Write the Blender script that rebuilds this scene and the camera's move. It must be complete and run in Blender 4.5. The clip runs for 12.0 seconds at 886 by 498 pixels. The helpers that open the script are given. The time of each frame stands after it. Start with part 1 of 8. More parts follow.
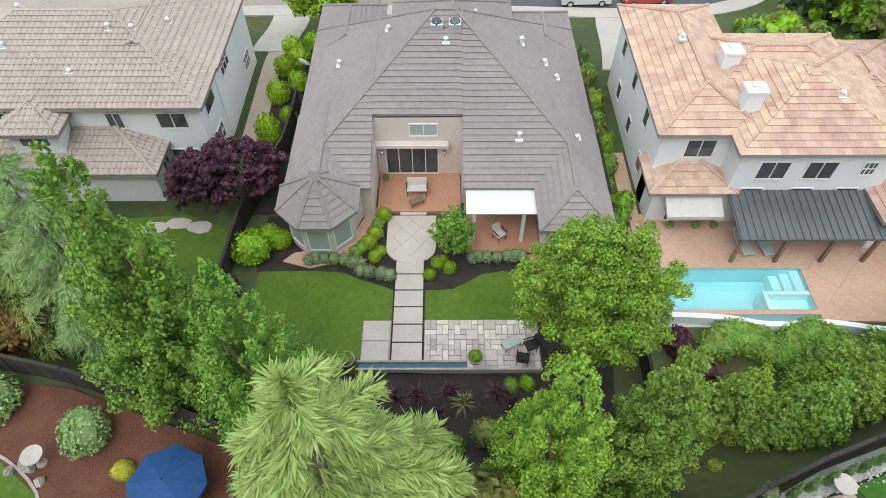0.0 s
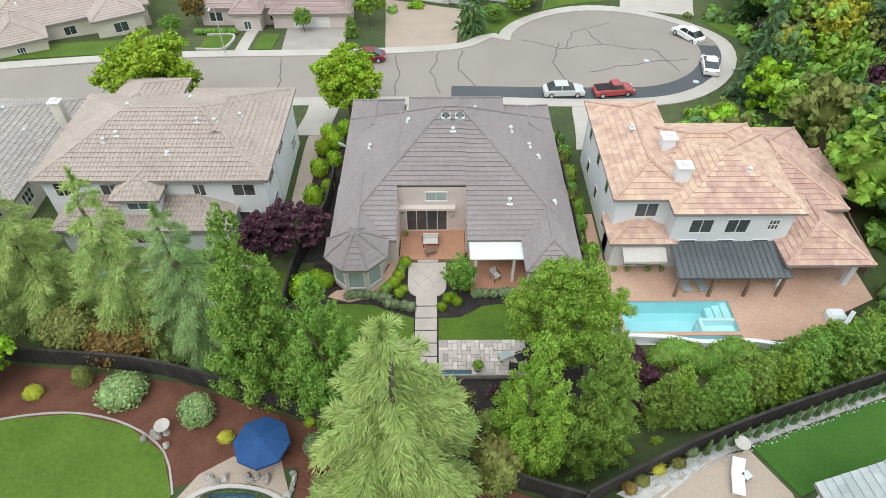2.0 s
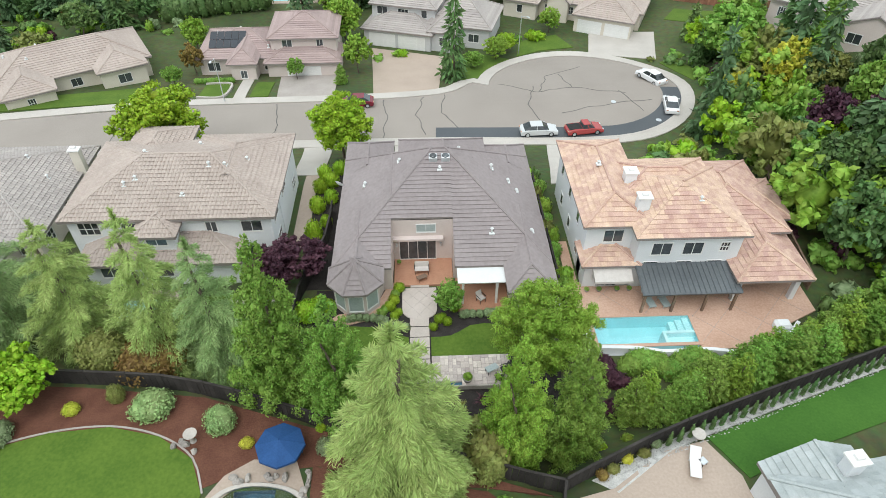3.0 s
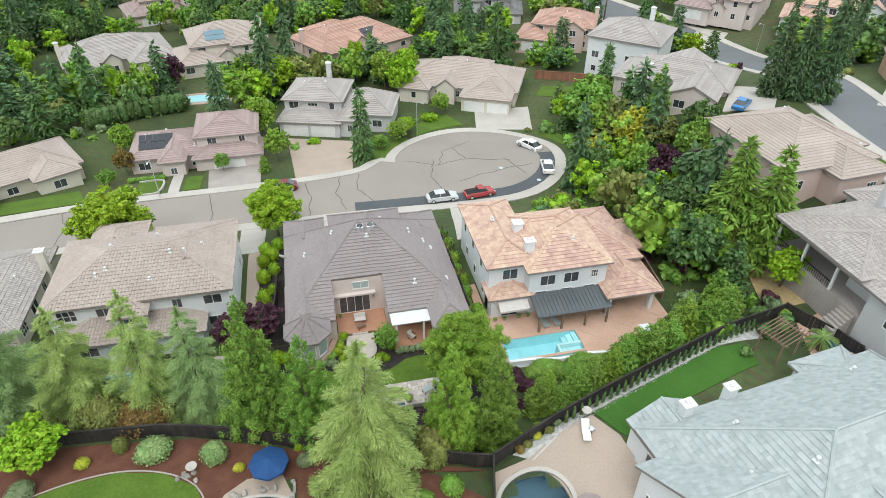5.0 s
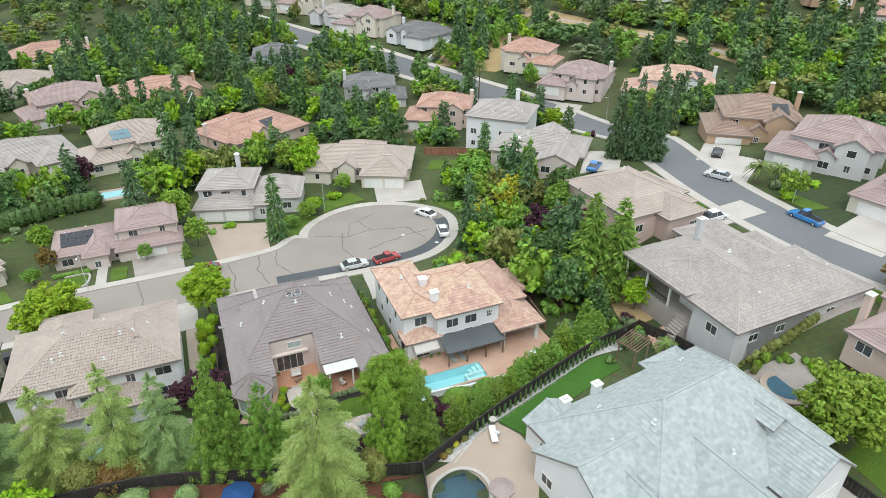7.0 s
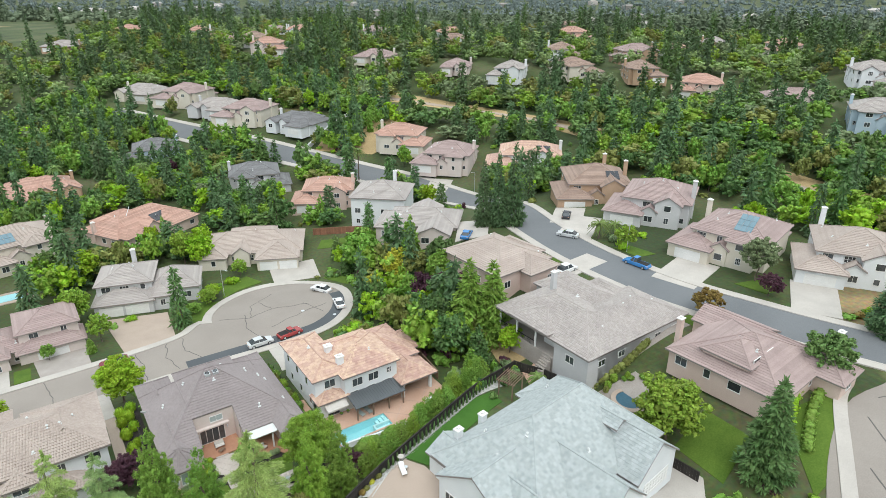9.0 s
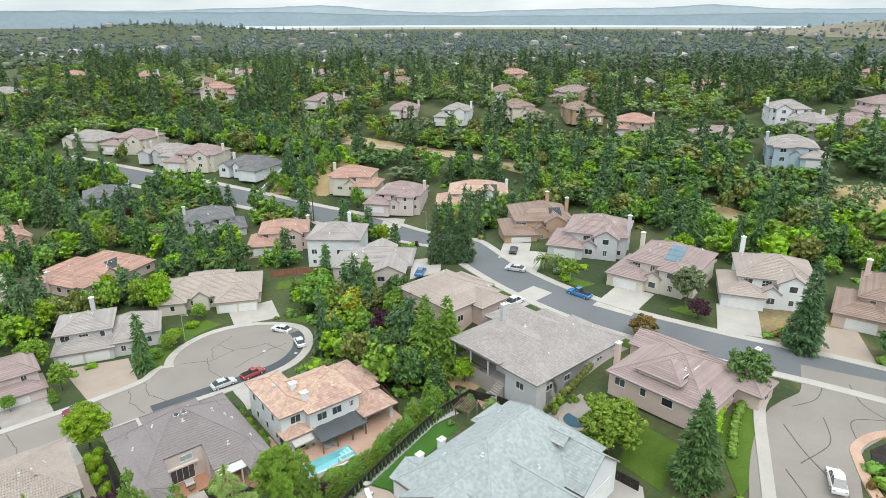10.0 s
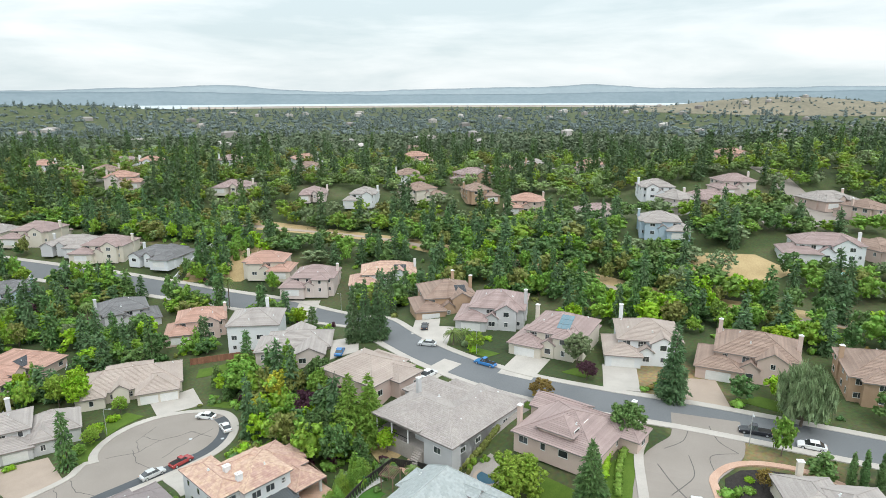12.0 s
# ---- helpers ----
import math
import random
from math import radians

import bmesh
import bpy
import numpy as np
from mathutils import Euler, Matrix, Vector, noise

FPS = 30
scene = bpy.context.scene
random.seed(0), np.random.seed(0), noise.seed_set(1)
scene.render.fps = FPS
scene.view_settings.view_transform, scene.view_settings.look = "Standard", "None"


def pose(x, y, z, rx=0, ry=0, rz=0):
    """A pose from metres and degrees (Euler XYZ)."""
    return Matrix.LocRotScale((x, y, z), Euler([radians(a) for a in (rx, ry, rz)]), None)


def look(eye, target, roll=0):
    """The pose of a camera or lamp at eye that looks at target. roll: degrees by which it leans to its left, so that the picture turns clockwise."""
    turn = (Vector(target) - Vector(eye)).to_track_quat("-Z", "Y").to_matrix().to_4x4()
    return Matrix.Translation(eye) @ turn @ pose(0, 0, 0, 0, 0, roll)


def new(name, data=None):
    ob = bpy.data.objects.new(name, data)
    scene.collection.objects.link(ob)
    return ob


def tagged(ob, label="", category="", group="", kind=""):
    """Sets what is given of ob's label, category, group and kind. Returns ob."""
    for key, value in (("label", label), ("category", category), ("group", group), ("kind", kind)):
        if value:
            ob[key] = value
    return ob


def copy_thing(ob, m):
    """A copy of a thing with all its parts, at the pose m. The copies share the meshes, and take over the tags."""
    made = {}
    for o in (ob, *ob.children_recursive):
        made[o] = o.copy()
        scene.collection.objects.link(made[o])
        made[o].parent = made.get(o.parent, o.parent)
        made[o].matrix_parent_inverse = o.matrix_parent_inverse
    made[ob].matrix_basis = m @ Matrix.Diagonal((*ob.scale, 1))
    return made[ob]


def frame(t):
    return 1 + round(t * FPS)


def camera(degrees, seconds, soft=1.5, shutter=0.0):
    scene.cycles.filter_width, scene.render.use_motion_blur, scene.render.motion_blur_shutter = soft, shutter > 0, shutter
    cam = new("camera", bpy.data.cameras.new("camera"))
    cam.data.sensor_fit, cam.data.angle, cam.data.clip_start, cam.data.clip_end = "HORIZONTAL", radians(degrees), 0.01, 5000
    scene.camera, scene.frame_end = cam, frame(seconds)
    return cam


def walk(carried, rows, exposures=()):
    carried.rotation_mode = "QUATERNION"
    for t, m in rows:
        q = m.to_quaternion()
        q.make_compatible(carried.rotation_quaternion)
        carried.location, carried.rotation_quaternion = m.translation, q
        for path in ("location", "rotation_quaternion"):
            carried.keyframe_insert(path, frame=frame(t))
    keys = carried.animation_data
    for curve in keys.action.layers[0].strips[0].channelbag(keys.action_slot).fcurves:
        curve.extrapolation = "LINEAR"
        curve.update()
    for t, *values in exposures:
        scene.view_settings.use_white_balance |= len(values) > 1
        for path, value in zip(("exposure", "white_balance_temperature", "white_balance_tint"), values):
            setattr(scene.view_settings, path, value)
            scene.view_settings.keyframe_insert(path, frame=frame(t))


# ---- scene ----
# camera: seconds, x, y, z, yaw to the left, pitch, roll
cam = camera(69.95, 12.0, soft=0.8)
ROWS = [
    (0.0, 0.00, 0.00, 31.30, 0.00, -51.65, -0.13),
    (0.5, -0.14, -2.17, 33.03, -0.09, -50.12, -0.15),
    (1.0, -0.33, -4.26, 34.83, -0.15, -48.65, -0.10),
    (1.5, -0.62, -6.29, 36.59, -0.26, -47.12, -0.01),
    (2.0, -0.89, -8.37, 38.25, -0.43, -45.45, 0.06),
    (2.5, -1.12, -10.45, 39.88, -1.04, -43.85, 0.06),
    (3.0, -1.44, -12.69, 41.53, -2.44, -42.26, 0.14),
    (5.0, -3.81, -23.18, 48.34, -12.47, -36.08, 0.25),
    (5.5, -4.72, -26.04, 50.08, -15.01, -34.54, 0.22),
    (6.0, -5.75, -28.88, 51.69, -17.54, -32.95, 0.22),
    (6.5, -6.84, -31.62, 53.19, -19.99, -31.45, 0.27),
    (7.0, -8.17, -34.44, 54.78, -22.80, -29.89, 0.25),
    (9.0, -14.64, -45.46, 61.16, -34.15, -23.58, -0.01),
    (9.5, -16.58, -48.08, 62.83, -36.51, -22.02, -0.10),
    (10.0, -18.71, -50.64, 64.48, -38.75, -20.44, -0.15),
    (10.5, -20.96, -53.04, 66.08, -41.02, -18.82, -0.20),
    (11.0, -23.31, -55.35, 67.67, -43.39, -17.20, -0.19),
    (11.5, -25.80, -57.53, 69.33, -45.70, -15.60, -0.18),
    (12.0, -28.36, -59.61, 71.07, -47.45, -14.02, -0.23),
]
walk(cam, [(t, pose(x, y, z, 90 + pitch, 0, yaw) @ pose(0, 0, 0, 0, 0, roll)) for t, x, y, z, yaw, pitch, roll in ROWS])

# world: a bright overcast sky, light from all round and a soft weak sun
SUN_ELEVATION, SUN_ROTATION = radians(58), radians(200)
world = bpy.data.worlds.new("world")
scene.world = world
world.use_nodes = True
wn, wl = world.node_tree.nodes, world.node_tree.links
wn.clear()
sky = wn.new("ShaderNodeTexSky")
sky.sky_type, sky.sun_disc = "NISHITA", False
sky.sun_elevation, sky.sun_rotation = SUN_ELEVATION, SUN_ROTATION
sky.air_density, sky.dust_density = 1.0, 3.0
sky_dim = wn.new("ShaderNodeMix")
sky_dim.data_type, sky_dim.blend_type = "RGBA", "MULTIPLY"
sky_dim.inputs[0].default_value = 1.0
wl.new(sky.outputs[0], sky_dim.inputs[6])
sky_dim.inputs[7].default_value = (0.10, 0.10, 0.10, 1)
coords = wn.new("ShaderNodeTexCoord")
stretch = wn.new("ShaderNodeMapping")
stretch.inputs["Scale"].default_value = (1.6, 1.6, 9.0)
wl.new(coords.outputs["Generated"], stretch.inputs[0])
cloud = wn.new("ShaderNodeTexNoise")
cloud.inputs["Scale"].default_value, cloud.inputs["Detail"].default_value, cloud.inputs["Roughness"].default_value = 1.5, 7.0, 0.55
cloud.inputs["Distortion"].default_value = 0.25
wl.new(stretch.outputs[0], cloud.inputs["Vector"])
tone = wn.new("ShaderNodeValToRGB")
tone.color_ramp.elements[0].position, tone.color_ramp.elements[0].color = 0.36, (0.68, 0.79, 0.82, 1)
tone.color_ramp.elements[1].position, tone.color_ramp.elements[1].color = 0.60, (0.98, 1.035, 1.045, 1)
wl.new(cloud.outputs["Fac"], tone.inputs[0])
both = wn.new("ShaderNodeMix")
both.data_type = "RGBA"
both.inputs[0].default_value = 0.86
wl.new(sky_dim.outputs[2], both.inputs[6])
wl.new(tone.outputs[0], both.inputs[7])
back = wn.new("ShaderNodeBackground")
back.inputs["Strength"].default_value = 1.55
split = wn.new("ShaderNodeSeparateXYZ")
wl.new(coords.outputs["Generated"], split.inputs[0])
rise = wn.new("ShaderNodeMapRange")
rise.inputs["From Min"].default_value, rise.inputs["From Max"].default_value = 0.0, 0.9
rise.inputs["To Min"].default_value, rise.inputs["To Max"].default_value = 0.71, 1.18
wl.new(split.outputs["Z"], rise.inputs["Value"])
overhead = wn.new("ShaderNodeVectorMath")
overhead.operation = "SCALE"
wl.new(both.outputs[2], overhead.inputs[0])
wl.new(rise.outputs[0], overhead.inputs["Scale"])
wl.new(overhead.outputs[0], back.inputs["Color"])
wl.new(back.outputs[0], wn.new("ShaderNodeOutputWorld").inputs["Surface"])

sun = new("sun", bpy.data.lights.new("sun", "SUN"))
sun.data.energy, sun.data.angle, sun.data.color = 1.35, radians(35), (1.0, 0.985, 0.95)
sun.matrix_world = look((0, 0, 0), (-math.sin(SUN_ROTATION) * math.cos(SUN_ELEVATION), -math.cos(SUN_ROTATION) * math.cos(SUN_ELEVATION), -math.sin(SUN_ELEVATION)))
scene.view_settings.exposure = 0.0


# ---- materials ----
def mat(name, low, high, scale=0.6, rough=0.8, bump=0.0, fine=9.0, piece=0.0, item=0.0, metal=0.0, specular=0.35, through_light=0.0, hue=0.0):
    """A surface that varies between two colours at two sizes; piece: by loose piece of a mesh, item: by object."""
    m = bpy.data.materials.new(name)
    m.use_nodes = True
    n, l = m.node_tree.nodes, m.node_tree.links
    bsdf = n["Principled BSDF"]
    geo = n.new("ShaderNodeNewGeometry")
    broad, grain = n.new("ShaderNodeTexNoise"), n.new("ShaderNodeTexNoise")
    for tex, size, detail in ((broad, scale, 4.0), (grain, scale * fine, 3.0)):
        tex.inputs["Scale"].default_value, tex.inputs["Detail"].default_value = size, detail
        l.new(geo.outputs["Position"], tex.inputs["Vector"])
    add = n.new("ShaderNodeMath")
    add.operation = "ADD"
    l.new(broad.outputs["Fac"], add.inputs[0])
    l.new(grain.outputs["Fac"], add.inputs[1])
    spread = n.new("ShaderNodeMapRange")
    spread.inputs["From Min"].default_value, spread.inputs["From Max"].default_value = 0.7, 1.3
    l.new(add.outputs[0], spread.inputs["Value"])
    mix = n.new("ShaderNodeMix")
    mix.data_type = "RGBA"
    l.new(spread.outputs[0], mix.inputs[0])
    mix.inputs[6].default_value, mix.inputs[7].default_value = (*low, 1), (*high, 1)
    colour = mix.outputs[2]
    for amount, source in ((piece, geo.outputs["Random Per Island"]), (item, None)):
        if amount:
            if source is None:
                source = n.new("ShaderNodeObjectInfo").outputs["Random"]
            shift = n.new("ShaderNodeMapRange")
            shift.inputs["To Min"].default_value, shift.inputs["To Max"].default_value = 1 - amount, 1 + amount
            l.new(source, shift.inputs["Value"])
            hsv = n.new("ShaderNodeHueSaturation")
            l.new(shift.outputs[0], hsv.inputs["Value"])
            if hue:
                turn = n.new("ShaderNodeMapRange")
                turn.inputs["To Min"].default_value, turn.inputs["To Max"].default_value = 0.5 - hue, 0.5 + hue
                l.new(source, turn.inputs["Value"])
                l.new(turn.outputs[0], hsv.inputs["Hue"])
            l.new(colour, hsv.inputs["Color"])
            colour = hsv.outputs[0]
    l.new(colour, bsdf.inputs["Base Color"])
    bsdf.inputs["Roughness"].default_value, bsdf.inputs["Metallic"].default_value = rough, metal
    bsdf.inputs["Specular IOR Level"].default_value = specular
    if bump:
        relief = n.new("ShaderNodeBump")
        relief.inputs["Strength"].default_value, relief.inputs["Distance"].default_value = 0.6, bump
        l.new(grain.outputs["Fac"], relief.inputs["Height"])
        l.new(relief.outputs[0], bsdf.inputs["Normal"])
    if through_light:
        leaf = n.new("ShaderNodeBsdfTranslucent")
        l.new(colour, leaf.inputs["Color"])
        blend = n.new("ShaderNodeMixShader")
        blend.inputs[0].default_value = through_light
        l.new(bsdf.outputs[0], blend.inputs[1])
        l.new(leaf.outputs[0], blend.inputs[2])
        l.new(blend.outputs[0], n["Material Output"].inputs["Surface"])
    return m


def leafy(name, low, high):
    return mat(name, low, high, scale=0.35, fine=8, rough=0.55, piece=0.30, item=0.12, specular=0.25, through_light=0.18, hue=0.012)


ASPHALT = mat("asphalt", (0.265, 0.236, 0.212), (0.325, 0.292, 0.262), 0.12, 0.9, 0.004, 60)
ASPHALT_NEW = mat("asphalt_new", (0.075, 0.085, 0.095), (0.10, 0.11, 0.12), 0.2, 0.85, 0.004, 60)
ASPHALT_BLUE = mat("asphalt_blue", (0.14, 0.15, 0.16), (0.18, 0.19, 0.20), 0.1, 0.9, 0.004, 60)
TAR = mat("tar", (0.10, 0.095, 0.09), (0.15, 0.14, 0.13), 0.6, 0.8)
CONCRETE = mat("concrete", (0.42, 0.39, 0.36), (0.52, 0.49, 0.45), 0.3, 0.85, 0.004, 25)
CONCRETE_TAN = mat("concrete_tan", (0.37, 0.30, 0.245), (0.455, 0.37, 0.31), 0.25, 0.85, 0.004, 25)
CONCRETE_OLD = mat("concrete_old", (0.30, 0.27, 0.25), (0.42, 0.38, 0.35), 0.35, 0.9, 0.006, 20)
TERRACOTTA = mat("terracotta", (0.38, 0.19, 0.12), (0.52, 0.29, 0.19), 0.5, 0.75, 0.004, 18)
TERRACOTTA_PALE = mat("terracotta_pale", (0.46, 0.29, 0.21), (0.60, 0.41, 0.32), 0.3, 0.8, 0.004, 20)
PAVING = mat("paving", (0.44, 0.38, 0.35), (0.60, 0.54, 0.50), 0.8, 0.8, 0.006, 10, piece=0.2, item=0.24, hue=0.02)
PATH = mat("path", (0.42, 0.37, 0.335), (0.56, 0.50, 0.46), 0.7, 0.85, 0.004, 20)
LAWN = mat("lawn", (0.058, 0.118, 0.011), (0.108, 0.176, 0.022), 0.35, 0.9, 0.03, 14)
LAWN_BRIGHT = mat("lawn_bright", (0.034, 0.108, 0.012), (0.055, 0.145, 0.018), 0.4, 0.9, 0.03, 16)
MULCH = mat("mulch", (0.018, 0.016, 0.015), (0.05, 0.043, 0.04), 1.2, 0.95, 0.05, 12)
MULCH_RED = mat("mulch_red", (0.09, 0.035, 0.022), (0.16, 0.07, 0.045), 0.8, 0.95, 0.05, 14)
GRAVEL = mat("gravel", (0.30, 0.30, 0.29), (0.50, 0.50, 0.48), 2.0, 0.9, 0.05, 8, piece=0.25)
DRYGRASS = mat("dry_grass", (0.36, 0.26, 0.13), (0.52, 0.40, 0.22), 0.12, 0.95, 0.05, 20)
STUCCO_WHITE = mat("stucco_white", (0.66, 0.68, 0.70), (0.74, 0.76, 0.78), 0.35, 0.9, 0.006, 30)
STUCCO_PINK = mat("stucco_pink", (0.58, 0.50, 0.47), (0.66, 0.58, 0.55), 0.35, 0.9, 0.006, 30)
STUCCO_CREAM = mat("stucco_cream", (0.60, 0.55, 0.47), (0.68, 0.63, 0.55), 0.35, 0.9, 0.006, 30)
STUCCO_GREY = mat("stucco_grey", (0.50, 0.50, 0.51), (0.58, 0.58, 0.59), 0.35, 0.9, 0.006, 30)
STUCCO_BLUSH = mat("stucco_blush", (0.56, 0.43, 0.38), (0.64, 0.51, 0.46), 0.35, 0.9, 0.006, 30)
STUCCO_TAN = mat("stucco_tan", (0.40, 0.27, 0.18), (0.48, 0.34, 0.24), 0.35, 0.9, 0.006, 30)
STUCCO_BLUE = mat("stucco_blue", (0.36, 0.46, 0.54), (0.43, 0.53, 0.61), 0.35, 0.9, 0.006, 30)
TRIM = mat("trim_paint", (0.70, 0.70, 0.69), (0.78, 0.78, 0.77), 1.0, 0.6, 0.0)
FASCIA = mat("fascia", (0.24, 0.21, 0.20), (0.30, 0.27, 0.26), 1.0, 0.7)
ROOF_MAUVE = mat("roof_mauve", (0.236, 0.205, 0.205), (0.30, 0.264, 0.264), 0.18, 0.8, 0.006, 18, piece=0.03, item=0.03)
ROOF_CLAY = mat("roof_clay", (0.43, 0.272, 0.212), (0.60, 0.43, 0.352), 0.9, 0.8, 0.012, 12, piece=0.11, item=0.11, hue=0.012)
ROOF_BEIGE = mat("roof_beige", (0.355, 0.295, 0.262), (0.45, 0.385, 0.345), 0.25, 0.85, 0.01, 14, piece=0.05, item=0.05)
ROOF_SLATE = mat("roof_slate", (0.32, 0.36, 0.365), (0.43, 0.465, 0.465), 1.6, 0.75, 0.008, 12, piece=0.11, hue=0.008)
ROOF_GREY = mat("roof_grey", (0.33, 0.30, 0.285), (0.42, 0.385, 0.365), 0.3, 0.85, 0.01, 14, piece=0.1)
ROOF_BROWN = mat("roof_brown", (0.26, 0.185, 0.15), (0.35, 0.26, 0.215), 0.3, 0.85, 0.01, 14, piece=0.14)
ROOF_PINK = mat("roof_pink", (0.40, 0.245, 0.195), (0.50, 0.325, 0.265), 0.3, 0.85, 0.01, 14, piece=0.14)
ROOF_ROSE = mat("roof_rose", (0.31, 0.235, 0.225), (0.39, 0.305, 0.29), 0.3, 0.85, 0.01, 14, piece=0.12)
ROOF_DARK = mat("roof_dark", (0.16, 0.16, 0.165), (0.22, 0.22, 0.225), 0.3, 0.85, 0.01, 14, piece=0.12)
METAL_ROOF = mat("metal_roof", (0.12, 0.135, 0.145), (0.16, 0.175, 0.185), 0.5, 0.45, 0.0, metal=0.4)
METAL = mat("galvanised_metal", (0.55, 0.58, 0.60), (0.68, 0.71, 0.73), 1.5, 0.4, metal=0.7)
WHITE_METAL = mat("white_metal", (0.60, 0.62, 0.62), (0.68, 0.70, 0.70), 1.0, 0.5)
GLASS = mat("window_glass", (0.035, 0.042, 0.048), (0.07, 0.08, 0.088), 0.4, 0.06, specular=0.9, item=0.5)
CURTAIN = mat("curtain", (0.30, 0.36, 0.36), (0.40, 0.46, 0.46), 1.0, 0.3, specular=0.6)
SOLAR = mat("solar_panel", (0.012, 0.014, 0.02), (0.02, 0.025, 0.035), 0.5, 0.12, specular=0.8)
SOLAR_BLUE = mat("solar_panel_blue", (0.10, 0.19, 0.24), (0.15, 0.25, 0.30), 0.5, 0.15, specular=0.8)
WOOD = mat("wood", (0.18, 0.12, 0.085), (0.27, 0.19, 0.14), 0.8, 0.8, 0.005, 14, item=0.15)
WOOD_RED = mat("fence_redwood", (0.22, 0.10, 0.065), (0.32, 0.16, 0.10), 0.8, 0.85, 0.005, 14, item=0.15)
BLACK = mat("black_paint", (0.012, 0.012, 0.013), (0.025, 0.025, 0.027), 1.0, 0.5)
RUBBER = mat("rubber", (0.015, 0.015, 0.016), (0.03, 0.03, 0.03), 2.0, 0.8)
BARK = mat("bark", (0.10, 0.075, 0.06), (0.19, 0.15, 0.12), 2.0, 0.95, 0.02, 6)
CUSHION = mat("cushion", (0.50, 0.47, 0.44), (0.60, 0.57, 0.54), 3.0, 0.9)
CANVAS_BLUE = mat("canvas_blue", (0.012, 0.055, 0.17), (0.02, 0.08, 0.23), 1.2, 0.8, 0.003, 10)
CANVAS_TAUPE = mat("canvas_taupe", (0.30, 0.24, 0.23), (0.36, 0.30, 0.29), 1.2, 0.8)
STONE = mat("stone", (0.27, 0.25, 0.23), (0.40, 0.37, 0.34), 1.2, 0.9, 0.01, 8, item=0.2)
POOL_TILE = mat("pool_plaster", (0.28, 0.57, 0.61), (0.34, 0.65, 0.69), 0.4, 0.5)
POOL_PALE = mat("pool_step", (0.42, 0.66, 0.68), (0.48, 0.72, 0.74), 0.4, 0.5)
POOL_DARK = mat("pool_dark_plaster", (0.035, 0.10, 0.15), (0.055, 0.135, 0.19), 0.4, 0.5)

L_BRIGHT = leafy("leaf_bright", (0.155, 0.275, 0.03), (0.31, 0.445, 0.065))
L_MID = leafy("leaf_mid", (0.125, 0.25, 0.036), (0.265, 0.42, 0.08))
L_OAK = leafy("leaf_oak", (0.098, 0.178, 0.052), (0.195, 0.295, 0.092))
L_DEEP = leafy("leaf_deep", (0.070, 0.145, 0.046), (0.140, 0.238, 0.078))
L_CEDAR = leafy("leaf_cedar", (0.25, 0.38, 0.10), (0.44, 0.57, 0.19))
L_CEDAR_BLUE = leafy("leaf_cedar_blue", (0.21, 0.34, 0.125), (0.38, 0.51, 0.21))
L_FIR = leafy("leaf_fir", (0.070, 0.134, 0.058), (0.140, 0.225, 0.098))
L_PURPLE = leafy("leaf_purple", (0.053, 0.021, 0.036), (0.128, 0.053, 0.075))
L_YELLOW = leafy("leaf_yellow", (0.375, 0.405, 0.038), (0.600, 0.600, 0.075))
L_LIME = leafy("leaf_lime", (0.191, 0.357, 0.019), (0.357, 0.510, 0.038))
L_SAGE = leafy("leaf_sage", (0.16, 0.225, 0.105), (0.27, 0.34, 0.18))
L_OLIVE = leafy("leaf_olive", (0.150, 0.180, 0.045), (0.285, 0.300, 0.090))
L_PALM = leafy("leaf_palm", (0.112, 0.195, 0.045), (0.240, 0.330, 0.105))
L_RUST = leafy("leaf_rust", (0.17, 0.11, 0.03), (0.29, 0.21, 0.06))


def water_material(name, tint):
    m = bpy.data.materials.new(name)
    m.use_nodes = True
    b = m.node_tree.nodes["Principled BSDF"]
    b.inputs["Base Color"].default_value, b.inputs["Roughness"].default_value = (*tint, 1), 0.03
    b.inputs["Transmission Weight"].default_value, b.inputs["IOR"].default_value = 1.0, 1.33
    ripple, relief = m.node_tree.nodes.new("ShaderNodeTexNoise"), m.node_tree.nodes.new("ShaderNodeBump")
    ripple.inputs["Scale"].default_value, relief.inputs["Distance"].default_value, relief.inputs["Strength"].default_value = 2.5, 0.02, 0.3
    m.node_tree.links.new(ripple.outputs["Fac"], relief.inputs["Height"])
    m.node_tree.links.new(relief.outputs[0], b.inputs["Normal"])
    return m


WATER = water_material("pool_water", (0.86, 0.97, 0.98))


# ---- small builders ----
def smooth(a, b, v):
    u = min(1.0, max(0.0, (v - a) / (b - a)))
    return u * u * (3 - 2 * u)


def ground_z(x, y):
    """The lie of the land: house pads, the bank to the upper lots, the upper street, the greenbelt and the far ridge."""
    h = 2.3 - 3.3 * smooth(40, 54, y) - 2.0 * smooth(62, 82, y)
    h += (9.8 - h) * smooth(34, 66, x) * (1 - 0.9 * smooth(45, 115, y))
    h += (6.2 - h) * (1 - smooth(-0.5, 4.5, y - 4.7 - 0.36 * abs(x - 6))) * (1 - smooth(30, 50, x))
    u = 0.80 * x + 0.60 * y
    h += 12 * smooth(125, 200, u) + 12 * smooth(210, 270, u) - 38 * smooth(400, 900, u)
    if u > 900:
        h += 62 * math.exp(-((x - 2392) ** 2 + (y - 567) ** 2) / 2 / 330**2) + 45 * math.exp(-((x - 690) ** 2 + (y - 2440) ** 2) / 2 / 300**2)
    return h


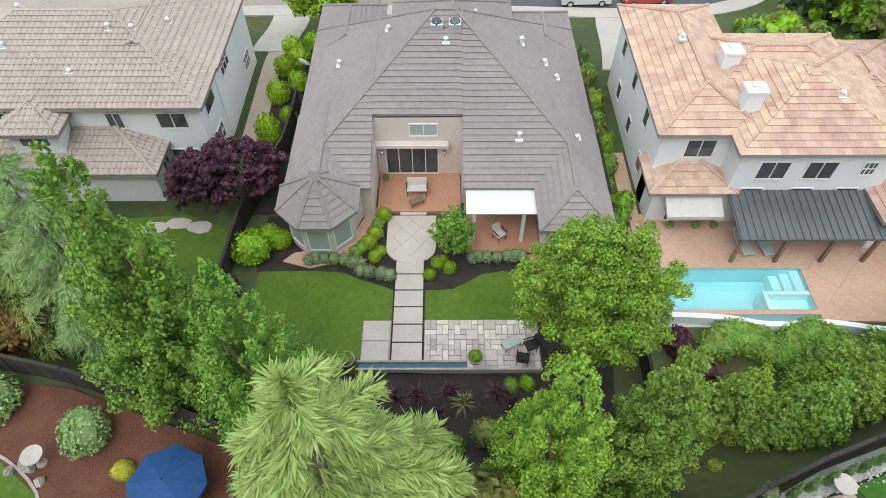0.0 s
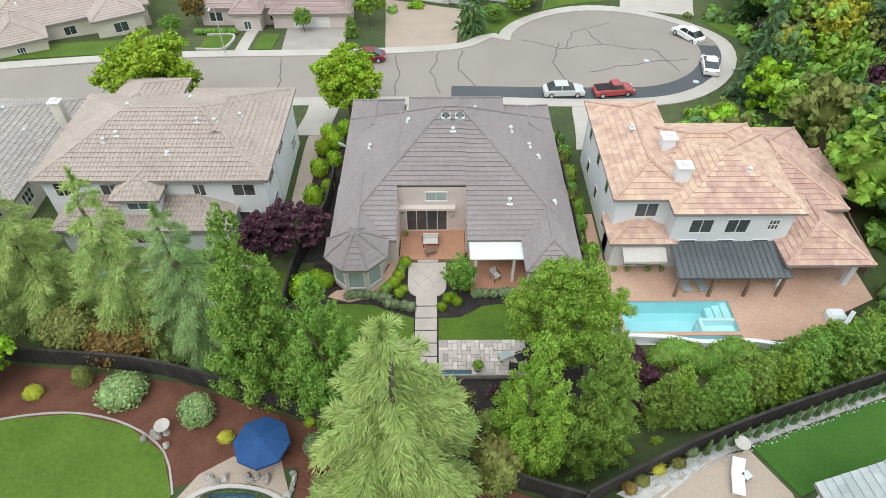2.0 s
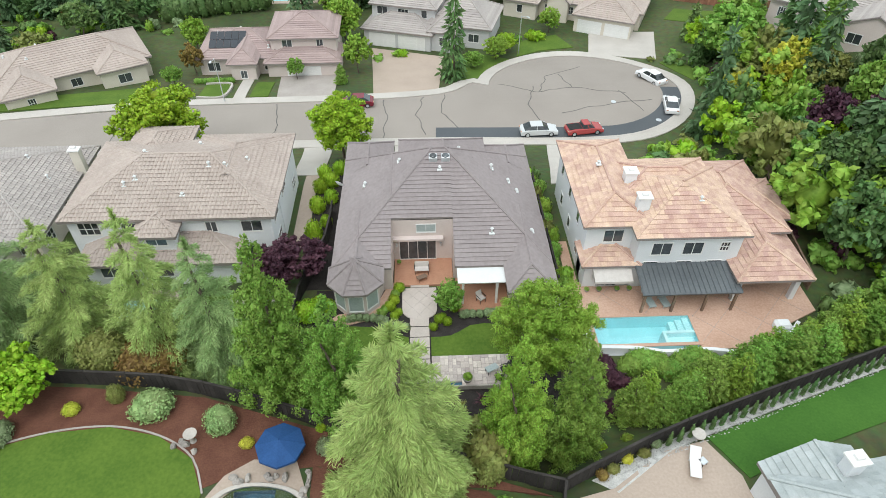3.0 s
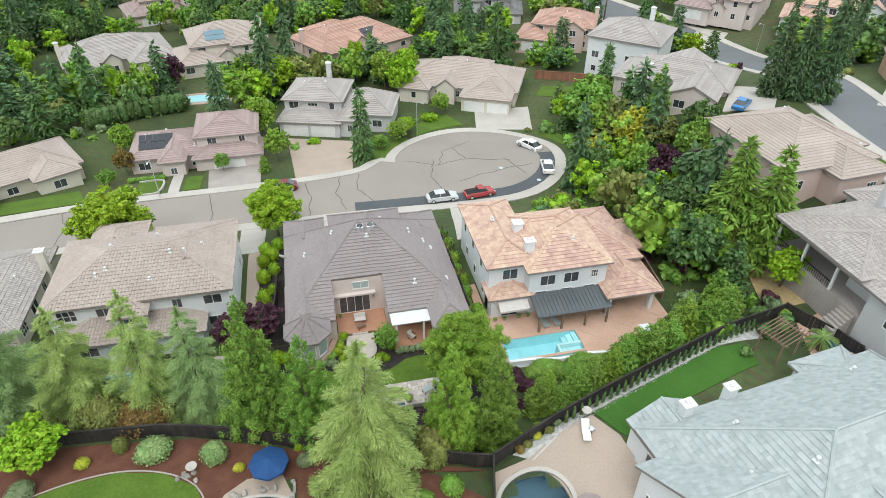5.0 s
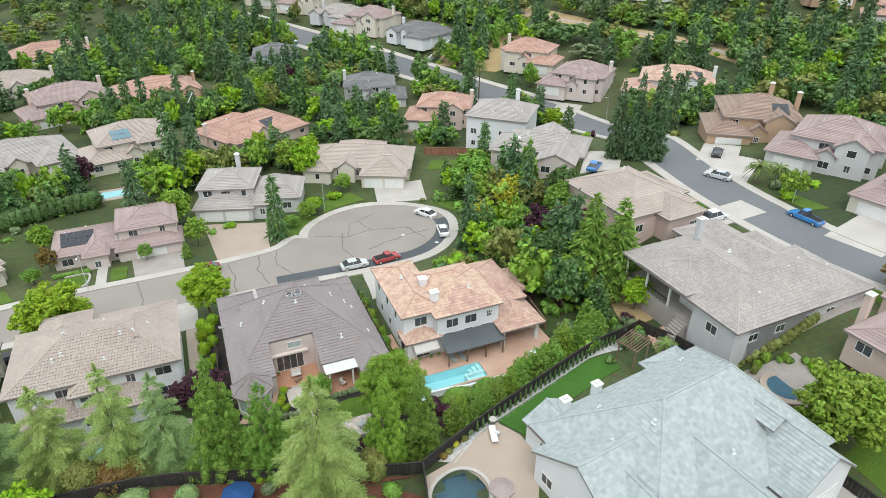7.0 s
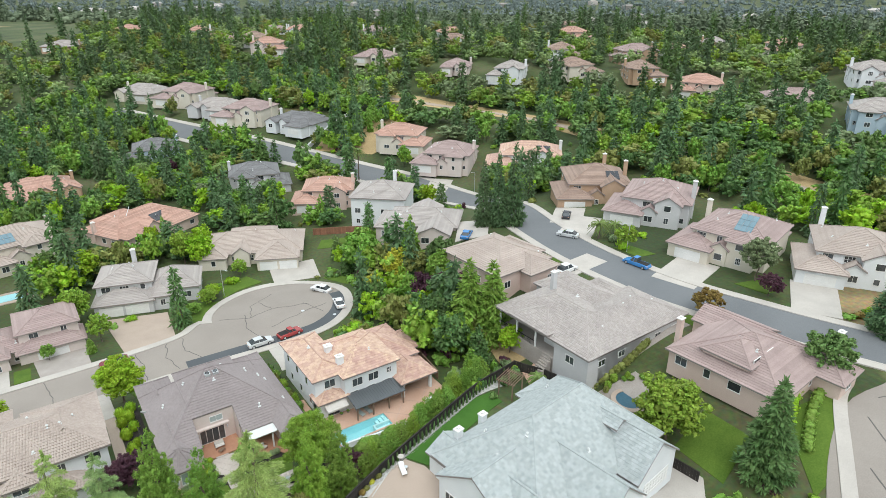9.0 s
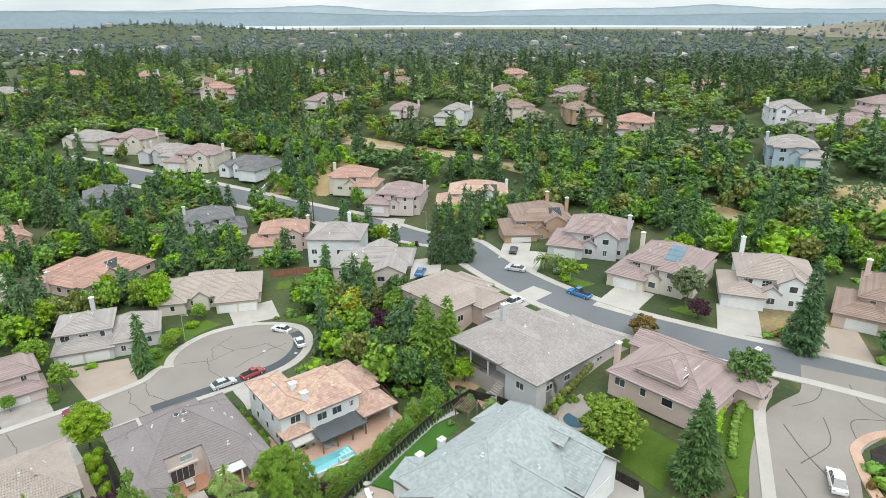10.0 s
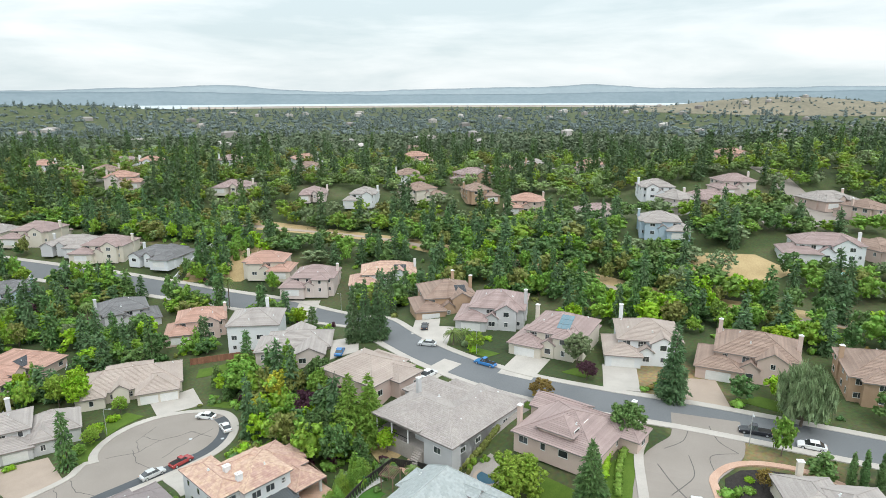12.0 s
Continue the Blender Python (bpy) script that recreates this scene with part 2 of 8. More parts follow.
def link_mesh(name, verts, faces, material, parent=None, label="", smooth_faces=False):
    me = bpy.data.meshes.new(name)
    me.from_pydata(verts, [], faces)
    for m in material if isinstance(material, (list, tuple)) else (material,):
        me.materials.append(m)
    if smooth_faces:
        me.polygons.foreach_set("use_smooth", [True] * len(me.polygons))
    ob = new(name, me)
    ob.parent = parent
    return tagged(ob, label)


def part(name, bm, material, parent=None, label=""):
    me = bpy.data.meshes.new(name)
    bm.to_mesh(me)
    bm.free()
    for m in material if isinstance(material, (list, tuple)) else (material,):
        me.materials.append(m)
    ob = new(name, me)
    ob.parent = parent
    return tagged(ob, label)


def empty(name, m, label, category, group="", kind=""):
    ob = new(name)
    ob.matrix_world = m
    ob.empty_display_size = 0.2
    return tagged(ob, label, category, group, kind)


def add_box(bm, x0, y0, z0, x1, y1, z1, bevel=0.0):
    made = bmesh.ops.create_cube(bm, size=1.0, matrix=Matrix.Translation(((x0 + x1) / 2, (y0 + y1) / 2, (z0 + z1) / 2)) @ Matrix.Diagonal((x1 - x0, y1 - y0, z1 - z0, 1)))
    if bevel:
        edges = list({e for v in made["verts"] for e in v.link_edges})
        bmesh.ops.bevel(bm, geom=edges, offset=bevel, segments=1, affect="EDGES")
    return bm


def box(x0, y0, z0, x1, y1, z1, bevel=0.0):
    return add_box(bmesh.new(), x0, y0, z0, x1, y1, z1, bevel)


def add_rod(bm, a, b, r0, r1=None, sides=8):
    a, b = Vector(a), Vector(b)
    turn = (b - a).to_track_quat("Z", "Y").to_matrix().to_4x4()
    bmesh.ops.create_cone(bm, cap_ends=True, segments=sides, radius1=r0, radius2=r0 if r1 is None else r1, depth=(b - a).length, matrix=Matrix.Translation((a + b) / 2) @ turn)
    return bm


def rod(a, b, r0, r1=None, sides=8):
    return add_rod(bmesh.new(), a, b, r0, r1, sides)


def lathe(profile, sides=16):
    """A turned shape from (radius, height) pairs."""
    bm = bmesh.new()
    rings = [[bm.verts.new((r * math.cos(2 * math.pi * k / sides), r * math.sin(2 * math.pi * k / sides), z)) for k in range(sides)] for r, z in profile]
    for a, b in zip(rings, rings[1:]):
        for k in range(sides):
            bm.faces.new((a[k], a[(k + 1) % sides], b[(k + 1) % sides], b[k]))
    bm.faces.new(rings[0][::-1])
    bm.faces.new(rings[-1])
    return bm


def drape(name, outline, rise, material, label="", step=1.5, level=None, edge=0.12, kind="structure", category=""):
    """A sheet of ground cover that follows the land inside an outline, with an edge that reaches down into the soil."""
    bm = bmesh.new()
    face = bm.faces.new([bm.verts.new((x, y, 0)) for x, y in outline])
    if face.normal.z < 0:
        face.normal_flip()
    bm.normal_update()
    bmesh.ops.triangulate(bm, faces=bm.faces[:])
    if level is None:
        for axis in (0, 1):
            lo, hi = min(p[axis] for p in outline), max(p[axis] for p in outline)
            for k in range(1, int((hi - lo) / step) + 1):
                co, no = Vector((0, 0, 0)), Vector((0, 0, 0))
                co[axis], no[axis] = lo + k * step, 1
                bmesh.ops.bisect_plane(bm, geom=bm.verts[:] + bm.edges[:] + bm.faces[:], plane_co=co, plane_no=no)
    for v in bm.verts:
        v.co.z = (ground_z(v.co.x, v.co.y) if level is None else level) + rise
    rim = [e for e in bm.edges if e.is_boundary]
    low = bmesh.ops.extrude_edge_only(bm, edges=rim)
    for v in (g for g in low["geom"] if isinstance(g, bmesh.types.BMVert)):
        v.co.z -= edge + 0.15
    bmesh.ops.recalc_face_normals(bm, faces=bm.faces[:])
    return tagged(part(name, bm, material), label, category or name.split("_")[0], kind=kind)


def along(points, step=2.0):
    """Points every few metres along a line, rounded through its corners."""
    pts = [Vector((*p, 0)) for p in points]
    out = []
    for i in range(len(pts) - 1):
        p0, p1, p2, p3 = pts[max(i - 1, 0)], pts[i], pts[i + 1], pts[min(i + 2, len(pts) - 1)]
        n = max(1, int((p2 - p1).length / step))
        for k in range(n):
            t = k / n
            out.append(0.5 * ((2 * p1) + (p2 - p0) * t + (2 * p0 - 5 * p1 + 4 * p2 - p3) * t * t + (3 * p1 - p0 - 3 * p2 + p3) * t ** 3))
    out.append(pts[-1])
    return out


def ribbon(name, points, near, far, rise, thick, material, label, parent=None, kind="structure", category="", step=2.0, cross=1):
    """A band between two offsets to the left of a line, lying on the land."""
    line = along(points, step)
    verts, faces = [], []
    for i, p in enumerate(line):
        d = (line[min(i + 1, len(line) - 1)] - line[max(i - 1, 0)]).normalized()
        side = Vector((-d.y, d.x, 0))
        row = [p + side * (near + (far - near) * k / cross) for k in range(cross + 1)]
        row = [(q.x, q.y, ground_z(q.x, q.y) + rise) for q in row]
        verts += [(row[0][0], row[0][1], row[0][2] - thick)] + row + [(row[-1][0], row[-1][1], row[-1][2] - thick)]
    w = cross + 3
    for i in range(len(line) - 1):
        for k in range(w - 1):
            a = i * w + k
            faces.append((a, a + 1, a + w + 1, a + w) if far < near else (a, a + w, a + w + 1, a + 1))
    ob = link_mesh(name, verts, faces, material, parent)
    return tagged(ob, label, category or name.split("_")[0], kind=kind)


# ---- houses ----
def clip(poly, nx, ny, c):
    """The part of a flat polygon where nx*x + ny*y <= c."""
    out = []
    for p, q in zip(poly, poly[1:] + poly[:1]):
        dp, dq = nx * p[0] + ny * p[1] - c, nx * q[0] + ny * q[1] - c
        if dp <= 0:
            out.append(p)
        if dp * dq < 0:
            t = dp / (dp - dq)
            out.append((p[0] + (q[0] - p[0]) * t, p[1] + (q[1] - p[1]) * t))
    return out


def roof_faces(outline, slopes, eave):
    """The sloping faces of a roof over a convex outline: one plane rises from each edge that has a slope; the lowest plane counts."""
    planes = []
    for (x0, y0), (x1, y1), s in zip(outline, outline[1:] + outline[:1], slopes):
        length = math.hypot(x1 - x0, y1 - y0)
        nx, ny = -(y1 - y0) / length, (x1 - x0) / length
        planes.append((s, nx, ny, -(nx * x0 + ny * y0), (x1 - x0) / length, (y1 - y0) / length) if s else None)
    faces = []
    for i, a in enumerate(planes):
        if a is None:
            continue
        poly = list(outline)
        for j, b in enumerate(planes):
            if b is not None and j != i and len(poly) > 2:
                poly = clip(poly, a[0] * a[1] - b[0] * b[1], a[0] * a[2] - b[0] * b[2], b[0] * b[3] - a[0] * a[3])
        if len(poly) > 2:
            faces.append((a, [(x, y, eave + a[0] * (a[1] * x + a[2] * y + a[3])) for x, y in poly]))
    return planes, faces


def tile_face(plane, poly, width, course, style, verts, faces, rng, bounds=None, singles=None):
    """Lays courses of tiles over one roof face; each tile a wedge with an open lower lip."""
    s, nx, ny, c, ux, uy = plane
    u = Vector((ux, uy, 0))
    up = Vector((nx, ny, s)).normalized()
    n = u.cross(up)
    o = Vector(poly[0])
    flat = [((Vector(p) - o).dot(u), (Vector(p) - o).dot(up)) for p in poly]
    v0, v1 = min(p[1] for p in flat), max(p[1] for p in flat)

    def span(v):
        v = min(max(v, v0 + 1e-4), v1 - 1e-4)
        xs = [a[0] + (b[0] - a[0]) * (v - a[1]) / (b[1] - a[1]) for a, b in zip(flat, flat[1:] + flat[:1]) if (a[1] - v) * (b[1] - v) <= 0 and abs(a[1] - b[1]) > 1e-9]
        return (min(xs), max(xs)) if xs else (0, 0)

    rows = max(1, int((v1 - v0) / course + 0.5))
    course = (v1 - v0) / rows
    for r in range(rows):
        va, vb = v0 + r * course, v0 + (r + 1) * course
        (la, ra), (lb, rb) = span(va), span(vb)
        count = max(1, int((ra - la) / width + 0.5)) if width else 1
        shift = (0.5 * width if (r % 2 and style == "flat" and width) else 0.0)
        for k in range(-1, count + 1):
            if width:
                x0, x1 = max(la + k * width + shift, la), min(la + (k + 1) * width + shift, ra)
                if x1 - x0 < 0.02:
                    continue
                t0, t1 = max(x0, lb), min(x1, rb)
                if t1 < t0:
                    t0 = t1 = min(max((x0 + x1) / 2, min(lb, rb)), max(lb, rb))
            else:
                if k != 0:
                    continue
                x0, x1, t0, t1 = la, ra, lb, rb
            lift = 0.07 + (rng.uniform(-0.006, 0.008) if width else 0)
            at = o + u * ((x0 + x1) / 2) + up * va
            if bounds and (bounds[0] < at.x < bounds[1]) and (bounds[2] < at.y < bounds[3]) and singles is not None and len(singles) < 300 and x1 - x0 > width * 0.95 and t1 - t0 > width * 0.95:
                turn = Matrix((u, up, n)).transposed().to_4x4()
                singles.append(Matrix.Translation(o + u * x0 + up * va) @ turn)
                continue
            b = len(verts)
            if style == "arch" and x1 - x0 > 0.12:
                xs = (0, 0.18, 0.5, 0.82, 1)
                hs = (0.0, 0.045, 0.075, 0.045, 0.0)
                for q, h in zip(xs, hs):
                    verts.append(o + u * (x0 + (x1 - x0) * q) + up * va + n * (lift + h))
                for q, h in zip(xs, hs):
                    verts.append(o + u * (t0 + (t1 - t0) * q) + up * vb + n * (0.012 + h))
                for q in range(4):
                    faces.append((b + q, b + q + 1, b + 6 + q, b + 5 + q))
                verts += [o + u * x0 + up * va, o + u * x1 + up * va]
                faces.append((b + 10, b + 11, b + 4, b + 3, b + 2, b + 1, b))
            else:
                gap = 0.003 if width else 0
                verts += [o + u * (x0 + gap) + up * va + n * lift, o + u * (x1 - gap) + up * va + n * lift, o + u * max(t1 - gap, t0) + up * vb + n * 0.012, o + u * (t0 + gap) + up * vb + n * 0.012, o + u * (x0 + gap) + up * va, o + u * (x1 - gap) + up * va]
                faces += [(b, b + 1, b + 2, b + 3), (b + 4, b + 5, b + 1, b)]


def build_roof(parent, outline, slopes, eave, material, tile, rng, over=0.45, holes=None, cap=True, single_area=None, fascia=None):
    """A roof of deck, tiles and ridge caps under a house. holes: flat rectangles left open."""
    n = len(outline)
    wide = []
    for i in range(n):
        (xa, ya), (xb, yb), (xc, yc) = outline[i - 1], outline[i], outline[(i + 1) % n]
        o1, o2 = (over if slopes[i - 1] else 0.25), (over if slopes[i] else 0.25)
        d1, d2 = Vector((xb - xa, yb - ya)).normalized(), Vector((xc - xb, yc - yb)).normalized()
        n1, n2 = Vector((d1.y, -d1.x)), Vector((d2.y, -d2.x))
        det = n1.x * n2.y - n1.y * n2.x
        c1, c2 = n1.x * xb + n1.y * yb + o1, n2.x * xb + n2.y * yb + o2
        wide.append(((c1 * n2.y - c2 * n1.y) / det, (n1.x * c2 - n2.x * c1) / det) if abs(det) > 1e-6 else (xb + n1.x * o1, yb + n1.y * o1))
    planes, faces = roof_faces(wide, slopes, eave)
    if holes:
        cut = []
        for pl, poly in faces:
            pieces = [[(x, y) for x, y, z in poly]]
            for hx0, hx1, hy0, hy1 in holes:
                nxt = []
                for p in pieces:
                    for c in ((1, 0, hx0), (-1, 0, -hx1)):
                        q = clip(p, *c)
                        if len(q) > 2:
                            nxt.append(q)
                    mid = clip(clip(p, -1, 0, -hx0), 1, 0, hx1) if p else []
                    if len(mid) > 2:
                        for c in ((0, 1, hy0), (0, -1, -hy1)):
                            q = clip(mid, *c)
                            if len(q) > 2:
                                nxt.append(q)
                pieces = nxt
            cut += [(pl, [(x, y, eave + pl[0] * (pl[1] * x + pl[2] * y + pl[3])) for x, y in p]) for p in pieces]
        faces = cut
    # deck with its fascia
    verts, polys, marks = [], [], []
    for pl, poly in faces:
        b, k = len(verts), len(poly)
        verts += [(x, y, z) for x, y, z in poly] + [(x, y, z - 0.2) for x, y, z in poly]
        polys += [tuple(range(b, b + k)), tuple(range(b + 2 * k - 1, b + k - 1, -1))]
        marks += [0, 1]
        for i in range(k):
            j = (i + 1) % k
            polys.append((b + i, b + k + i, b + k + j, b + j))
            marks.append(1)
    deck = link_mesh("roof", verts, polys, (material, fascia or FASCIA), parent)
    deck.data.polygons.foreach_set("material_index", marks)
    # tiles
    verts, polys, singles = [], [], []
    for pl, poly in faces:
        tile_face(pl, poly, tile[0], tile[1], tile[2], verts, polys, rng, single_area, singles)
    tagged(link_mesh("roof_tiles", verts, polys, material, deck), kind="stuff")
    if singles:
        w, c = tile[0], tile[1]
        bm = bmesh.new()
        q = [bm.verts.new(p) for p in ((0.003, 0, 0.07), (w - 0.003, 0, 0.07), (w - 0.003, c, 0.012), (0.003, c, 0.012), (0.003, 0, 0), (w - 0.003, 0, 0))]
        bm.faces.new(q[:4])
        bm.faces.new((q[4], q[5], q[1], q[0]))
        first = part("roof_tile", bm, material, deck)
        first.matrix_local = singles[0]
        for m in singles[1:]:
            ob = new("roof_tile", first.data)
            ob.parent = deck
            ob.matrix_local = m
    # ridge and hip caps
    if cap:
        seen = {}
        for pl, poly in faces:
            for p, q in zip(poly, poly[1:] + poly[:1]):
                key = tuple(sorted((tuple(round(v, 2) for v in p), tuple(round(v, 2) for v in q))))
                seen[key] = seen.get(key, 0) + 1
        for (p, q), times in seen.items():
            if times > 1 and (Vector(p) - Vector(q)).length > 0.4:
                part("ridge_cap", rod(Vector(p) + Vector((0, 0, 0.04)), Vector(q) + Vector((0, 0, 0.04)), 0.115, sides=6), material, deck)
    return planes, faces


def wall_heights(planes, eave, x, y):
    """How high a wall may rise under the roof at a place."""
    return eave + min(p[0] * (p[1] * x + p[2] * y + p[3]) for p in planes if p)


def build_walls(parent, outline, slopes, eave, material, planes, base=-1.2):
    verts, polys = [], []
    for (x0, y0), (x1, y1), s in zip(outline, outline[1:] + outline[:1], slopes):
        top = [(x1, y1, eave), (x0, y0, eave)]
        if not s:
            ks = [k / 8 for k in range(9)]
            top = [(x0 + (x1 - x0) * k, y0 + (y1 - y0) * k, wall_heights(planes, eave, x0 + (x1 - x0) * k, y0 + (y1 - y0) * k) - 0.12) for k in ks][::-1]
        b = len(verts)
        verts += [(x0, y0, base), (x1, y1, base)] + top
        polys.append(tuple(range(b, len(verts))))
    wall = link_mesh("wall", verts, polys, material, parent)
    bm = bmesh.new()
    bm.from_mesh(wall.data)
    bmesh.ops.remove_doubles(bm, verts=bm.verts[:], dist=0.002)
    bm.to_mesh(wall.data)
    bm.free()
    return wall


WINDOWS = {}


def window_on(parent, a, b, at, sill, w, h, kind="slider", glass=None, frame_mat=None):
    """A window in a wall that runs from a to b, at metres along it: proud frame, sill and recessed-looking pane."""
    key = (round(w, 2), round(h, 2), kind, (glass or GLASS).name)
    if key not in WINDOWS:
        t = 0.07
        count = {"slider": 1, "wide": 3, "single": 0, "grid": 2}[kind]
        xs, zs = [-w / 2, -w / 2 + t], [-0.06, t]
        for k in range(count):
            x = -w / 2 + w * (k + 1) / (count + 1)
            xs += [x - 0.025, x + 0.025]
        if kind == "grid":
            zs += [h / 2 - 0.02, h / 2 + 0.02]
        xs, zs = xs + [w / 2 - t, w / 2], zs + [h - t, h]
        bm = bmesh.new()
        grid = {(i, j): [bm.verts.new((x, d, z)) for d in (0.06, -0.05)] for i, x in enumerate(xs) for j, z in enumerate(zs)}
        solid = {(i, j) for i in range(len(xs) - 1) for j in range(len(zs) - 1) if i % 2 == 0 or j % 2 == 0}
        for i, j in solid:
            c = [grid[i, j], grid[i + 1, j], grid[i + 1, j + 1], grid[i, j + 1]]
            bm.faces.new([q[0] for q in c][::-1])
            for k, near in enumerate(((i, j - 1), (i + 1, j), (i, j + 1), (i - 1, j))):
                if near not in solid:
                    p, q = c[k], c[(k + 1) % 4]
                    bm.faces.new((p[0], q[0], q[1], p[1]))
        bmesh.ops.delete(bm, geom=[v for v in bm.verts if not v.link_faces], context="VERTS")
        me = bpy.data.meshes.new("window")
        bm.to_mesh(me)
        bm.free()
        me.materials.append(frame_mat or TRIM)
        pane = bpy.data.meshes.new("pane")
        bm = box(-w / 2 + 0.05, -0.04, 0.05, w / 2 - 0.05, 0.02, h - 0.05)
        bm.to_mesh(pane)
        bm.free()
        pane.materials.append(glass or GLASS)
        WINDOWS[key] = me, pane
    me, pane = WINDOWS[key]
    (x0, y0), (x1, y1) = a, b
    length = math.hypot(x1 - x0, y1 - y0)
    x, y = x0 + (x1 - x0) * at / length, y0 + (y1 - y0) * at / length
    ob = new("window", me)
    ob.parent = parent
    ob.matrix_local = pose(x, y, sill, 0, 0, math.degrees(math.atan2(y1 - y0, x1 - x0)) + 180)
    p = new("pane", pane)
    p.parent = ob
    return ob


def garage_door(parent, a, b, at, w, h=2.15, material=None):
    """A sectional garage door with four rows of raised panels."""
    (x0, y0), (x1, y1) = a, b
    length = math.hypot(x1 - x0, y1 - y0)
    bm = box(-w / 2, -0.03, 0, w / 2, 0.03, h)
    cols = max(4, int(w / 0.6))
    for r in range(4):
        for k in range(cols):
            add_box(bm, -w / 2 + (k + 0.12) * w / cols, 0, (r + 0.12) * h / 4, -w / 2 + (k + 0.88) * w / cols, 0.055, (r + 0.88) * h / 4)
    ob = part("garage_door", bm, material or TRIM, parent, "white sectional garage door")
    ob.matrix_local = pose(x0 + (x1 - x0) * at / length, y0 + (y1 - y0) * at / length, 0, 0, 0, math.degrees(math.atan2(y1 - y0, x1 - x0)) + 180)


def chimney(parent, x, y, z0, z1, material, w=0.9, d=0.7):
    bm = box(x - w / 2, y - d / 2, z0, x + w / 2, y + d / 2, z1, 0.02)
    ch = part("chimney", bm, material, parent)
    bm = box(x - w / 2 - 0.1, y - d / 2 - 0.1, z1, x + w / 2 + 0.1, y + d / 2 + 0.1, z1 + 0.14, 0.02)
    add_box(bm, x - w / 4, y - d / 4, z1 + 0.14, x + w / 4, y + d / 4, z1 + 0.34)
    part("chimney_cap", bm, TRIM, ch)


def vent(parent, x, y, z, tall=0.4):
    bm = box(x - 0.22, y - 0.22, z - 0.05, x + 0.22, y + 0.22, z + 0.06)
    add_rod(bm, (x, y, z), (x, y, z + tall), 0.09)
    add_rod(bm, (x, y, z + tall), (x, y, z + tall + 0.12), 0.17, 0.06)
    part("roof_vent", bm, WHITE_METAL, parent, "pale metal roof vent")


def rect(x0, y0, x1, y1):
    return [(x0, y0), (x1, y0), (x1, y1), (x0, y1)]


def auto_windows(parent, outline, eave, rng, skip=(), low=1.0):
    """Windows in even rows on the walls of a house, storey by storey."""
    floors = 1 if eave < 4.2 else 2
    for i, (a, b) in enumerate(zip(outline, outline[1:] + outline[:1])):
        if i in skip:
            continue
        length = math.hypot(b[0] - a[0], b[1] - a[1])
        for f in range(floors):
            count = max(1, int(length / 3.4))
            for k in range(count):
                if rng.random() < 0.22:
                    continue
                w = rng.choice((1.0, 1.5, 1.8))
                window_on(parent, a, b, length * (k + 0.5) / count, low + 2.8 * f, w, rng.choice((1.2, 1.35)), rng.choice(("slider", "slider", "grid", "single")))


HOUSE_SPOTS = []


def house(x, y, rot, vols, wall, roof, tile, label, seed, windows="auto", z=None, garage=None, chimneys=(), solar=None, group="houses of the neighbourhood", vents=3):
    """A house of several volumes, each (x0, y0, x1, y1, eave, slopes S E N W) on its own ground level."""
    rng = random.Random(seed)
    home = empty("house", pose(x, y, ground_z(x, y) if z is None else z, 0, 0, rot), label, "house", group)
    for k, (x0, y0, x1, y1, eave, slopes) in enumerate(vols):
        outline = rect(x0, y0, x1, y1)
        planes, _ = build_roof(home, outline, slopes, eave, roof, tile, rng)
        build_walls(home, outline, slopes, eave, wall, planes)
        if windows == "auto":
            auto_windows(home, outline, eave, rng, skip=((1, 2) if tile[0] == 0 else ()) + ((3,) if tile[0] == 0 and k else ()) + ((0,) if garage is not None and garage[0] == k else ()))
        c, s = math.cos(radians(rot)), math.sin(radians(rot))
        for px, py in ((x0, y0), (x1, y0), (x1, y1), (x0, y1), ((x0 + x1) / 2, (y0 + y1) / 2)):
            HOUSE_SPOTS.append((x + c * px - s * py, y + s * px + c * py, 0.5 * min(x1 - x0, y1 - y0)))
        if k == 0:
            for _ in range(vents):
                vx, vy = rng.uniform(x0 + 1, x1 - 1), rng.uniform(y0 + 1, y1 - 1)
                vent(home, vx, vy, wall_heights(planes, eave, vx, vy), rng.uniform(0.2, 0.45))
            if solar:
                sx0, sy0, cols, rows, sm = solar
                pl = planes[0]
                for i in range(cols):
                    for j in range(rows):
                        bx, by = sx0 + i * 1.05, sy0 + j * 1.5
                        q = [(bx, by), (bx + 1, by), (bx + 1, by + 1.42), (bx, by + 1.42)]
                        zz = [eave + pl[0] * (pl[1] * u + pl[2] * v + pl[3]) for u, v in q]
                        vs = [(u, v, w + 0.16) for (u, v), w in zip(q, zz)] + [(u, v, w + 0.11) for (u, v), w in zip(q, zz)]
                        link_mesh("solar_panel", vs, [(0, 1, 2, 3), (7, 6, 5, 4), (0, 4, 5, 1), (1, 5, 6, 2), (2, 6, 7, 3), (3, 7, 4, 0)], sm, home, "dark solar panel")
    if garage is not None:
        k, at, w = garage[:3]
        x0, y0, x1, y1 = vols[k][:4]
        for i in range(garage[3] if len(garage) > 3 else 1):
            garage_door(home, (x0, y0), (x1, y0), at + i * (w + 0.5), w)
    for cx, cy, top in chimneys:
        chimney(home, cx, cy, 1.0, top, wall)
    return home


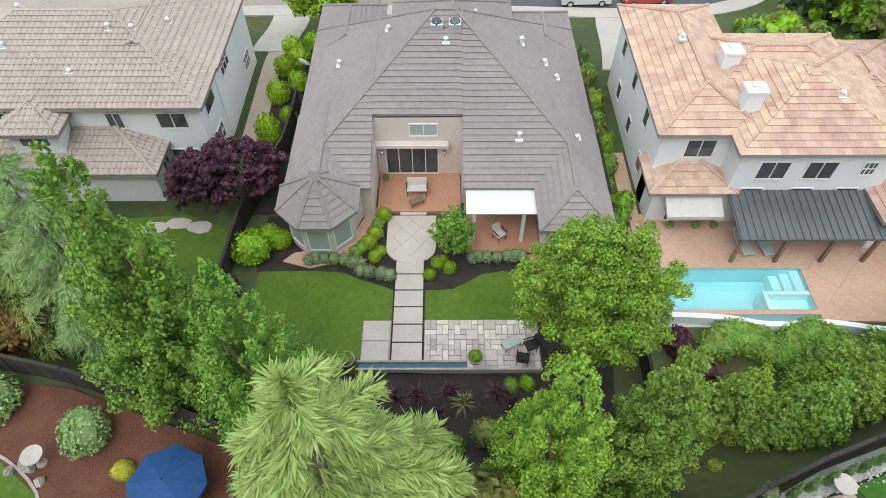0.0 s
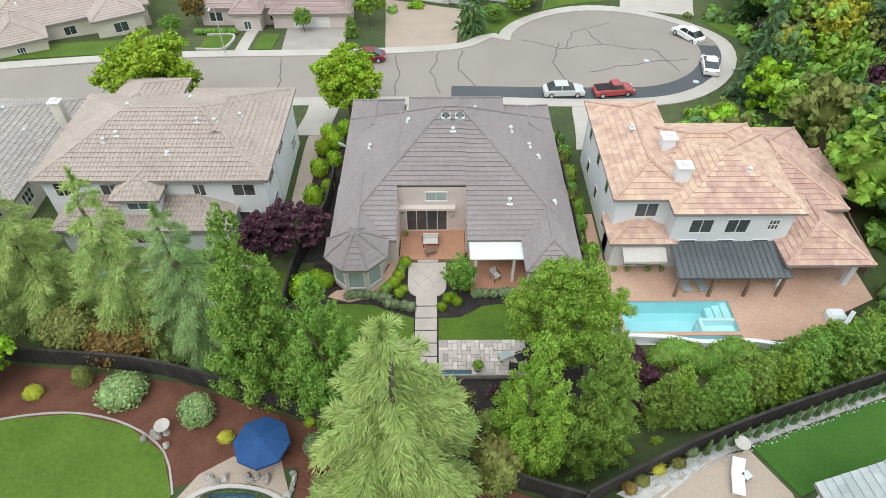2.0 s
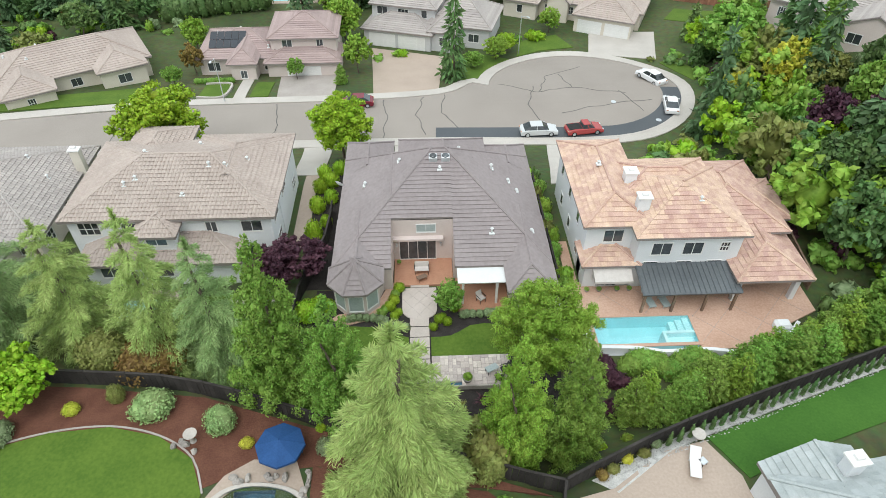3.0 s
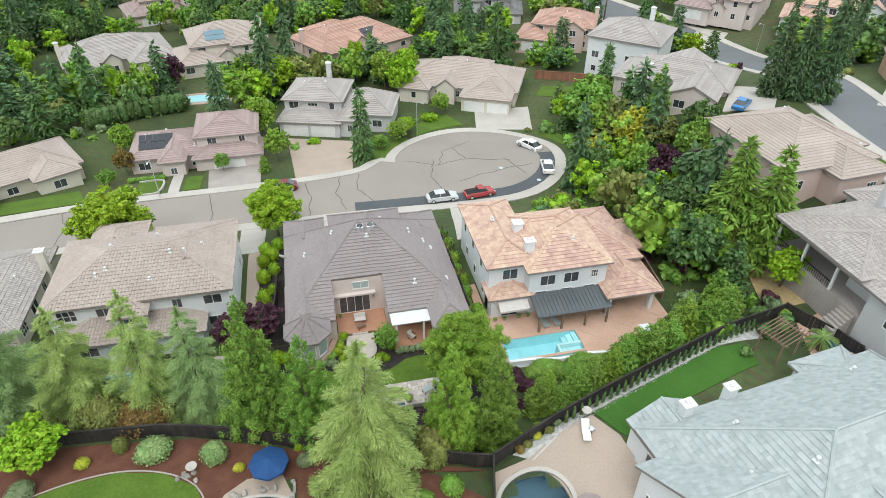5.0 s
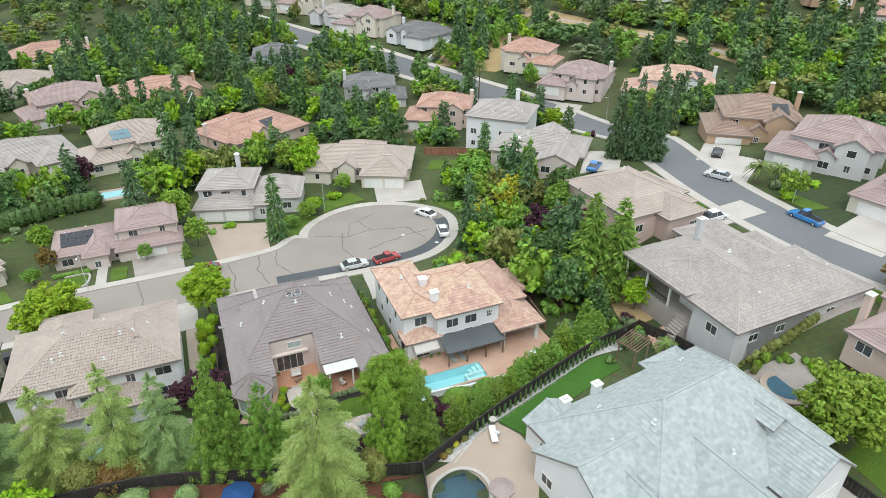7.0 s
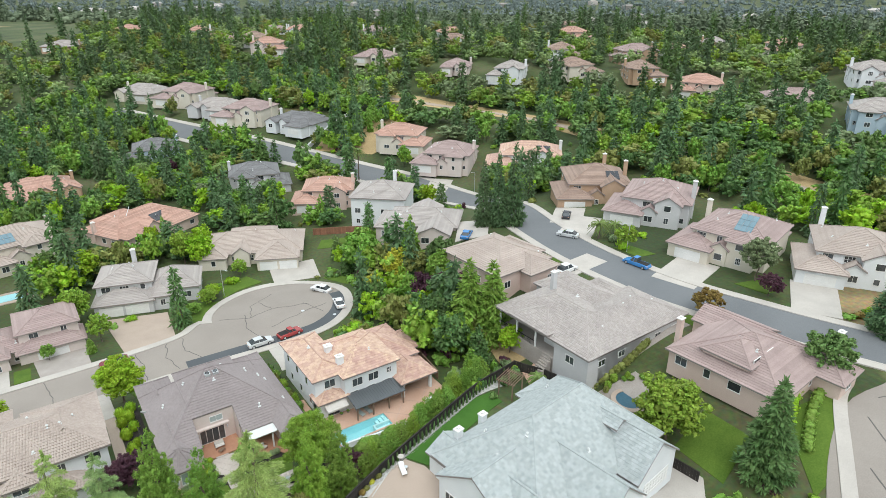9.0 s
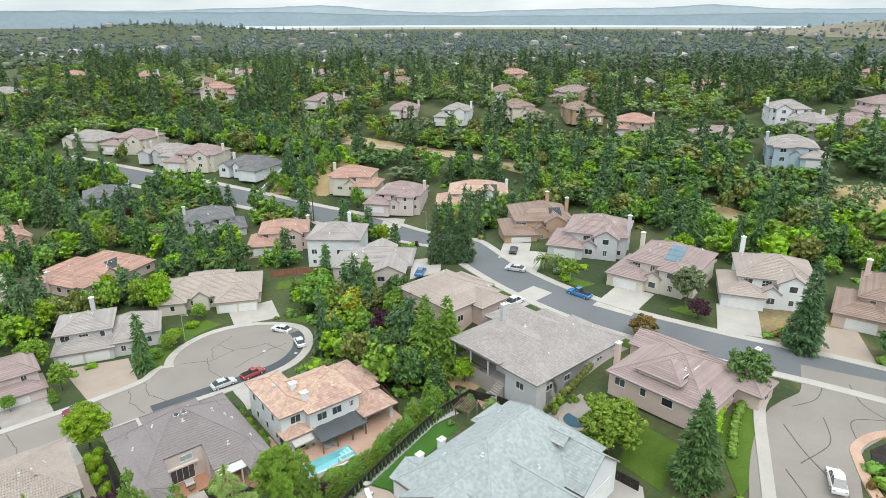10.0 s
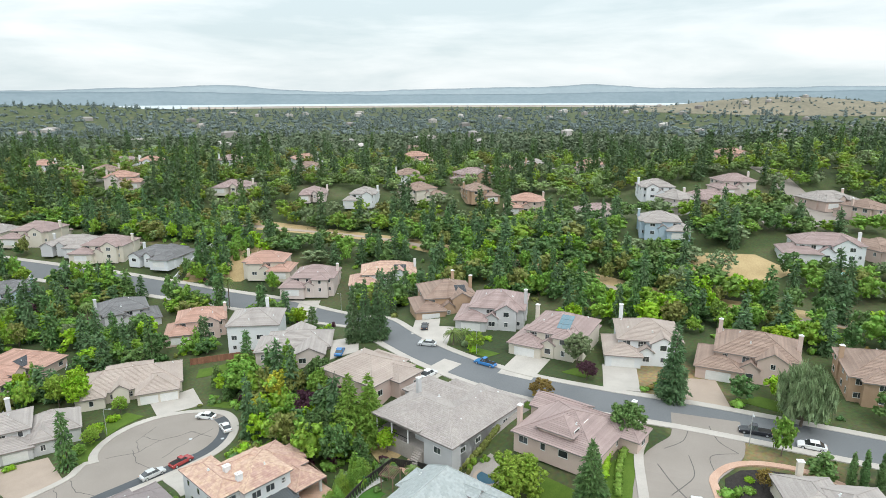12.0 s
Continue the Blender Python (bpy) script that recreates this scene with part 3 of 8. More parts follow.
def villa(x, y, rot, w, d, storeys, wall, roof, label, seed, flip=False, **more):
    """A suburban house: a main mass, a lower garage wing in front, an entry, a front bay and a rear wing."""
    s = 0.44
    hip, open_back = (s, s, s, s), (s, s, None, s)
    if storeys == 2:
        vols = [(-0.32 * w, -d / 2, 0.5 * w, d / 2, 5.5, hip), (-0.5 * w, -d / 2 - 3.6, -0.04 * w, 0.15 * d, 2.9, hip), (0.10 * w, -d / 2 - 1.7, 0.40 * w, 0, 5.3, (None, 0.6, None, 0.6) if seed % 2 else open_back), (-0.05 * w, -d / 2 - 1.9, 0.12 * w, 0, 3.3, (None, 0.7, None, 0.7)), (0.12 * w, 0.3 * d, 0.46 * w, d / 2 + 3.0, 2.9, hip)]
    else:
        vols = [(-0.5 * w, -d / 2, 0.5 * w, d / 2, 3.0, hip), (-0.47 * w, -d / 2 - 4.2, -0.08 * w, 0, 2.95, hip), (0.22 * w, -d / 2 - 2.4, 0.46 * w, 0, 3.0, hip if seed % 2 else (None, 0.55, None, 0.55)), (0.0, -d / 2 - 1.6, 0.15 * w, 0, 3.4, (None, 0.75, None, 0.75)), (-0.2 * w, 0, 0.25 * w, d / 2 + 3.2, 3.0, hip)]
    side = 1
    if flip:
        vols, side = [(-x1, y0, -x0, y1, e, (sl[0], sl[3], sl[2], sl[1])) for x0, y0, x1, y1, e, sl in vols], -1
    x0, y0, x1, y1 = vols[1][:4]
    more.setdefault("garage", (1, (x1 - x0) / 2, min(5.0, (x1 - x0) - 1.4)))
    more.setdefault("chimneys", ((side * 0.5 * w, 0.1 * d, vols[0][4] + 3.0),))
    return house(x, y, rot, vols, wall, roof, ROWS_ONLY, label, seed, **more)


GABLE_Y = (None, 0.45, None, 0.45)
ROWS_ONLY = (0, 0.42, "flat")
TILE_ARCH = (0.32, 0.42, "arch")


# ---- plants ----
def leaves(rng, lobes, count, size, droop=0.0, inner=0.72, stretch=1.5):
    """Leaf blades scattered over the shells of many lobes (centre, radii). Returns corners and faces."""
    lob = np.array([(*c, *r) for c, r in lobes])
    area = lob[:, 3] * lob[:, 4] + lob[:, 4] * lob[:, 5]
    pick = rng.choice(len(lob), count, p=area / area.sum())
    way = rng.normal(size=(count, 3))
    way /= np.linalg.norm(way, axis=1, keepdims=True)
    depth = rng.uniform(inner, 1.08, (count, 1))
    at = lob[pick, :3] + way * lob[pick, 3:] * depth
    nor = way + rng.normal(scale=0.55, size=(count, 3)) + (0, 0, 0.35)
    nor /= np.linalg.norm(nor, axis=1, keepdims=True)
    side = np.cross(nor, rng.normal(size=(count, 3)))
    side /= np.linalg.norm(side, axis=1, keepdims=True) + 1e-9
    tip = np.cross(side, nor)
    tip[:, 2] -= droop
    s = size * rng.uniform(0.6, 1.4, (count, 1))
    corners = np.stack([at - tip * s * stretch * 0.5, at + side * s * 0.5, at + tip * s * stretch * 0.5, at - side * s * 0.5], 1).reshape(-1, 3)
    return corners, np.arange(count * 4).reshape(-1, 4)


def blob(rng, c, r, rings=5, sides=7, rough=0.16):
    """A closed uneven lump that fills the inside of a crown."""
    verts = [(c[0], c[1], c[2] - r[2])]
    for i in range(1, rings):
        a = math.pi * i / rings
        for k in range(sides):
            b = 2 * math.pi * (k + 0.5 * (i % 2)) / sides
            f = 1 + rng.uniform(-rough, rough)
            verts.append((c[0] + r[0] * f * math.sin(a) * math.cos(b), c[1] + r[1] * f * math.sin(a) * math.sin(b), c[2] - r[2] * f * math.cos(a)))
    verts.append((c[0], c[1], c[2] + r[2]))
    faces = [(0, 1 + (k + 1) % sides, 1 + k) for k in range(sides)]
    for i in range(rings - 2):
        for k in range(sides):
            a, b = 1 + i * sides + k, 1 + i * sides + (k + 1) % sides
            faces.append((a, b, b + sides, a + sides))
    last, base = len(verts) - 1, 1 + (rings - 2) * sides
    faces += [(last, base + k, base + (k + 1) % sides) for k in range(sides)]
    return verts, faces


def quick_mesh(name, corners, polys, materials, marks=None):
    """A mesh from an array of corners and arrays of faces, each array with faces of one number of sides."""
    me = bpy.data.meshes.new(name)
    me.vertices.add(len(corners))
    me.vertices.foreach_set("co", np.asarray(corners, dtype=np.float32).ravel())
    loops = np.concatenate([q.ravel() for q in polys]).astype(np.int32)
    sizes = np.concatenate([np.full(len(q), q.shape[1]) for q in polys])
    me.loops.add(len(loops))
    me.loops.foreach_set("vertex_index", loops)
    me.polygons.add(len(sizes))
    me.polygons.foreach_set("loop_start", np.concatenate([[0], np.cumsum(sizes)[:-1]]).astype(np.int32))
    for m in materials:
        me.materials.append(m)
    if marks is not None:
        me.polygons.foreach_set("material_index", np.asarray(marks, dtype=np.int32))
    me.update(calc_edges=True)
    return me


def tufted(rnd, lobes, count):
    """Breaks each lobe of a crown into smaller tufts that stand out from its shell."""
    out = []
    for c, r in lobes:
        for k in range(count):
            z = 1 - 2 * (k + 0.5) / count
            a, q = 2.399963 * k + rnd.uniform(-0.5, 0.5), math.sqrt(1 - z * z)
            d, f = rnd.uniform(0.62, 0.92), rnd.uniform(0.30, 0.46)
            out.append(((c[0] + r[0] * d * q * math.cos(a), c[1] + r[1] * d * q * math.sin(a), c[2] + r[2] * d * z), (r[0] * f, r[1] * f, r[2] * f)))
    return out


def boughs(rng, h, r, bare, tiers, dense, length, width, power=0.8, sag=0.32, around=8, fan=0.17):
    """Needle sprays along drooping boughs that stand out from a tall stem and shorten to its tip."""
    blocks = []
    for k in range(tiers):
        f = (k + 0.25) / tiers
        reach = (r * (1 - f) ** power + 0.12) * (1.0 if f > 0.1 else 0.72 + 2.8 * f)
        n_b = max(4, int(around * (1 - 0.55 * f)))
        for i in range(n_b):
            a = 2 * math.pi * (i + 0.5 * (k % 2) + rng.uniform(-0.3, 0.3)) / n_b
            q, z0 = reach * rng.uniform(0.7, 1.14), bare + (h - bare) * f + rng.uniform(-0.25, 0.25) * (h - bare) / tiers
            n = max(6, int(dense * q))
            t = rng.uniform(0.05, 1.0, n) ** 0.75
            u = rng.normal(size=n) * fan * q * (1.15 - 0.75 * t)
            d, sd = np.array([math.cos(a), math.sin(a), 0]), np.array([-math.sin(a), math.cos(a), 0])
            at = d * (q * t)[:, None] + sd * u[:, None]
            at[:, 2] = z0 + q * (0.16 * t - sag * t * t) - 0.28 * np.abs(u) + rng.uniform(-0.06, 0.06, n) * q
            way = d * rng.uniform(0.5, 1.0, (n, 1)) + sd * (np.sign(u) * rng.uniform(0.2, 0.9, n))[:, None]
            way[:, 2] -= rng.uniform(0.0, 0.7, n)
            way += rng.normal(scale=0.32, size=(n, 3))
            blocks.append((at, way))
    n = int(dense * 1.2)
    at = np.zeros((n, 3))
    at[:, 2] = h - rng.uniform(0, 0.09 * h, n)
    way = rng.normal(size=(n, 3)) * 0.5
    way[:, 2] = rng.uniform(0.2, 1.0, n)
    blocks.append((at, way))
    at, way = np.concatenate([b[0] for b in blocks]), np.concatenate([b[1] for b in blocks])
    way /= np.linalg.norm(way, axis=1, keepdims=True)
    n = len(at)
    side = np.cross(way, rng.normal(scale=0.5, size=(n, 3)) + (0, 0, 1))
    side /= np.linalg.norm(side, axis=1, keepdims=True) + 1e-9
    size = rng.uniform(0.6, 1.35, (n, 1))
    corners = np.stack([at, at + way * size * length * 0.45 + side * size * width, at + way * size * length, at + way * size * length * 0.45 - side * size * width], 1).reshape(-1, 3)
    return corners, np.arange(4 * n).reshape(-1, 4)


def with_cores(corners, quads, lobes, core, rnd, rings=4, sides=6, rough=0.16):
    """Adds closed lumps inside the lobes of a crown to its leaves; returns corners, four-sided and three-sided faces."""
    parts, four, three, n = [corners], [quads], [np.zeros((0, 3), dtype=int)], len(corners)
    for c, r in lobes if core else ():
        v, f = blob(rnd, c, [q * core for q in r], rings, sides, rough)
        parts.append(np.array(v))
        four.append(np.array([q for q in f if len(q) == 4]) + n)
        three.append(np.array([q for q in f if len(q) == 3]) + n)
        n += len(v)
    return np.concatenate(parts), np.concatenate(four), np.concatenate(three)


def crown_mesh(name, rng, lobes, count, size, material, core=0.78, droop=0.0, inner=0.72, stretch=1.5, tufts=0):
    rnd = random.Random(count)
    shells = tufted(rnd, lobes, tufts) if tufts else lobes
    corners, quads = leaves(rng, shells, count, size, droop, inner, stretch)
    corners, four, three = with_cores(corners, quads, lobes, core, rnd)
    return quick_mesh(name, corners, [q for q in (four, three) if len(q)], (material,))


def trunk_mesh(rng, height, radius, limbs, spread):
    bm = bmesh.new()
    bend = [Vector((rng.uniform(-0.15, 0.15) * k, rng.uniform(-0.15, 0.15) * k, height * k / 4)) for k in range(5)]
    for k in range(4):
        add_rod(bm, bend[k] - Vector((0, 0, 0.15 if k == 0 else 0.02)), bend[k + 1], radius * (1 - 0.16 * k), radius * (1 - 0.16 * (k + 1)), 8)
    for k in range(limbs):
        a = 2 * math.pi * (k + rng.uniform(0, 0.6)) / max(limbs, 1)
        base = bend[2] + (bend[4] - bend[2]) * rng.uniform(0, 1)
        mid = base + Vector((math.cos(a) * spread * 0.4, math.sin(a) * spread * 0.4, spread * 0.35))
        end = base + Vector((math.cos(a) * spread * 0.8, math.sin(a) * spread * 0.8, spread * 0.9))
        add_rod(bm, base, mid, radius * 0.45, radius * 0.3, 6)
        add_rod(bm, mid, end, radius * 0.3, radius * 0.12, 6)
    me = bpy.data.meshes.new("trunk")
    bm.to_mesh(me)
    bm.free()
    me.materials.append(BARK)
    return me


def round_lobes(rng, h, r, bare, count):
    """Lobes of a broad crown above a bare trunk."""
    mid, half = bare + (h - bare) * 0.5, (h - bare) * 0.5
    lobes = [((0, 0, mid), (r * 0.68, r * 0.68, half * 0.74))]
    for k in range(count):
        a, e = 2.399963 * k + rng.uniform(-0.3, 0.3), math.asin(min(1, max(-0.85, -0.75 + 1.75 * (k + 0.5) / count)))
        q = rng.uniform(0.28, 0.42) * r
        d = rng.uniform(0.62, 0.80)
        lobes.append(((math.cos(a) * math.cos(e) * r * d, math.sin(a) * math.cos(e) * r * d, mid + math.sin(e) * half * d), (q, q, q * rng.uniform(0.75, 1.0) * max(0.7, half / r * 0.9))))
    return lobes


def cone_lobes(rng, h, r, bare, tiers, power=0.85, flat=0.42):
    """Lobes of a tall crown: whorls of boughs that shorten to the tip."""
    lobes = []
    for k in range(tiers):
        f = (k + 0.3) / tiers
        z, reach = bare + (h - bare) * f, r * (1 - f) ** power * (1.0 if f > 0.12 else 0.75 + 2 * f)
        around = max(3, int(5 * (1 - f) + 2))
        for i in range(around):
            a = 2 * math.pi * (i + 0.5 * (k % 2) + rng.uniform(-0.25, 0.25)) / around
            q = reach * rng.uniform(0.75, 1.12)
            lobes.append(((math.cos(a) * q * 0.55, math.sin(a) * q * 0.55, z - 0.14 * q + rng.uniform(-0.2, 0.2)), (max(0.22, q * 0.46), max(0.22, q * 0.46), max(0.25, min((h - bare) / tiers * 0.9, q * flat)))))
    lobes.append(((0, 0, h - 0.35), (0.2, 0.2, 0.55)))
    return lobes


PLANTS = {}


def plant(kind, x, y, h, r, material, label, category="tree", seed=0, group="", count=1500, leaf=0.32, bare=None, z=None, name="tree"):
    """A tree or bush of a kind, height and radius. Alike ones share their meshes, turned and sized apart."""
    key = (kind, material.name, seed, count)
    if key not in PLANTS:
        rng, rnd = np.random.default_rng(seed + 17), random.Random(seed + 5)
        if kind == "round":
            lobes, low, limbs = round_lobes(rnd, 8.0, 3.6, 1.6, 16), 4.0, 6
            crown = crown_mesh("crown", rng, lobes, count, leaf, material, core=0.36, inner=0.35, tufts=10)
            trunk, size = trunk_mesh(rnd, low, 0.2, limbs, 2.2), (3.6, 8.0)
        elif kind == "loose":
            lobes = round_lobes(rnd, 8.0, 3.4, 1.8, 20)[1:]
            crown = crown_mesh("crown", rng, lobes, count, leaf, material, core=0.35, inner=0.4, tufts=6)
            trunk, size = trunk_mesh(rnd, 4.5, 0.17, 8, 2.4), (3.4, 8.0)
        elif kind == "oval":
            lobes = cone_lobes(rnd, 10.0, 3.0, 0.5, 9, 0.55, 0.6)
            crown = crown_mesh("crown", rng, lobes, count, leaf, material, core=0.32, inner=0.3, tufts=9)
            trunk, size = trunk_mesh(rnd, 7.0, 0.18, 0, 1), (3.0, 10.0)
        elif kind == "conifer":
            corners, quads = boughs(rng, 14.0, 3.2, 0.6, 19, count / 300, leaf * 2.6, leaf * 0.42, 0.85, 0.34, 9)
            crown = quick_mesh("crown", corners, [quads], (material,))
            trunk, size = trunk_mesh(rnd, 12.0, 0.26, 0, 1), (3.2, 14.0)
        elif kind == "cedar":
            corners, quads = boughs(rng, 12.0, 4.2, 0.5, 14, 300, 0.30, 0.020, 0.72, 0.42, 8, 0.13)
            crown = quick_mesh("crown", corners, [quads], (material,))
            trunk, size = trunk_mesh(rnd, 10.5, 0.24, 0, 1), (4.2, 12.0)
        elif kind == "weeping":
            lobes = round_lobes(rnd, 8.0, 3.4, 1.0, 20)[1:]
            crown = crown_mesh("crown", rng, lobes, count, leaf, material, core=0.4, droop=1.6, inner=0.4, stretch=4.0, tufts=5)
            trunk, size = trunk_mesh(rnd, 4.5, 0.2, 8, 2.4), (3.4, 8.0)
        elif kind == "column":
            lobes = [((rnd.uniform(-0.12, 0.12), rnd.uniform(-0.12, 0.12), 0.6 + 0.75 * k), (0.62 * (1 - (k / 9.5) ** 3), 0.62 * (1 - (k / 9.5) ** 3), 0.8)) for k in range(9)]
            crown = crown_mesh("crown", rng, lobes, count, leaf, material)
            trunk, size = trunk_mesh(rnd, 3.0, 0.1, 0, 1), (0.65, 7.2)
        else:
            lobes = [((rnd.uniform(-0.3, 0.3), rnd.uniform(-0.3, 0.3), 0.45 + rnd.uniform(-0.08, 0.08)), (0.7, 0.7, 0.5)) for k in range(4)] if kind == "bush" else [((0, 0, 0.5), (1.0, 1.0, 0.52))]
            crown = crown_mesh("crown", rng, lobes, count, leaf, material, core=0.9)
            trunk, size = None, (1.0, 1.0)
        PLANTS[key] = crown, trunk, size
    crown, trunk, size = PLANTS[key]
    rnd = random.Random(int(x * 91 + y * 57) + seed)
    m = pose(x, y, ground_z(x, y) - 0.05 if z is None else z, 0, 0, rnd.uniform(0, 360)) @ Matrix.Diagonal((r / size[0], r / size[0], h / size[1], 1))
    if trunk is None:
        ob = new(name, crown)
        ob.matrix_world = m
        return tagged(ob, label, category, group)
    ob = new(name)
    ob.empty_display_size = 0.2
    ob.matrix_world = m
    for part_name, me in (("trunk", trunk), ("crown", crown)):
        p = new(part_name, me)
        p.parent = ob
    return tagged(ob, label, category, group)


# ---- the land ----
def graded(lo, a, b, hi, fine, growth=1.09):
    """Coordinates that are close together between a and b and spread out beyond."""
    mid = list(np.arange(a, b + 0.01, fine))
    out, step, v = [], fine, a
    while v > lo:
        step *= growth
        v -= step
        out.append(v)
    up, step, v = [], fine, b
    while v < hi:
        step *= growth
        v += step
        up.append(v)
    return out[::-1] + mid + up


def land():
    xs, ys = graded(-4000, -62, 105, 4800, 1.2), graded(-3000, -64, 112, 4800, 1.2)
    verts = [(x, y, ground_z(x, y)) for y in ys for x in xs]
    w = len(xs)
    faces = [(j * w + i, j * w + i + 1, j * w + i + w + 1, j * w + i + w) for j in range(len(ys) - 1) for i in range(w - 1)]
    # the pools lie in pits
    def pit(i, j):
        x, y = (xs[i] + xs[i + 1]) / 2, (ys[j] + ys[j + 1]) / 2
        return (11.4 < x < 20.7 and 18.2 < y < 21.9) or (x - 8.6) ** 2 + (y - 1.2) ** 2 < 4.4 or (x + 11.3) ** 2 + (y - 4.4) ** 2 < 2.2
    faces = [f for n, f in enumerate(faces) if not pit(n % (w - 1), n // (w - 1))]
    m = bpy.data.materials.new("earth")
    m.use_nodes = True
    n, l = m.node_tree.nodes, m.node_tree.links
    geo, big, small, dry = n.new("ShaderNodeNewGeometry"), n.new("ShaderNodeTexNoise"), n.new("ShaderNodeTexNoise"), n.new("ShaderNodeTexNoise")
    for tex, size in ((big, 0.05), (small, 1.3), (dry, 0.016)):
        tex.inputs["Scale"].default_value, tex.inputs["Detail"].default_value = size, 6.0
        l.new(geo.outputs["Position"], tex.inputs["Vector"])
    ramp = n.new("ShaderNodeValToRGB")
    e = ramp.color_ramp.elements
    e[0].position, e[0].color = 0.36, (0.035, 0.055, 0.018, 1)
    e[1].position, e[1].color = 0.70, (0.10, 0.105, 0.05, 1)
    e.new(0.5).color = (0.06, 0.085, 0.025, 1)
    l.new(big.outputs["Fac"], ramp.inputs[0])
    straw = n.new("ShaderNodeMapRange")
    straw.inputs["From Min"].default_value, straw.inputs["From Max"].default_value = 0.66, 0.72
    l.new(dry.outputs["Fac"], straw.inputs["Value"])
    mix, grain = n.new("ShaderNodeMix"), n.new("ShaderNodeMix")
    mix.data_type = grain.data_type = "RGBA"
    l.new(straw.outputs[0], mix.inputs[0])
    l.new(ramp.outputs[0], mix.inputs[6])
    mix.inputs[7].default_value = (0.30, 0.22, 0.11, 1)
    grain.blend_type = "OVERLAY"
    grain.inputs[0].default_value = 0.6
    l.new(mix.outputs[2], grain.inputs[6])
    l.new(small.outputs["Color"], grain.inputs[7])
    l.new(grain.outputs[2], n["Principled BSDF"].inputs["Base Color"])
    n["Principled BSDF"].inputs["Roughness"].default_value = 0.95
    relief = n.new("ShaderNodeBump")
    relief.inputs["Distance"].default_value = 0.08
    l.new(small.outputs["Fac"], relief.inputs["Height"])
    l.new(relief.outputs[0], n["Principled BSDF"].inputs["Normal"])
    tagged(link_mesh("ground", verts, faces, m, smooth_faces=True), "green and straw coloured land that falls away to a wide plain", "ground", kind="structure")


land()

# ---- streets ----
CUL = (21.5, 67.2, 13.2)
bulb = [(CUL[0] + CUL[2] * math.cos(radians(a)), CUL[1] + CUL[2] * math.sin(radians(a))) for a in range(-82, 176, 8)]
south_kerb = [(-75, 50.8), (-52, 52.6), (-25, 54.2), (0, 54.4), (16, 53.8)]
north_kerb = [(6.2, 69.8), (1.5, 65.8), (-12, 64.2), (-34, 63.4), (-55, 60.6), (-75, 57.5)]
kerb_one = south_kerb + bulb + north_kerb
drape("road_court", kerb_one, 0.05, ASPHALT, "worn grey asphalt of a residential court with a round end", step=2.0, category="road")
ribbon("kerb", kerb_one, 0.0, -0.35, 0.16, 0.3, CONCRETE, "pale concrete kerb and gutter of the court", category="kerb", step=1.5)
ribbon("pavement", kerb_one, -0.352, -1.75, 0.15, 0.3, CONCRETE, "pale concrete pavement round the court", category="pavement", step=1.5)
ribbon("road_patch", [(0.5, 54.45), (15.5, 54.0)] + bulb[:11], 0.02, 2.4, 0.065, 0.1, ASPHALT_NEW, "strip of fresh dark asphalt along the kerb", category="road patch", step=1.5)

upper = [(20, 262), (40, 219), (58, 180), (75, 142), (88, 110), (86, 78), (75, 48), (73.5, 20), (79, -2), (86, -20), (93, -42), (103, -75)]
ribbon("road_upper", upper, 4.6, -4.6, 0.10, 0.3, ASPHALT_BLUE, "blue-grey asphalt of the upper street", category="road", cross=6)
for side in (4.6, -4.6):
    o = math.copysign(1, side)
    ribbon("kerb", upper, side, side + 0.35 * o, 0.22, 0.35, CONCRETE, "pale concrete kerb of the upper street", category="kerb")
    ribbon("pavement", upper, side + 0.352 * o, side + 1.8 * o, 0.21, 0.35, CONCRETE, "pale concrete pavement of the upper street", category="pavement")
branch = [(87, -22), (77, -26), (66, -25.5), (52, -32), (30, -50)]
ribbon("road_branch", branch, 6.2, -6.2, 0.14, 0.4, ASPHALT, "worn asphalt of the side street with tar lines", category="road", cross=6)


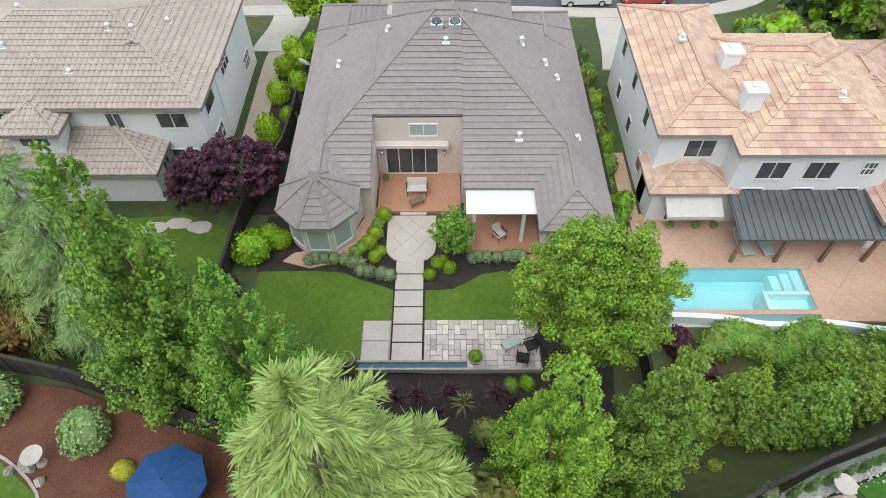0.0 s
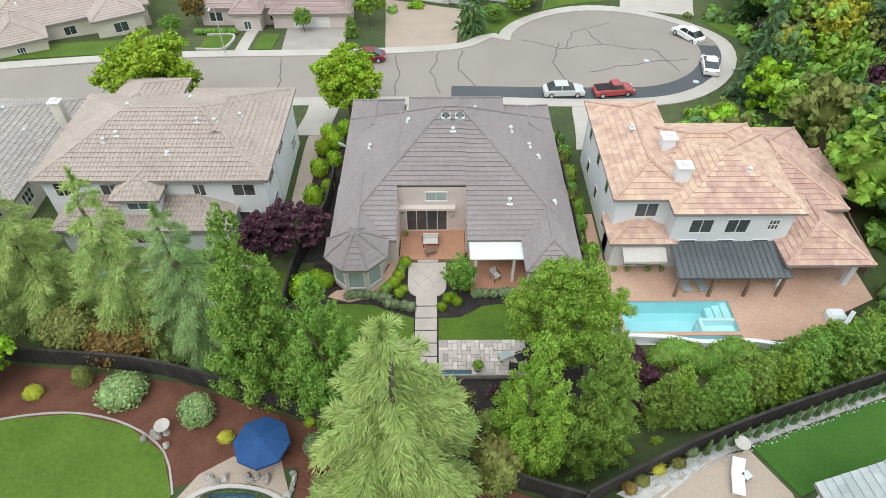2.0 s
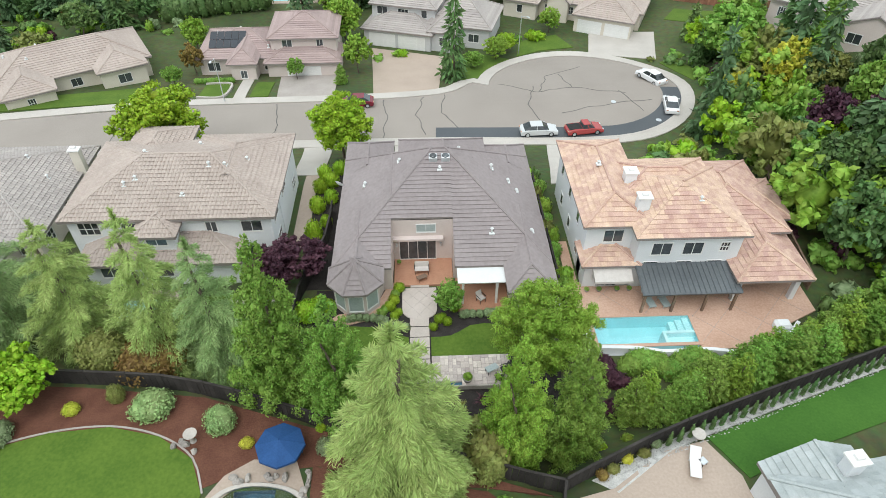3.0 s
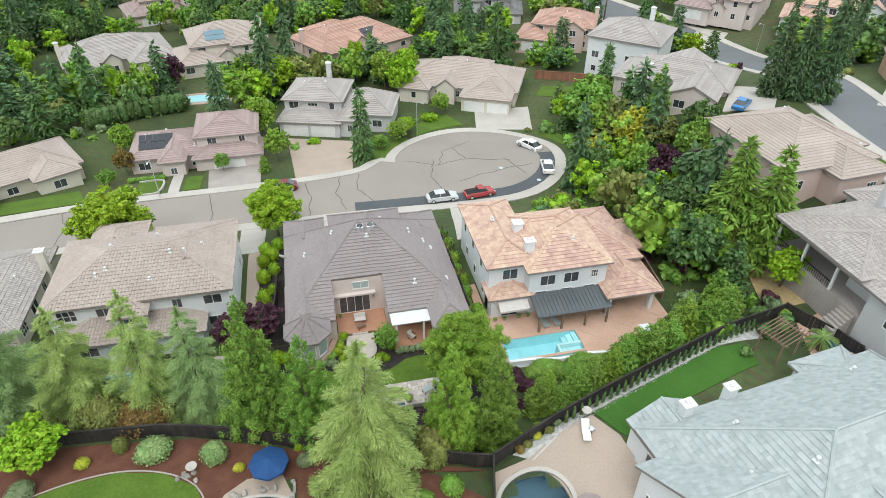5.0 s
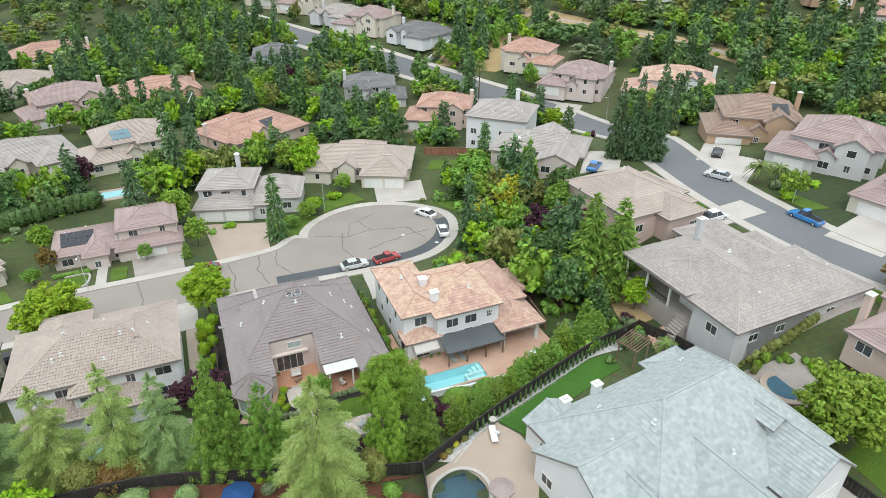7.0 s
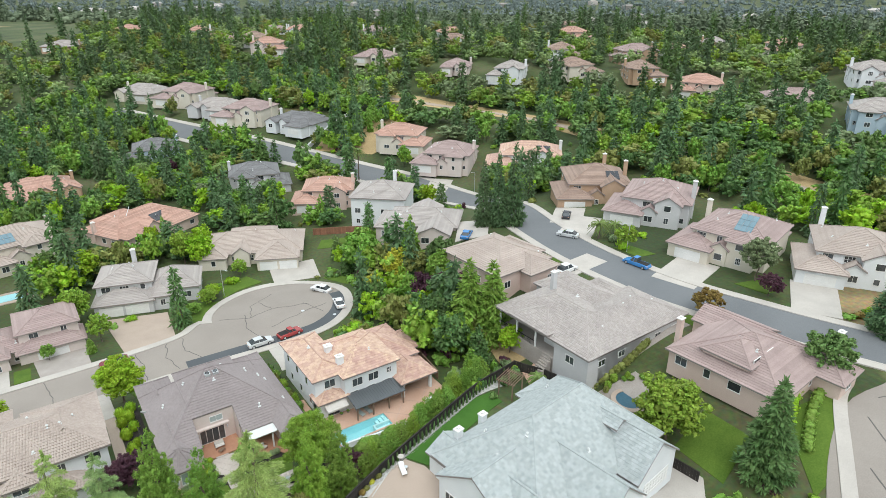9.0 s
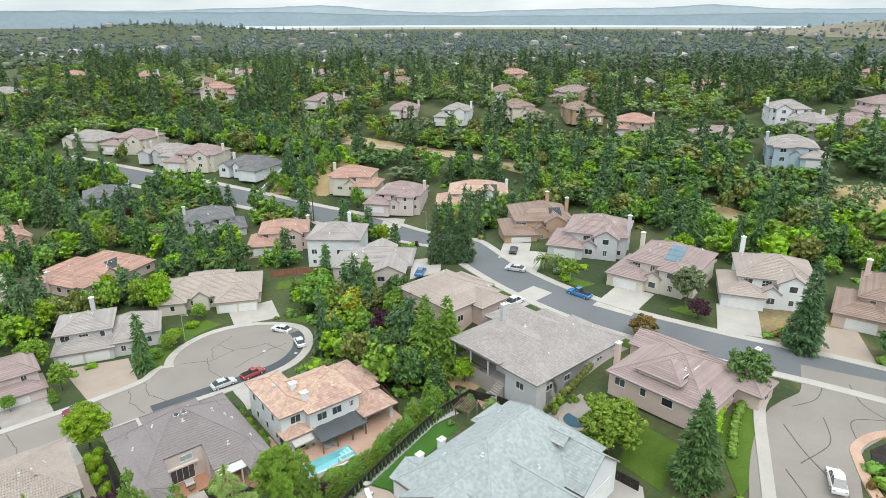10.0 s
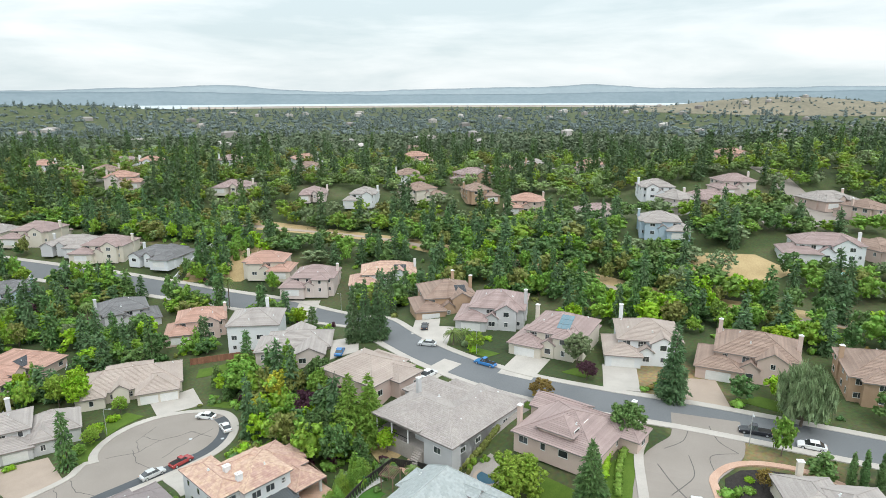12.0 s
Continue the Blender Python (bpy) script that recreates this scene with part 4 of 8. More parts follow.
# ---- the house in the middle ----
def main_house():
    rng = random.Random(3)
    home = empty("house", pose(0, 0, 2.4), "single-storey house with a mauve-grey tiled hip roof and pink stucco walls", "house", "houses of the neighbourhood")
    tile = (1.35, 0.40, "flat")
    body, eave = rect(-8.5, 25.4, 8.8, 40.2), 2.9
    planes, _ = build_roof(home, body, (0.48, 0.58, 0.9, 0.58), eave, ROOF_MAUVE, tile, rng, holes=[(-4.1, 1.15, 20, 29.0)], single_area=(-1.5, 5.2, 25, 30.5))
    shell = [(-8.5, 25.4), (-4.1, 25.4), (-4.1, 29.0), (1.15, 29.0), (1.15, 26.6), (5.6, 26.6), (5.6, 25.4), (8.8, 25.4), (8.8, 40.2), (-8.5, 40.2)]
    build_walls(home, shell, (1, None, None, None, 1, 1, 1, 1, 1, 1), eave, STUCCO_PINK, planes)
    # west wing with its eight-sided bay, east wing, street-side gables
    west = rect(-8.55, 24.4, -5.3, 31)
    pw, _ = build_roof(home, west, (None, 0.58, None, 0.58), eave, ROOF_MAUVE, tile, rng)
    build_walls(home, west, (None, 1, None, 1), eave, STUCCO_PINK, pw)
    bay = [(-6.95 + 1.95 * math.cos(radians(22.5 + 45 * k)), 24.2 + 1.95 * math.sin(radians(22.5 + 45 * k))) for k in range(8)]
    pb, _ = build_roof(home, bay, (0.8,) * 8, eave, ROOF_MAUVE, (0.6, 0.42, "flat"), rng)
    build_walls(home, bay, (1,) * 8, eave, STUCCO_PINK, pb)
    for k in (3, 4, 5, 6):
        window_on(home, bay[k], bay[(k + 1) % 8], 0.75, 0.55, 1.25, 1.75, "single", CURTAIN)
    east = rect(5.65, 22.2, 8.85, 31)
    pe, _ = build_roof(home, east, (0.58, 0.58, None, 0.58), eave, ROOF_MAUVE, tile, rng)
    build_walls(home, east, (1, 1, None, 1), eave, STUCCO_PINK, pe)
    window_on(home, (5.65, 31), (5.65, 22.2), 7.6, 0.6, 1.3, 1.7, "single", CURTAIN)
    window_on(home, (5.65, 22.2), (8.85, 22.2), 1.6, 0.6, 1.6, 1.6, "slider", CURTAIN)
    for x0, y0, x1, y1, h, sl in ((-3.2, 34.5, 4.6, 43.2, 3.3, (None, 0.62, 0.62, 0.62)), (-8.5, 38, -4.6, 43.5, 2.9, (None, 0.6, 0.6, 0.6)), (5.2, 38, 8.8, 42.5, 2.9, (None, 0.6, 0.6, 0.6))):
        o = rect(x0, y0, x1, y1)
        p, _ = build_roof(home, o, sl, h, ROOF_MAUVE, tile, rng)
        build_walls(home, o, sl, h, STUCCO_PINK, p)
    # skewed wall of the breakfast nook
    nook = [(-5.25, 24.2), (-4.05, 27.8), (-4.05, 29.0), (-5.3, 29.0)]
    link_mesh("wall", [(x, y, z) for z in (-1, 2.95) for x, y in nook], [(0, 1, 5, 4), (1, 2, 6, 5), (4, 5, 6, 7)], STUCCO_PINK, home)
    window_on(home, nook[0], nook[1], 1.7, 0.8, 1.2, 1.5, "grid", CURTAIN)
    # recess: glass doors, upper window, ledge, lamps
    window_on(home, (-4.1, 29.0), (1.15, 29.0), 2.2, 0.1, 3.3, 2.3, "wide")
    window_on(home, (-4.1, 29.0), (1.15, 29.0), 2.95, 3.25, 1.75, 0.95, "slider", CURTAIN)
    part("ledge", box(-4.05, 28.5, 2.62, 0.35, 29.0, 2.86, 0.02), STUCCO_PINK, home)
    for x in (-3.75, 0.12):
        lamp = part("wall_lamp", box(x - 0.08, 28.78, 1.75, x + 0.08, 28.98, 2.1, 0.02), METAL, home, "small wall lantern")
    window_on(home, (1.15, 26.6), (5.6, 26.6), 2.2, 0.1, 2.6, 2.2, "wide")
    # skylights and roof fittings
    for x in (-0.35, 0.75):
        z = wall_heights(planes, eave, x, 34.2)
        bm = bmesh.new()
        add_box(bm, x - 0.38, 33.85, z - 0.25, x + 0.38, 34.6, z + 0.3, 0.04)
        sk = part("skylight", bm, METAL, home, "domed skylight with a metal kerb")
        dome, faces = blob(random.Random(1), (x, 34.2, z + 0.28), (0.34, 0.36, 0.2), 6, 10, 0)
        link_mesh("dome", dome, faces, GLASS, sk, smooth_faces=True)
    for x, y, h in ((0.2, 33.2, 0.3), (4.4, 27.6, 0.5), (-6.6, 34.5, 0.4), (6.5, 34.3, 0.35), (7.2, 33.4, 0.25), (2.1, 36.8, 0.4), (-3.4, 35.6, 0.3), (7.9, 28.2, 0.25), (5.0, 35.2, 0.5)):
        vent(home, x, y, wall_heights(planes, eave, x, y), h)
    dish = part("satellite_dish", lathe([(0.02, 0), (0.3, 0.05), (0.42, 0.14), (0.40, 0.15), (0.02, 0.03)], 14), WHITE_METAL, home, "white satellite dish")
    dish.matrix_local = pose(-9.1, 35.2, 4.0, 60, 0, 150)
    part("mast", rod((-9.1, 35.3, 2.8), (-9.1, 35.3, 4.0), 0.03), METAL, dish).matrix_parent_inverse = dish.matrix_local.inverted()
    HOUSE_SPOTS.extend((x, y, 3.5) for x in (-6, 0, 6) for y in (26, 32, 38))
    return home


main_house()


def patio_cover():
    """White louvred cover on two posts over the side terrace."""
    top = empty("patio_cover", pose(0, 0, 2.4), "white louvred patio cover on square posts", "patio cover")
    part("beam", box(1.35, 23.35, 2.42, 5.2, 23.55, 2.64, 0.02), TRIM, top)
    part("beam", box(1.35, 25.0, 2.42, 5.2, 25.2, 2.64, 0.02), TRIM, top)
    for x in (1.75, 4.55):
        part("post", box(x - 0.1, 23.35, 0, x + 0.1, 23.55, 2.42, 0.015), TRIM, top)
    slat = part("slat", box(1.3, -0.12, 0, 5.25, 0.12, 0.03), WHITE_METAL, top)
    slat.matrix_local = pose(0, 23.3, 2.7, 12)
    for k in range(1, 9):
        o = new("slat", slat.data)
        o.parent = top
        o.matrix_local = pose(0, 23.3 + 0.24 * k, 2.7, 12)


patio_cover()


# ---- the white house with the clay roof ----
def white_house():
    rng = random.Random(8)
    home = empty("house", pose(0, 0, 2.4), "two-storey white stucco house with an orange clay tile roof", "house", "houses of the neighbourhood")
    s = 0.42
    tile = (0.42, 0.44, "flat")
    upper = ((12.1, 26.4, 17.2, 38.4, 5.9, (s, s, s, s)), (16.05, 24.85, 24.6, 33.5, 5.9, (s, s, s, s)), (15.5, 29.5, 24.0, 35.0, 5.9, (s, s, s, s)))
    for x0, y0, x1, y1, h, sl in upper:
        p, _ = build_roof(home, rect(x0, y0, x1, y1), sl, h, ROOF_CLAY, tile, rng, single_area=(17.5, 23, 24, 28) if y0 == 24.85 else None)
        build_walls(home, rect(x0, y0, x1, y1), sl, h, STUCCO_WHITE, p)
    lower = ((21.5, 27.5, 29.6, 37.3, 3.9, (s, s, s, s)), (24.3, 22.7, 29.8, 33, 2.9, (s, s, s, s)), (12.1, 25.0, 16.2, 27.5, 2.8, (s, s, None, s)), (25.5, 30, 31.2, 35.2, 3.2, (s, s, s, None)))
    for x0, y0, x1, y1, h, sl in lower:
        p, _ = build_roof(home, rect(x0, y0, x1, y1), sl, h, ROOF_CLAY, tile, rng)
        if y0 > 23:
            build_walls(home, rect(x0, y0, x1, y1), sl, h, STUCCO_WHITE, p)
    for x in (24.5, 29.4):
        part("pillar", box(x - 0.22, 22.8, -0.3, x + 0.22, 23.25, 2.9, 0.02), STUCCO_WHITE, home, "square white stucco pillar")
    south, step = ((16.05, 24.85), (24.6, 24.85)), ((12.1, 26.4), (17.2, 26.4))
    window_on(home, *step, 2.3, 3.9, 1.7, 1.35, "slider")
    for at in (2.0, 4.6):
        window_on(home, *south, at, 3.7, 1.7, 1.35, "slider")
    window_on(home, *south, 7.2, 4.0, 0.8, 1.0, "grid")
    for at in (1.4, 4.2, 6.8):
        window_on(home, *south, at, 2.72, 1.3, 0.3, "single")
    for at in (2.0, 5.5, 9.0):
        window_on(home, (12.1, 38.4), (12.1, 26.4), at, 3.6, 0.9, 1.3, "single")
        window_on(home, (12.1, 38.4), (12.1, 26.4), at + 1, 0.9, 0.9, 1.3, "single")
    window_on(home, (12.1, 25.0), (16.2, 25.0), 2.0, 0.1, 1.9, 2.1, "slider")
    chimney(home, 16.7, 27.6, 5.6, 7.7, STUCCO_WHITE, 1.0, 0.8)
    chimney(home, 16.6, 31.4, 5.6, 7.5, STUCCO_WHITE, 1.0, 0.9)
    for x, y, h in ((14.2, 33, 7.2), (21.5, 27.6, 7.2), (26.6, 31, 4.6)):
        vent(home, x, y, h, 0.3)
    HOUSE_SPOTS.extend((x, y, 3.5) for x in (14, 20, 27) for y in (26, 31, 36))
    # dark metal lean-to on timber posts
    cover = empty("lean_to_roof", pose(0, 0, 2.4), "dark standing-seam metal roof on timber posts", "patio roof")
    link_mesh("sheet", [(16.1, 21.6, 2.35), (24.2, 21.6, 2.35), (24.2, 24.8, 2.85), (16.1, 24.8, 2.85), (16.1, 21.6, 2.25), (24.2, 21.6, 2.25), (24.2, 24.8, 2.75), (16.1, 24.8, 2.75)], [(0, 1, 2, 3), (7, 6, 5, 4), (0, 4, 5, 1), (1, 5, 6, 2), (2, 6, 7, 3), (3, 7, 4, 0)], METAL_ROOF, cover)
    seam = part("seam", box(-0.02, 0, 0, 0.02, 3.24, 0.05), METAL_ROOF, cover)
    seam.matrix_local = pose(16.2, 21.6, 2.36, 8.9)
    for k in range(1, 20):
        o = new("seam", seam.data)
        o.parent = cover
        o.matrix_local = pose(16.2 + 0.42 * k, 21.6, 2.36, 8.9)
    for x in (16.4, 18.9, 21.5, 23.9):
        part("post", box(x - 0.1, 21.75, 0, x + 0.1, 21.95, 2.28, 0.015), WOOD, cover)
    part("beam", box(16.1, 21.72, 2.05, 24.2, 21.98, 2.27, 0.015), WOOD, cover)
    awn = empty("awning", pose(0, 0, 2.4), "cream fabric awning over the garden door", "awning")
    link_mesh("cloth", [(12.7, 23.6, 1.95), (15.9, 23.6, 1.95), (15.9, 24.95, 2.5), (12.7, 24.95, 2.5), (12.7, 23.6, 1.7), (15.9, 23.6, 1.7), (15.9, 24.95, 2.44), (12.7, 24.95, 2.44)], [(0, 1, 2, 3), (7, 6, 5, 4), (0, 4, 5, 1), (1, 5, 6, 2), (3, 7, 4, 0)], CUSHION, awn)
    for x in (12.75, 15.85):
        part("arm", rod((x, 24.95, 1.6), (x, 23.7, 1.9), 0.025), METAL, awn)


white_house()

# ---- more houses ----
s = 0.42
H4 = (s, s, s, s)
house(-22.75, 34.8, 0, [(-8.5, -5.6, 8.5, 5.6, 5.6, H4), (0.5, -2, 8.56, 6.5, 5.58, (None, s, s, s)), (-7.2, -8.0, 5.6, -4.5, 2.7, (s, s, None, s)), (-6.2, 2, -1.2, 8.2, 5.6, H4), (-2.2, -7.2, 0.6, -3, 5.0, (0.5, 0.5, None, 0.5))], STUCCO_WHITE, ROOF_BEIGE, TILE_ARCH, "two-storey off-white house with a ribbed beige tile roof", 4, chimneys=(), vents=9)
house(-42, 37, 0, [(-8, -7, 7, 7, 2.9, H4), (-3, -11, 5, 0, 2.9, H4)], STUCCO_CREAM, ROOF_GREY, TILE_ARCH, "low cream house with a grey-brown tile roof", 5, chimneys=((7.4, 3, 5.4),))
# the slate-roofed house behind
house(27, -4.5, 8, [(-8.6, -6.6, 14.0, 8.8, 3.5, (0.74, 0.95, 0.74, 0.74)), (-10.6, -4.6, 0, 6.0, 3.5, (0.62, None, 0.62, None)), (5.0, -9.5, 12.9, 2, 3.4, (None, 0.8, None, 0.8)), (-3.6, -10.8, 3.6, 2, 3.5, (None, 0.92, None, 0.92)), (-9.4, -10.4, -4.4, 0, 3.5, (None, 0.85, None, 0.85)), (-8.4, 5.5, -3.6, 10.2, 3.0, (0.5, 0.5, None, 0.5)), (7.6, -4.6, 9.2, -1.2, 6.6, (None, 0.7, None, 0.7)), (8, 6, 13, 10.5, 2.8, (0.45, 0.45, 0.45, 0.45))], STUCCO_WHITE, ROOF_SLATE, (0.42, 0.40, "flat"), "large pale grey house with a broad slate roof", 6, z=6.2, garage=(2, 4.0, 5.2), chimneys=((-5.2, 8.6, 5.4), (-0.5, 9.2, 4.8)), group="houses on the upper lots", vents=6)
def veranda_house():
    rng = random.Random(7)
    home = empty("house", pose(54.8, 18.2, 7.6, 0, 0, 2), "low grey house with a ribbed tile roof and shaded veranda", "house", "houses on the upper street")
    vols = ((-10.4, -12.2, 2.5, 7.2, 3.5), (-8.0, -12.2, 12.2, -1.2, 3.5), (0.5, -4, 8, 9.5, 3.5), (6.5, -3, 11.0, 4.5, 3.2), (-10.8, -4.4, -1.5, 3.4, 4.0))
    for k, (x0, y0, x1, y1, eave) in enumerate(vols):
        planes, _ = build_roof(home, rect(x0, y0, x1, y1), H4, eave, ROOF_GREY, TILE_ARCH, rng)
        if k in (1, 2, 3):
            build_walls(home, rect(x0, y0, x1, y1), H4, eave, STUCCO_GREY, planes, -4)
    body = [(-10.4, -12.2), (2.5, -12.2), (2.5, 7.0), (-6.6, 7.0), (-6.6, -5.6), (-10.4, -5.6)]
    build_walls(home, body, (1,) * 6, 3.5, STUCCO_GREY, planes, -4)
    part("veranda_floor", box(-10.3, -5.6, -4, -6.6, 7.0, 0.1, 0.02), CONCRETE_OLD, home)
    for y in (-1.4, 2.8, 6.8):
        part("veranda_post", box(-10.3, y - 0.12, 0.1, -10.05, y + 0.12, 3.5, 0.01), TRIM, home)
    part("railing", box(-10.24, -1.4, 0.95, -10.16, 6.8, 1.05), BLACK, home)
    for k in range(30):
        part("baluster", box(-10.22, -1.3 + 0.27 * k, 0.1, -10.18, -1.26 + 0.27 * k, 0.95), BLACK, home)
    for k in range(6):
        part("step", box(-10.4 - 0.3 * (k + 1), -5.2, -3, -10.4 - 0.3 * k, -3.4, 0.1 - 0.3 * (k + 1), 0.01), CONCRETE_OLD, home)
    for at in (2.0, 5.5):
        window_on(home, (-6.6, 7.0), (-6.6, -5.6), at, 0.3, 2.4, 2.1, "wide")
    window_on(home, (-6.6, 7.0), (-6.6, -5.6), 9.6, 0.9, 1.6, 1.3, "slider")
    for at in (3.0, 7.4, 12.4, 16.0, 20.0):
        window_on(home, (-10.4, -12.2), (12.2, -12.2), at, 1.2, 1.5, 1.1, "slider")
    window_on(home, (-10.4, -5.6), (-10.4, -12.2), 3.2, 1.0, 1.7, 1.3, "slider")
    chimney(home, -1.0, 4.2, 3.0, 8.2, STUCCO_GREY)
    for x, y, h in ((6, -6, 5.6), (9, -8, 5.0), (-4, -9, 4.9), (3, -7, 5.7), (-2, -2, 6.6)):
        vent(home, x, y, h, 0.3)
    HOUSE_SPOTS.extend((54.8 + x, 18.2 + y, 4.5) for x in (-7, -1, 5, 9) for y in (-9, -2, 4))


veranda_house()
house(56.5, 40.5, 5, [(-7.5, -8, 5.5, 7, 4.0, H4), (-2, -10.5, 5, 0, 3.6, H4), (3, -4, 8, 5, 3.4, H4)], STUCCO_BLUSH, ROOF_BEIGE, ROWS_ONLY, "blush stucco house with a tan tile roof", 9, group="houses on the upper street")
house(63, -7, 5, [(-7.5, -8, 7.5, 7.5, 2.8, H4), (-6, -3, 1, 3.5, 4.4, H4), (2, -11.5, 7.4, 0, 2.8, (0.6, 0.6, None, 0.6)), (3, 0, 9, 10, 2.7, GABLE_Y)], STUCCO_BLUSH, ROOF_ROSE, ROWS_ONLY, "corner house with a rose-brown tile roof and gables", 10, chimneys=((8.8, -8, 6.5), (-4, 8.4, 6)), group="houses on the upper street")
# across the court
house(-52, 75.5, 30, [(-10, -5.5, 10, 5.5, 3.0, H4), (-9, -9, -3, 0, 3.0, H4), (3, -8, 9, 2, 3.2, H4)], STUCCO_CREAM, ROOF_BEIGE, ROWS_ONLY, "cream single-storey house with a beige tile roof and arches", 11)
house(-23.4, 79.5, 1, [(-10, -4, 2, 6, 3.0, H4), (0.5, -3, 10, 6, 5.4, H4), (0, -5.5, 10.4, 0, 2.8, (s, s, None, s)), (-5, -6.5, -1.5, 0, 3.3, (0.7, 0.7, None, 0.7))], STUCCO_PINK, ROOF_ROSE, ROWS_ONLY, "two-storey blush house with a rose-brown roof and solar panels", 12, garage=(2, 5.2, 4.9), solar=(-8.6, -2.6, 5, 2, SOLAR))
house(1.3, 89.5, -17, [(-9.5, -3, 1, 7, 5.5, H4), (0, -3.5, 10, 6, 3.4, (0.6, 0.6, 0.6, 0.6)), (-9.8, -6.5, 1.2, 0, 2.8, (s, s, None, s)), (1, -6, 5, 0, 3.2, (0.8, 0.8, None, 0.8))], STUCCO_GREY, ROOF_GREY, ROWS_ONLY, "two-storey grey house with a cool grey tile roof and double garage", 13, garage=(2, 3.0, 4.4, 2), chimneys=((-3, 6, 9.2),))
villa(27.5, 100.5, -25, 24, 13, 1, STUCCO_CREAM, ROOF_BEIGE, "low cream house with a weathered tan tile roof and arched entry", 15, True, garage=(1, 2.6, 4.0, 2))
house(62, 96, -42, [(-7, -6.5, 7, 6.5, 8.0, H4)], STUCCO_WHITE, ROOF_GREY, ROWS_ONLY, "tall white house with a grey roof", 15, chimneys=((2, 6.4, 11.5),))
house(59.5, 71.5, -42, [(-8, -5, 8, 6, 3.2, H4), (0, -10, 7, 0, 3.2, GABLE_Y), (-10, -7, -3, 3, 3.2, H4), (-4, 0, 3, 8.5, 3.3, GABLE_Y)], STUCCO_PINK, ROOF_GREY, ROWS_ONLY, "low house with a grey-brown tile roof", 16, chimneys=((-5, -5, 5.5),))
villa(57, 123, -30, 17, 11, 2, STUCCO_BLUSH, ROOF_PINK, "pink two-storey house with balconies", 17)
villa(47, 151, -17, 18, 12, 2, STUCCO_GREY, ROOF_DARK, "grey house with a dark roof", 18, True)
villa(6.5, 133, 30, 23, 14, 1, STUCCO_BLUSH, ROOF_PINK, "pink-roofed house with dark solar panels", 19, True, solar=(1.0, -6.6, 5, 2, SOLAR), garage=None)
villa(-23, 130, 12, 20, 13, 2, STUCCO_CREAM, ROOF_BEIGE, "cream house with a tan roof and blue solar panels", 20, solar=(-3, -5.6, 4, 2, SOLAR_BLUE), garage=None)
villa(-40, 172, 20, 23, 14, 2, STUCCO_BLUSH, ROOF_ROSE, "blush house with tall chimneys", 21, chimneys=((-8, -2, 9), (11.6, 2, 8.5)))
villa(-15, 180, 10, 24, 14, 1, STUCCO_TAN, ROOF_PINK, "house with a terracotta roof", 22)
villa(-46, 132, 20, 22, 14, 1, STUCCO_CREAM, ROOF_GREY, "low house with a pale grey roof", 23, True)
villa(-58, 203, 15, 26, 15, 1, STUCCO_CREAM, ROOF_BEIGE, "house with a broad tan roof", 24)
villa(-50, 248, 15, 26, 15, 1, STUCCO_CREAM, ROOF_PINK, "house with an orange-tan roof", 36)
villa(24, 200, -10, 18, 12, 2, STUCCO_BLUE, ROOF_DARK, "pale blue house with a dark shingle roof", 25)
# along the upper street, beyond
villa(101, 123, -50, 18, 13, 2, STUCCO_PINK, ROOF_ROSE, "pink-grey house with a rose roof", 26)
villa(118, 104, -42, 23, 13, 2, STUCCO_WHITE, ROOF_CLAY, "white house with an orange roof and a solar panel", 27, solar=(4, -5.2, 4, 2, SOLAR))
villa(98, 144, -48, 18, 12, 2, STUCCO_CREAM, ROOF_PINK, "cream house with a pink roof and palms", 28, True)
villa(103, 62, -36, 18, 14, 2, STUCCO_TAN, ROOF_BROWN, "ochre house with a brown roof", 29, solar=(3.4, -5.8, 3, 2, SOLAR), chimneys=((9.0, 0, 9.4), (5, 6.5, 9.4)))
villa(103, 42, -60, 17.5, 13.5, 2, STUCCO_GREY, ROOF_ROSE, "pale grey gabled house with a mauve-brown roof", 31, chimneys=((8.8, -2, 9.5),))
villa(99, 19, -76, 17, 14, 2, STUCCO_CREAM, ROOF_ROSE, "cream house with a brown roof and solar panels", 30, solar=(1.5, -5.4, 3, 3, SOLAR_BLUE), chimneys=((-6, 2, 8.8),))
villa(108.5, 2, -58, 17, 13, 2, STUCCO_WHITE, ROOF_BEIGE, "off-white house with a bay and a wide garage", 33, chimneys=((-4, 6.7, 9.4),))
villa(116.5, -20, -73, 20, 14, 2, STUCCO_BLUSH, ROOF_BROWN, "blush house with a tan-brown roof and a low garage wing", 35, chimneys=((-6, 4, 9.2), (10.2, 0, 9.2)))
villa(124, -48, -68, 22, 15, 2, STUCCO_TAN, ROOF_BROWN, "brown stucco house with terraces", 34, True)
house(68.5, -49.5, -55, [(-6, -6, 6, 6, 3.0, H4), (-8, -2, 0, 8, 2.9, H4)], STUCCO_CREAM, ROOF_GREY, ROWS_ONLY, "cream corner house with a grey tile roof", 35, chimneys=((-4, 8.3, 5.5),))
# the row down to the left
for i, (x, y, rot, wall, roof) in enumerate(((57, 225, -52, STUCCO_GREY, ROOF_GREY), (63, 208, -50, STUCCO_CREAM, ROOF_ROSE), (76, 186, -62, STUCCO_WHITE, ROOF_DARK), (50, 250, -52, STUCCO_CREAM, ROOF_ROSE), (38, 275, -50, STUCCO_CREAM, ROOF_GREY))):
    villa(x, y, rot, 20, 13, 1 + i % 2, wall, roof, "house in the row at the foot of the greenbelt", 40 + i, i % 2 == 0)


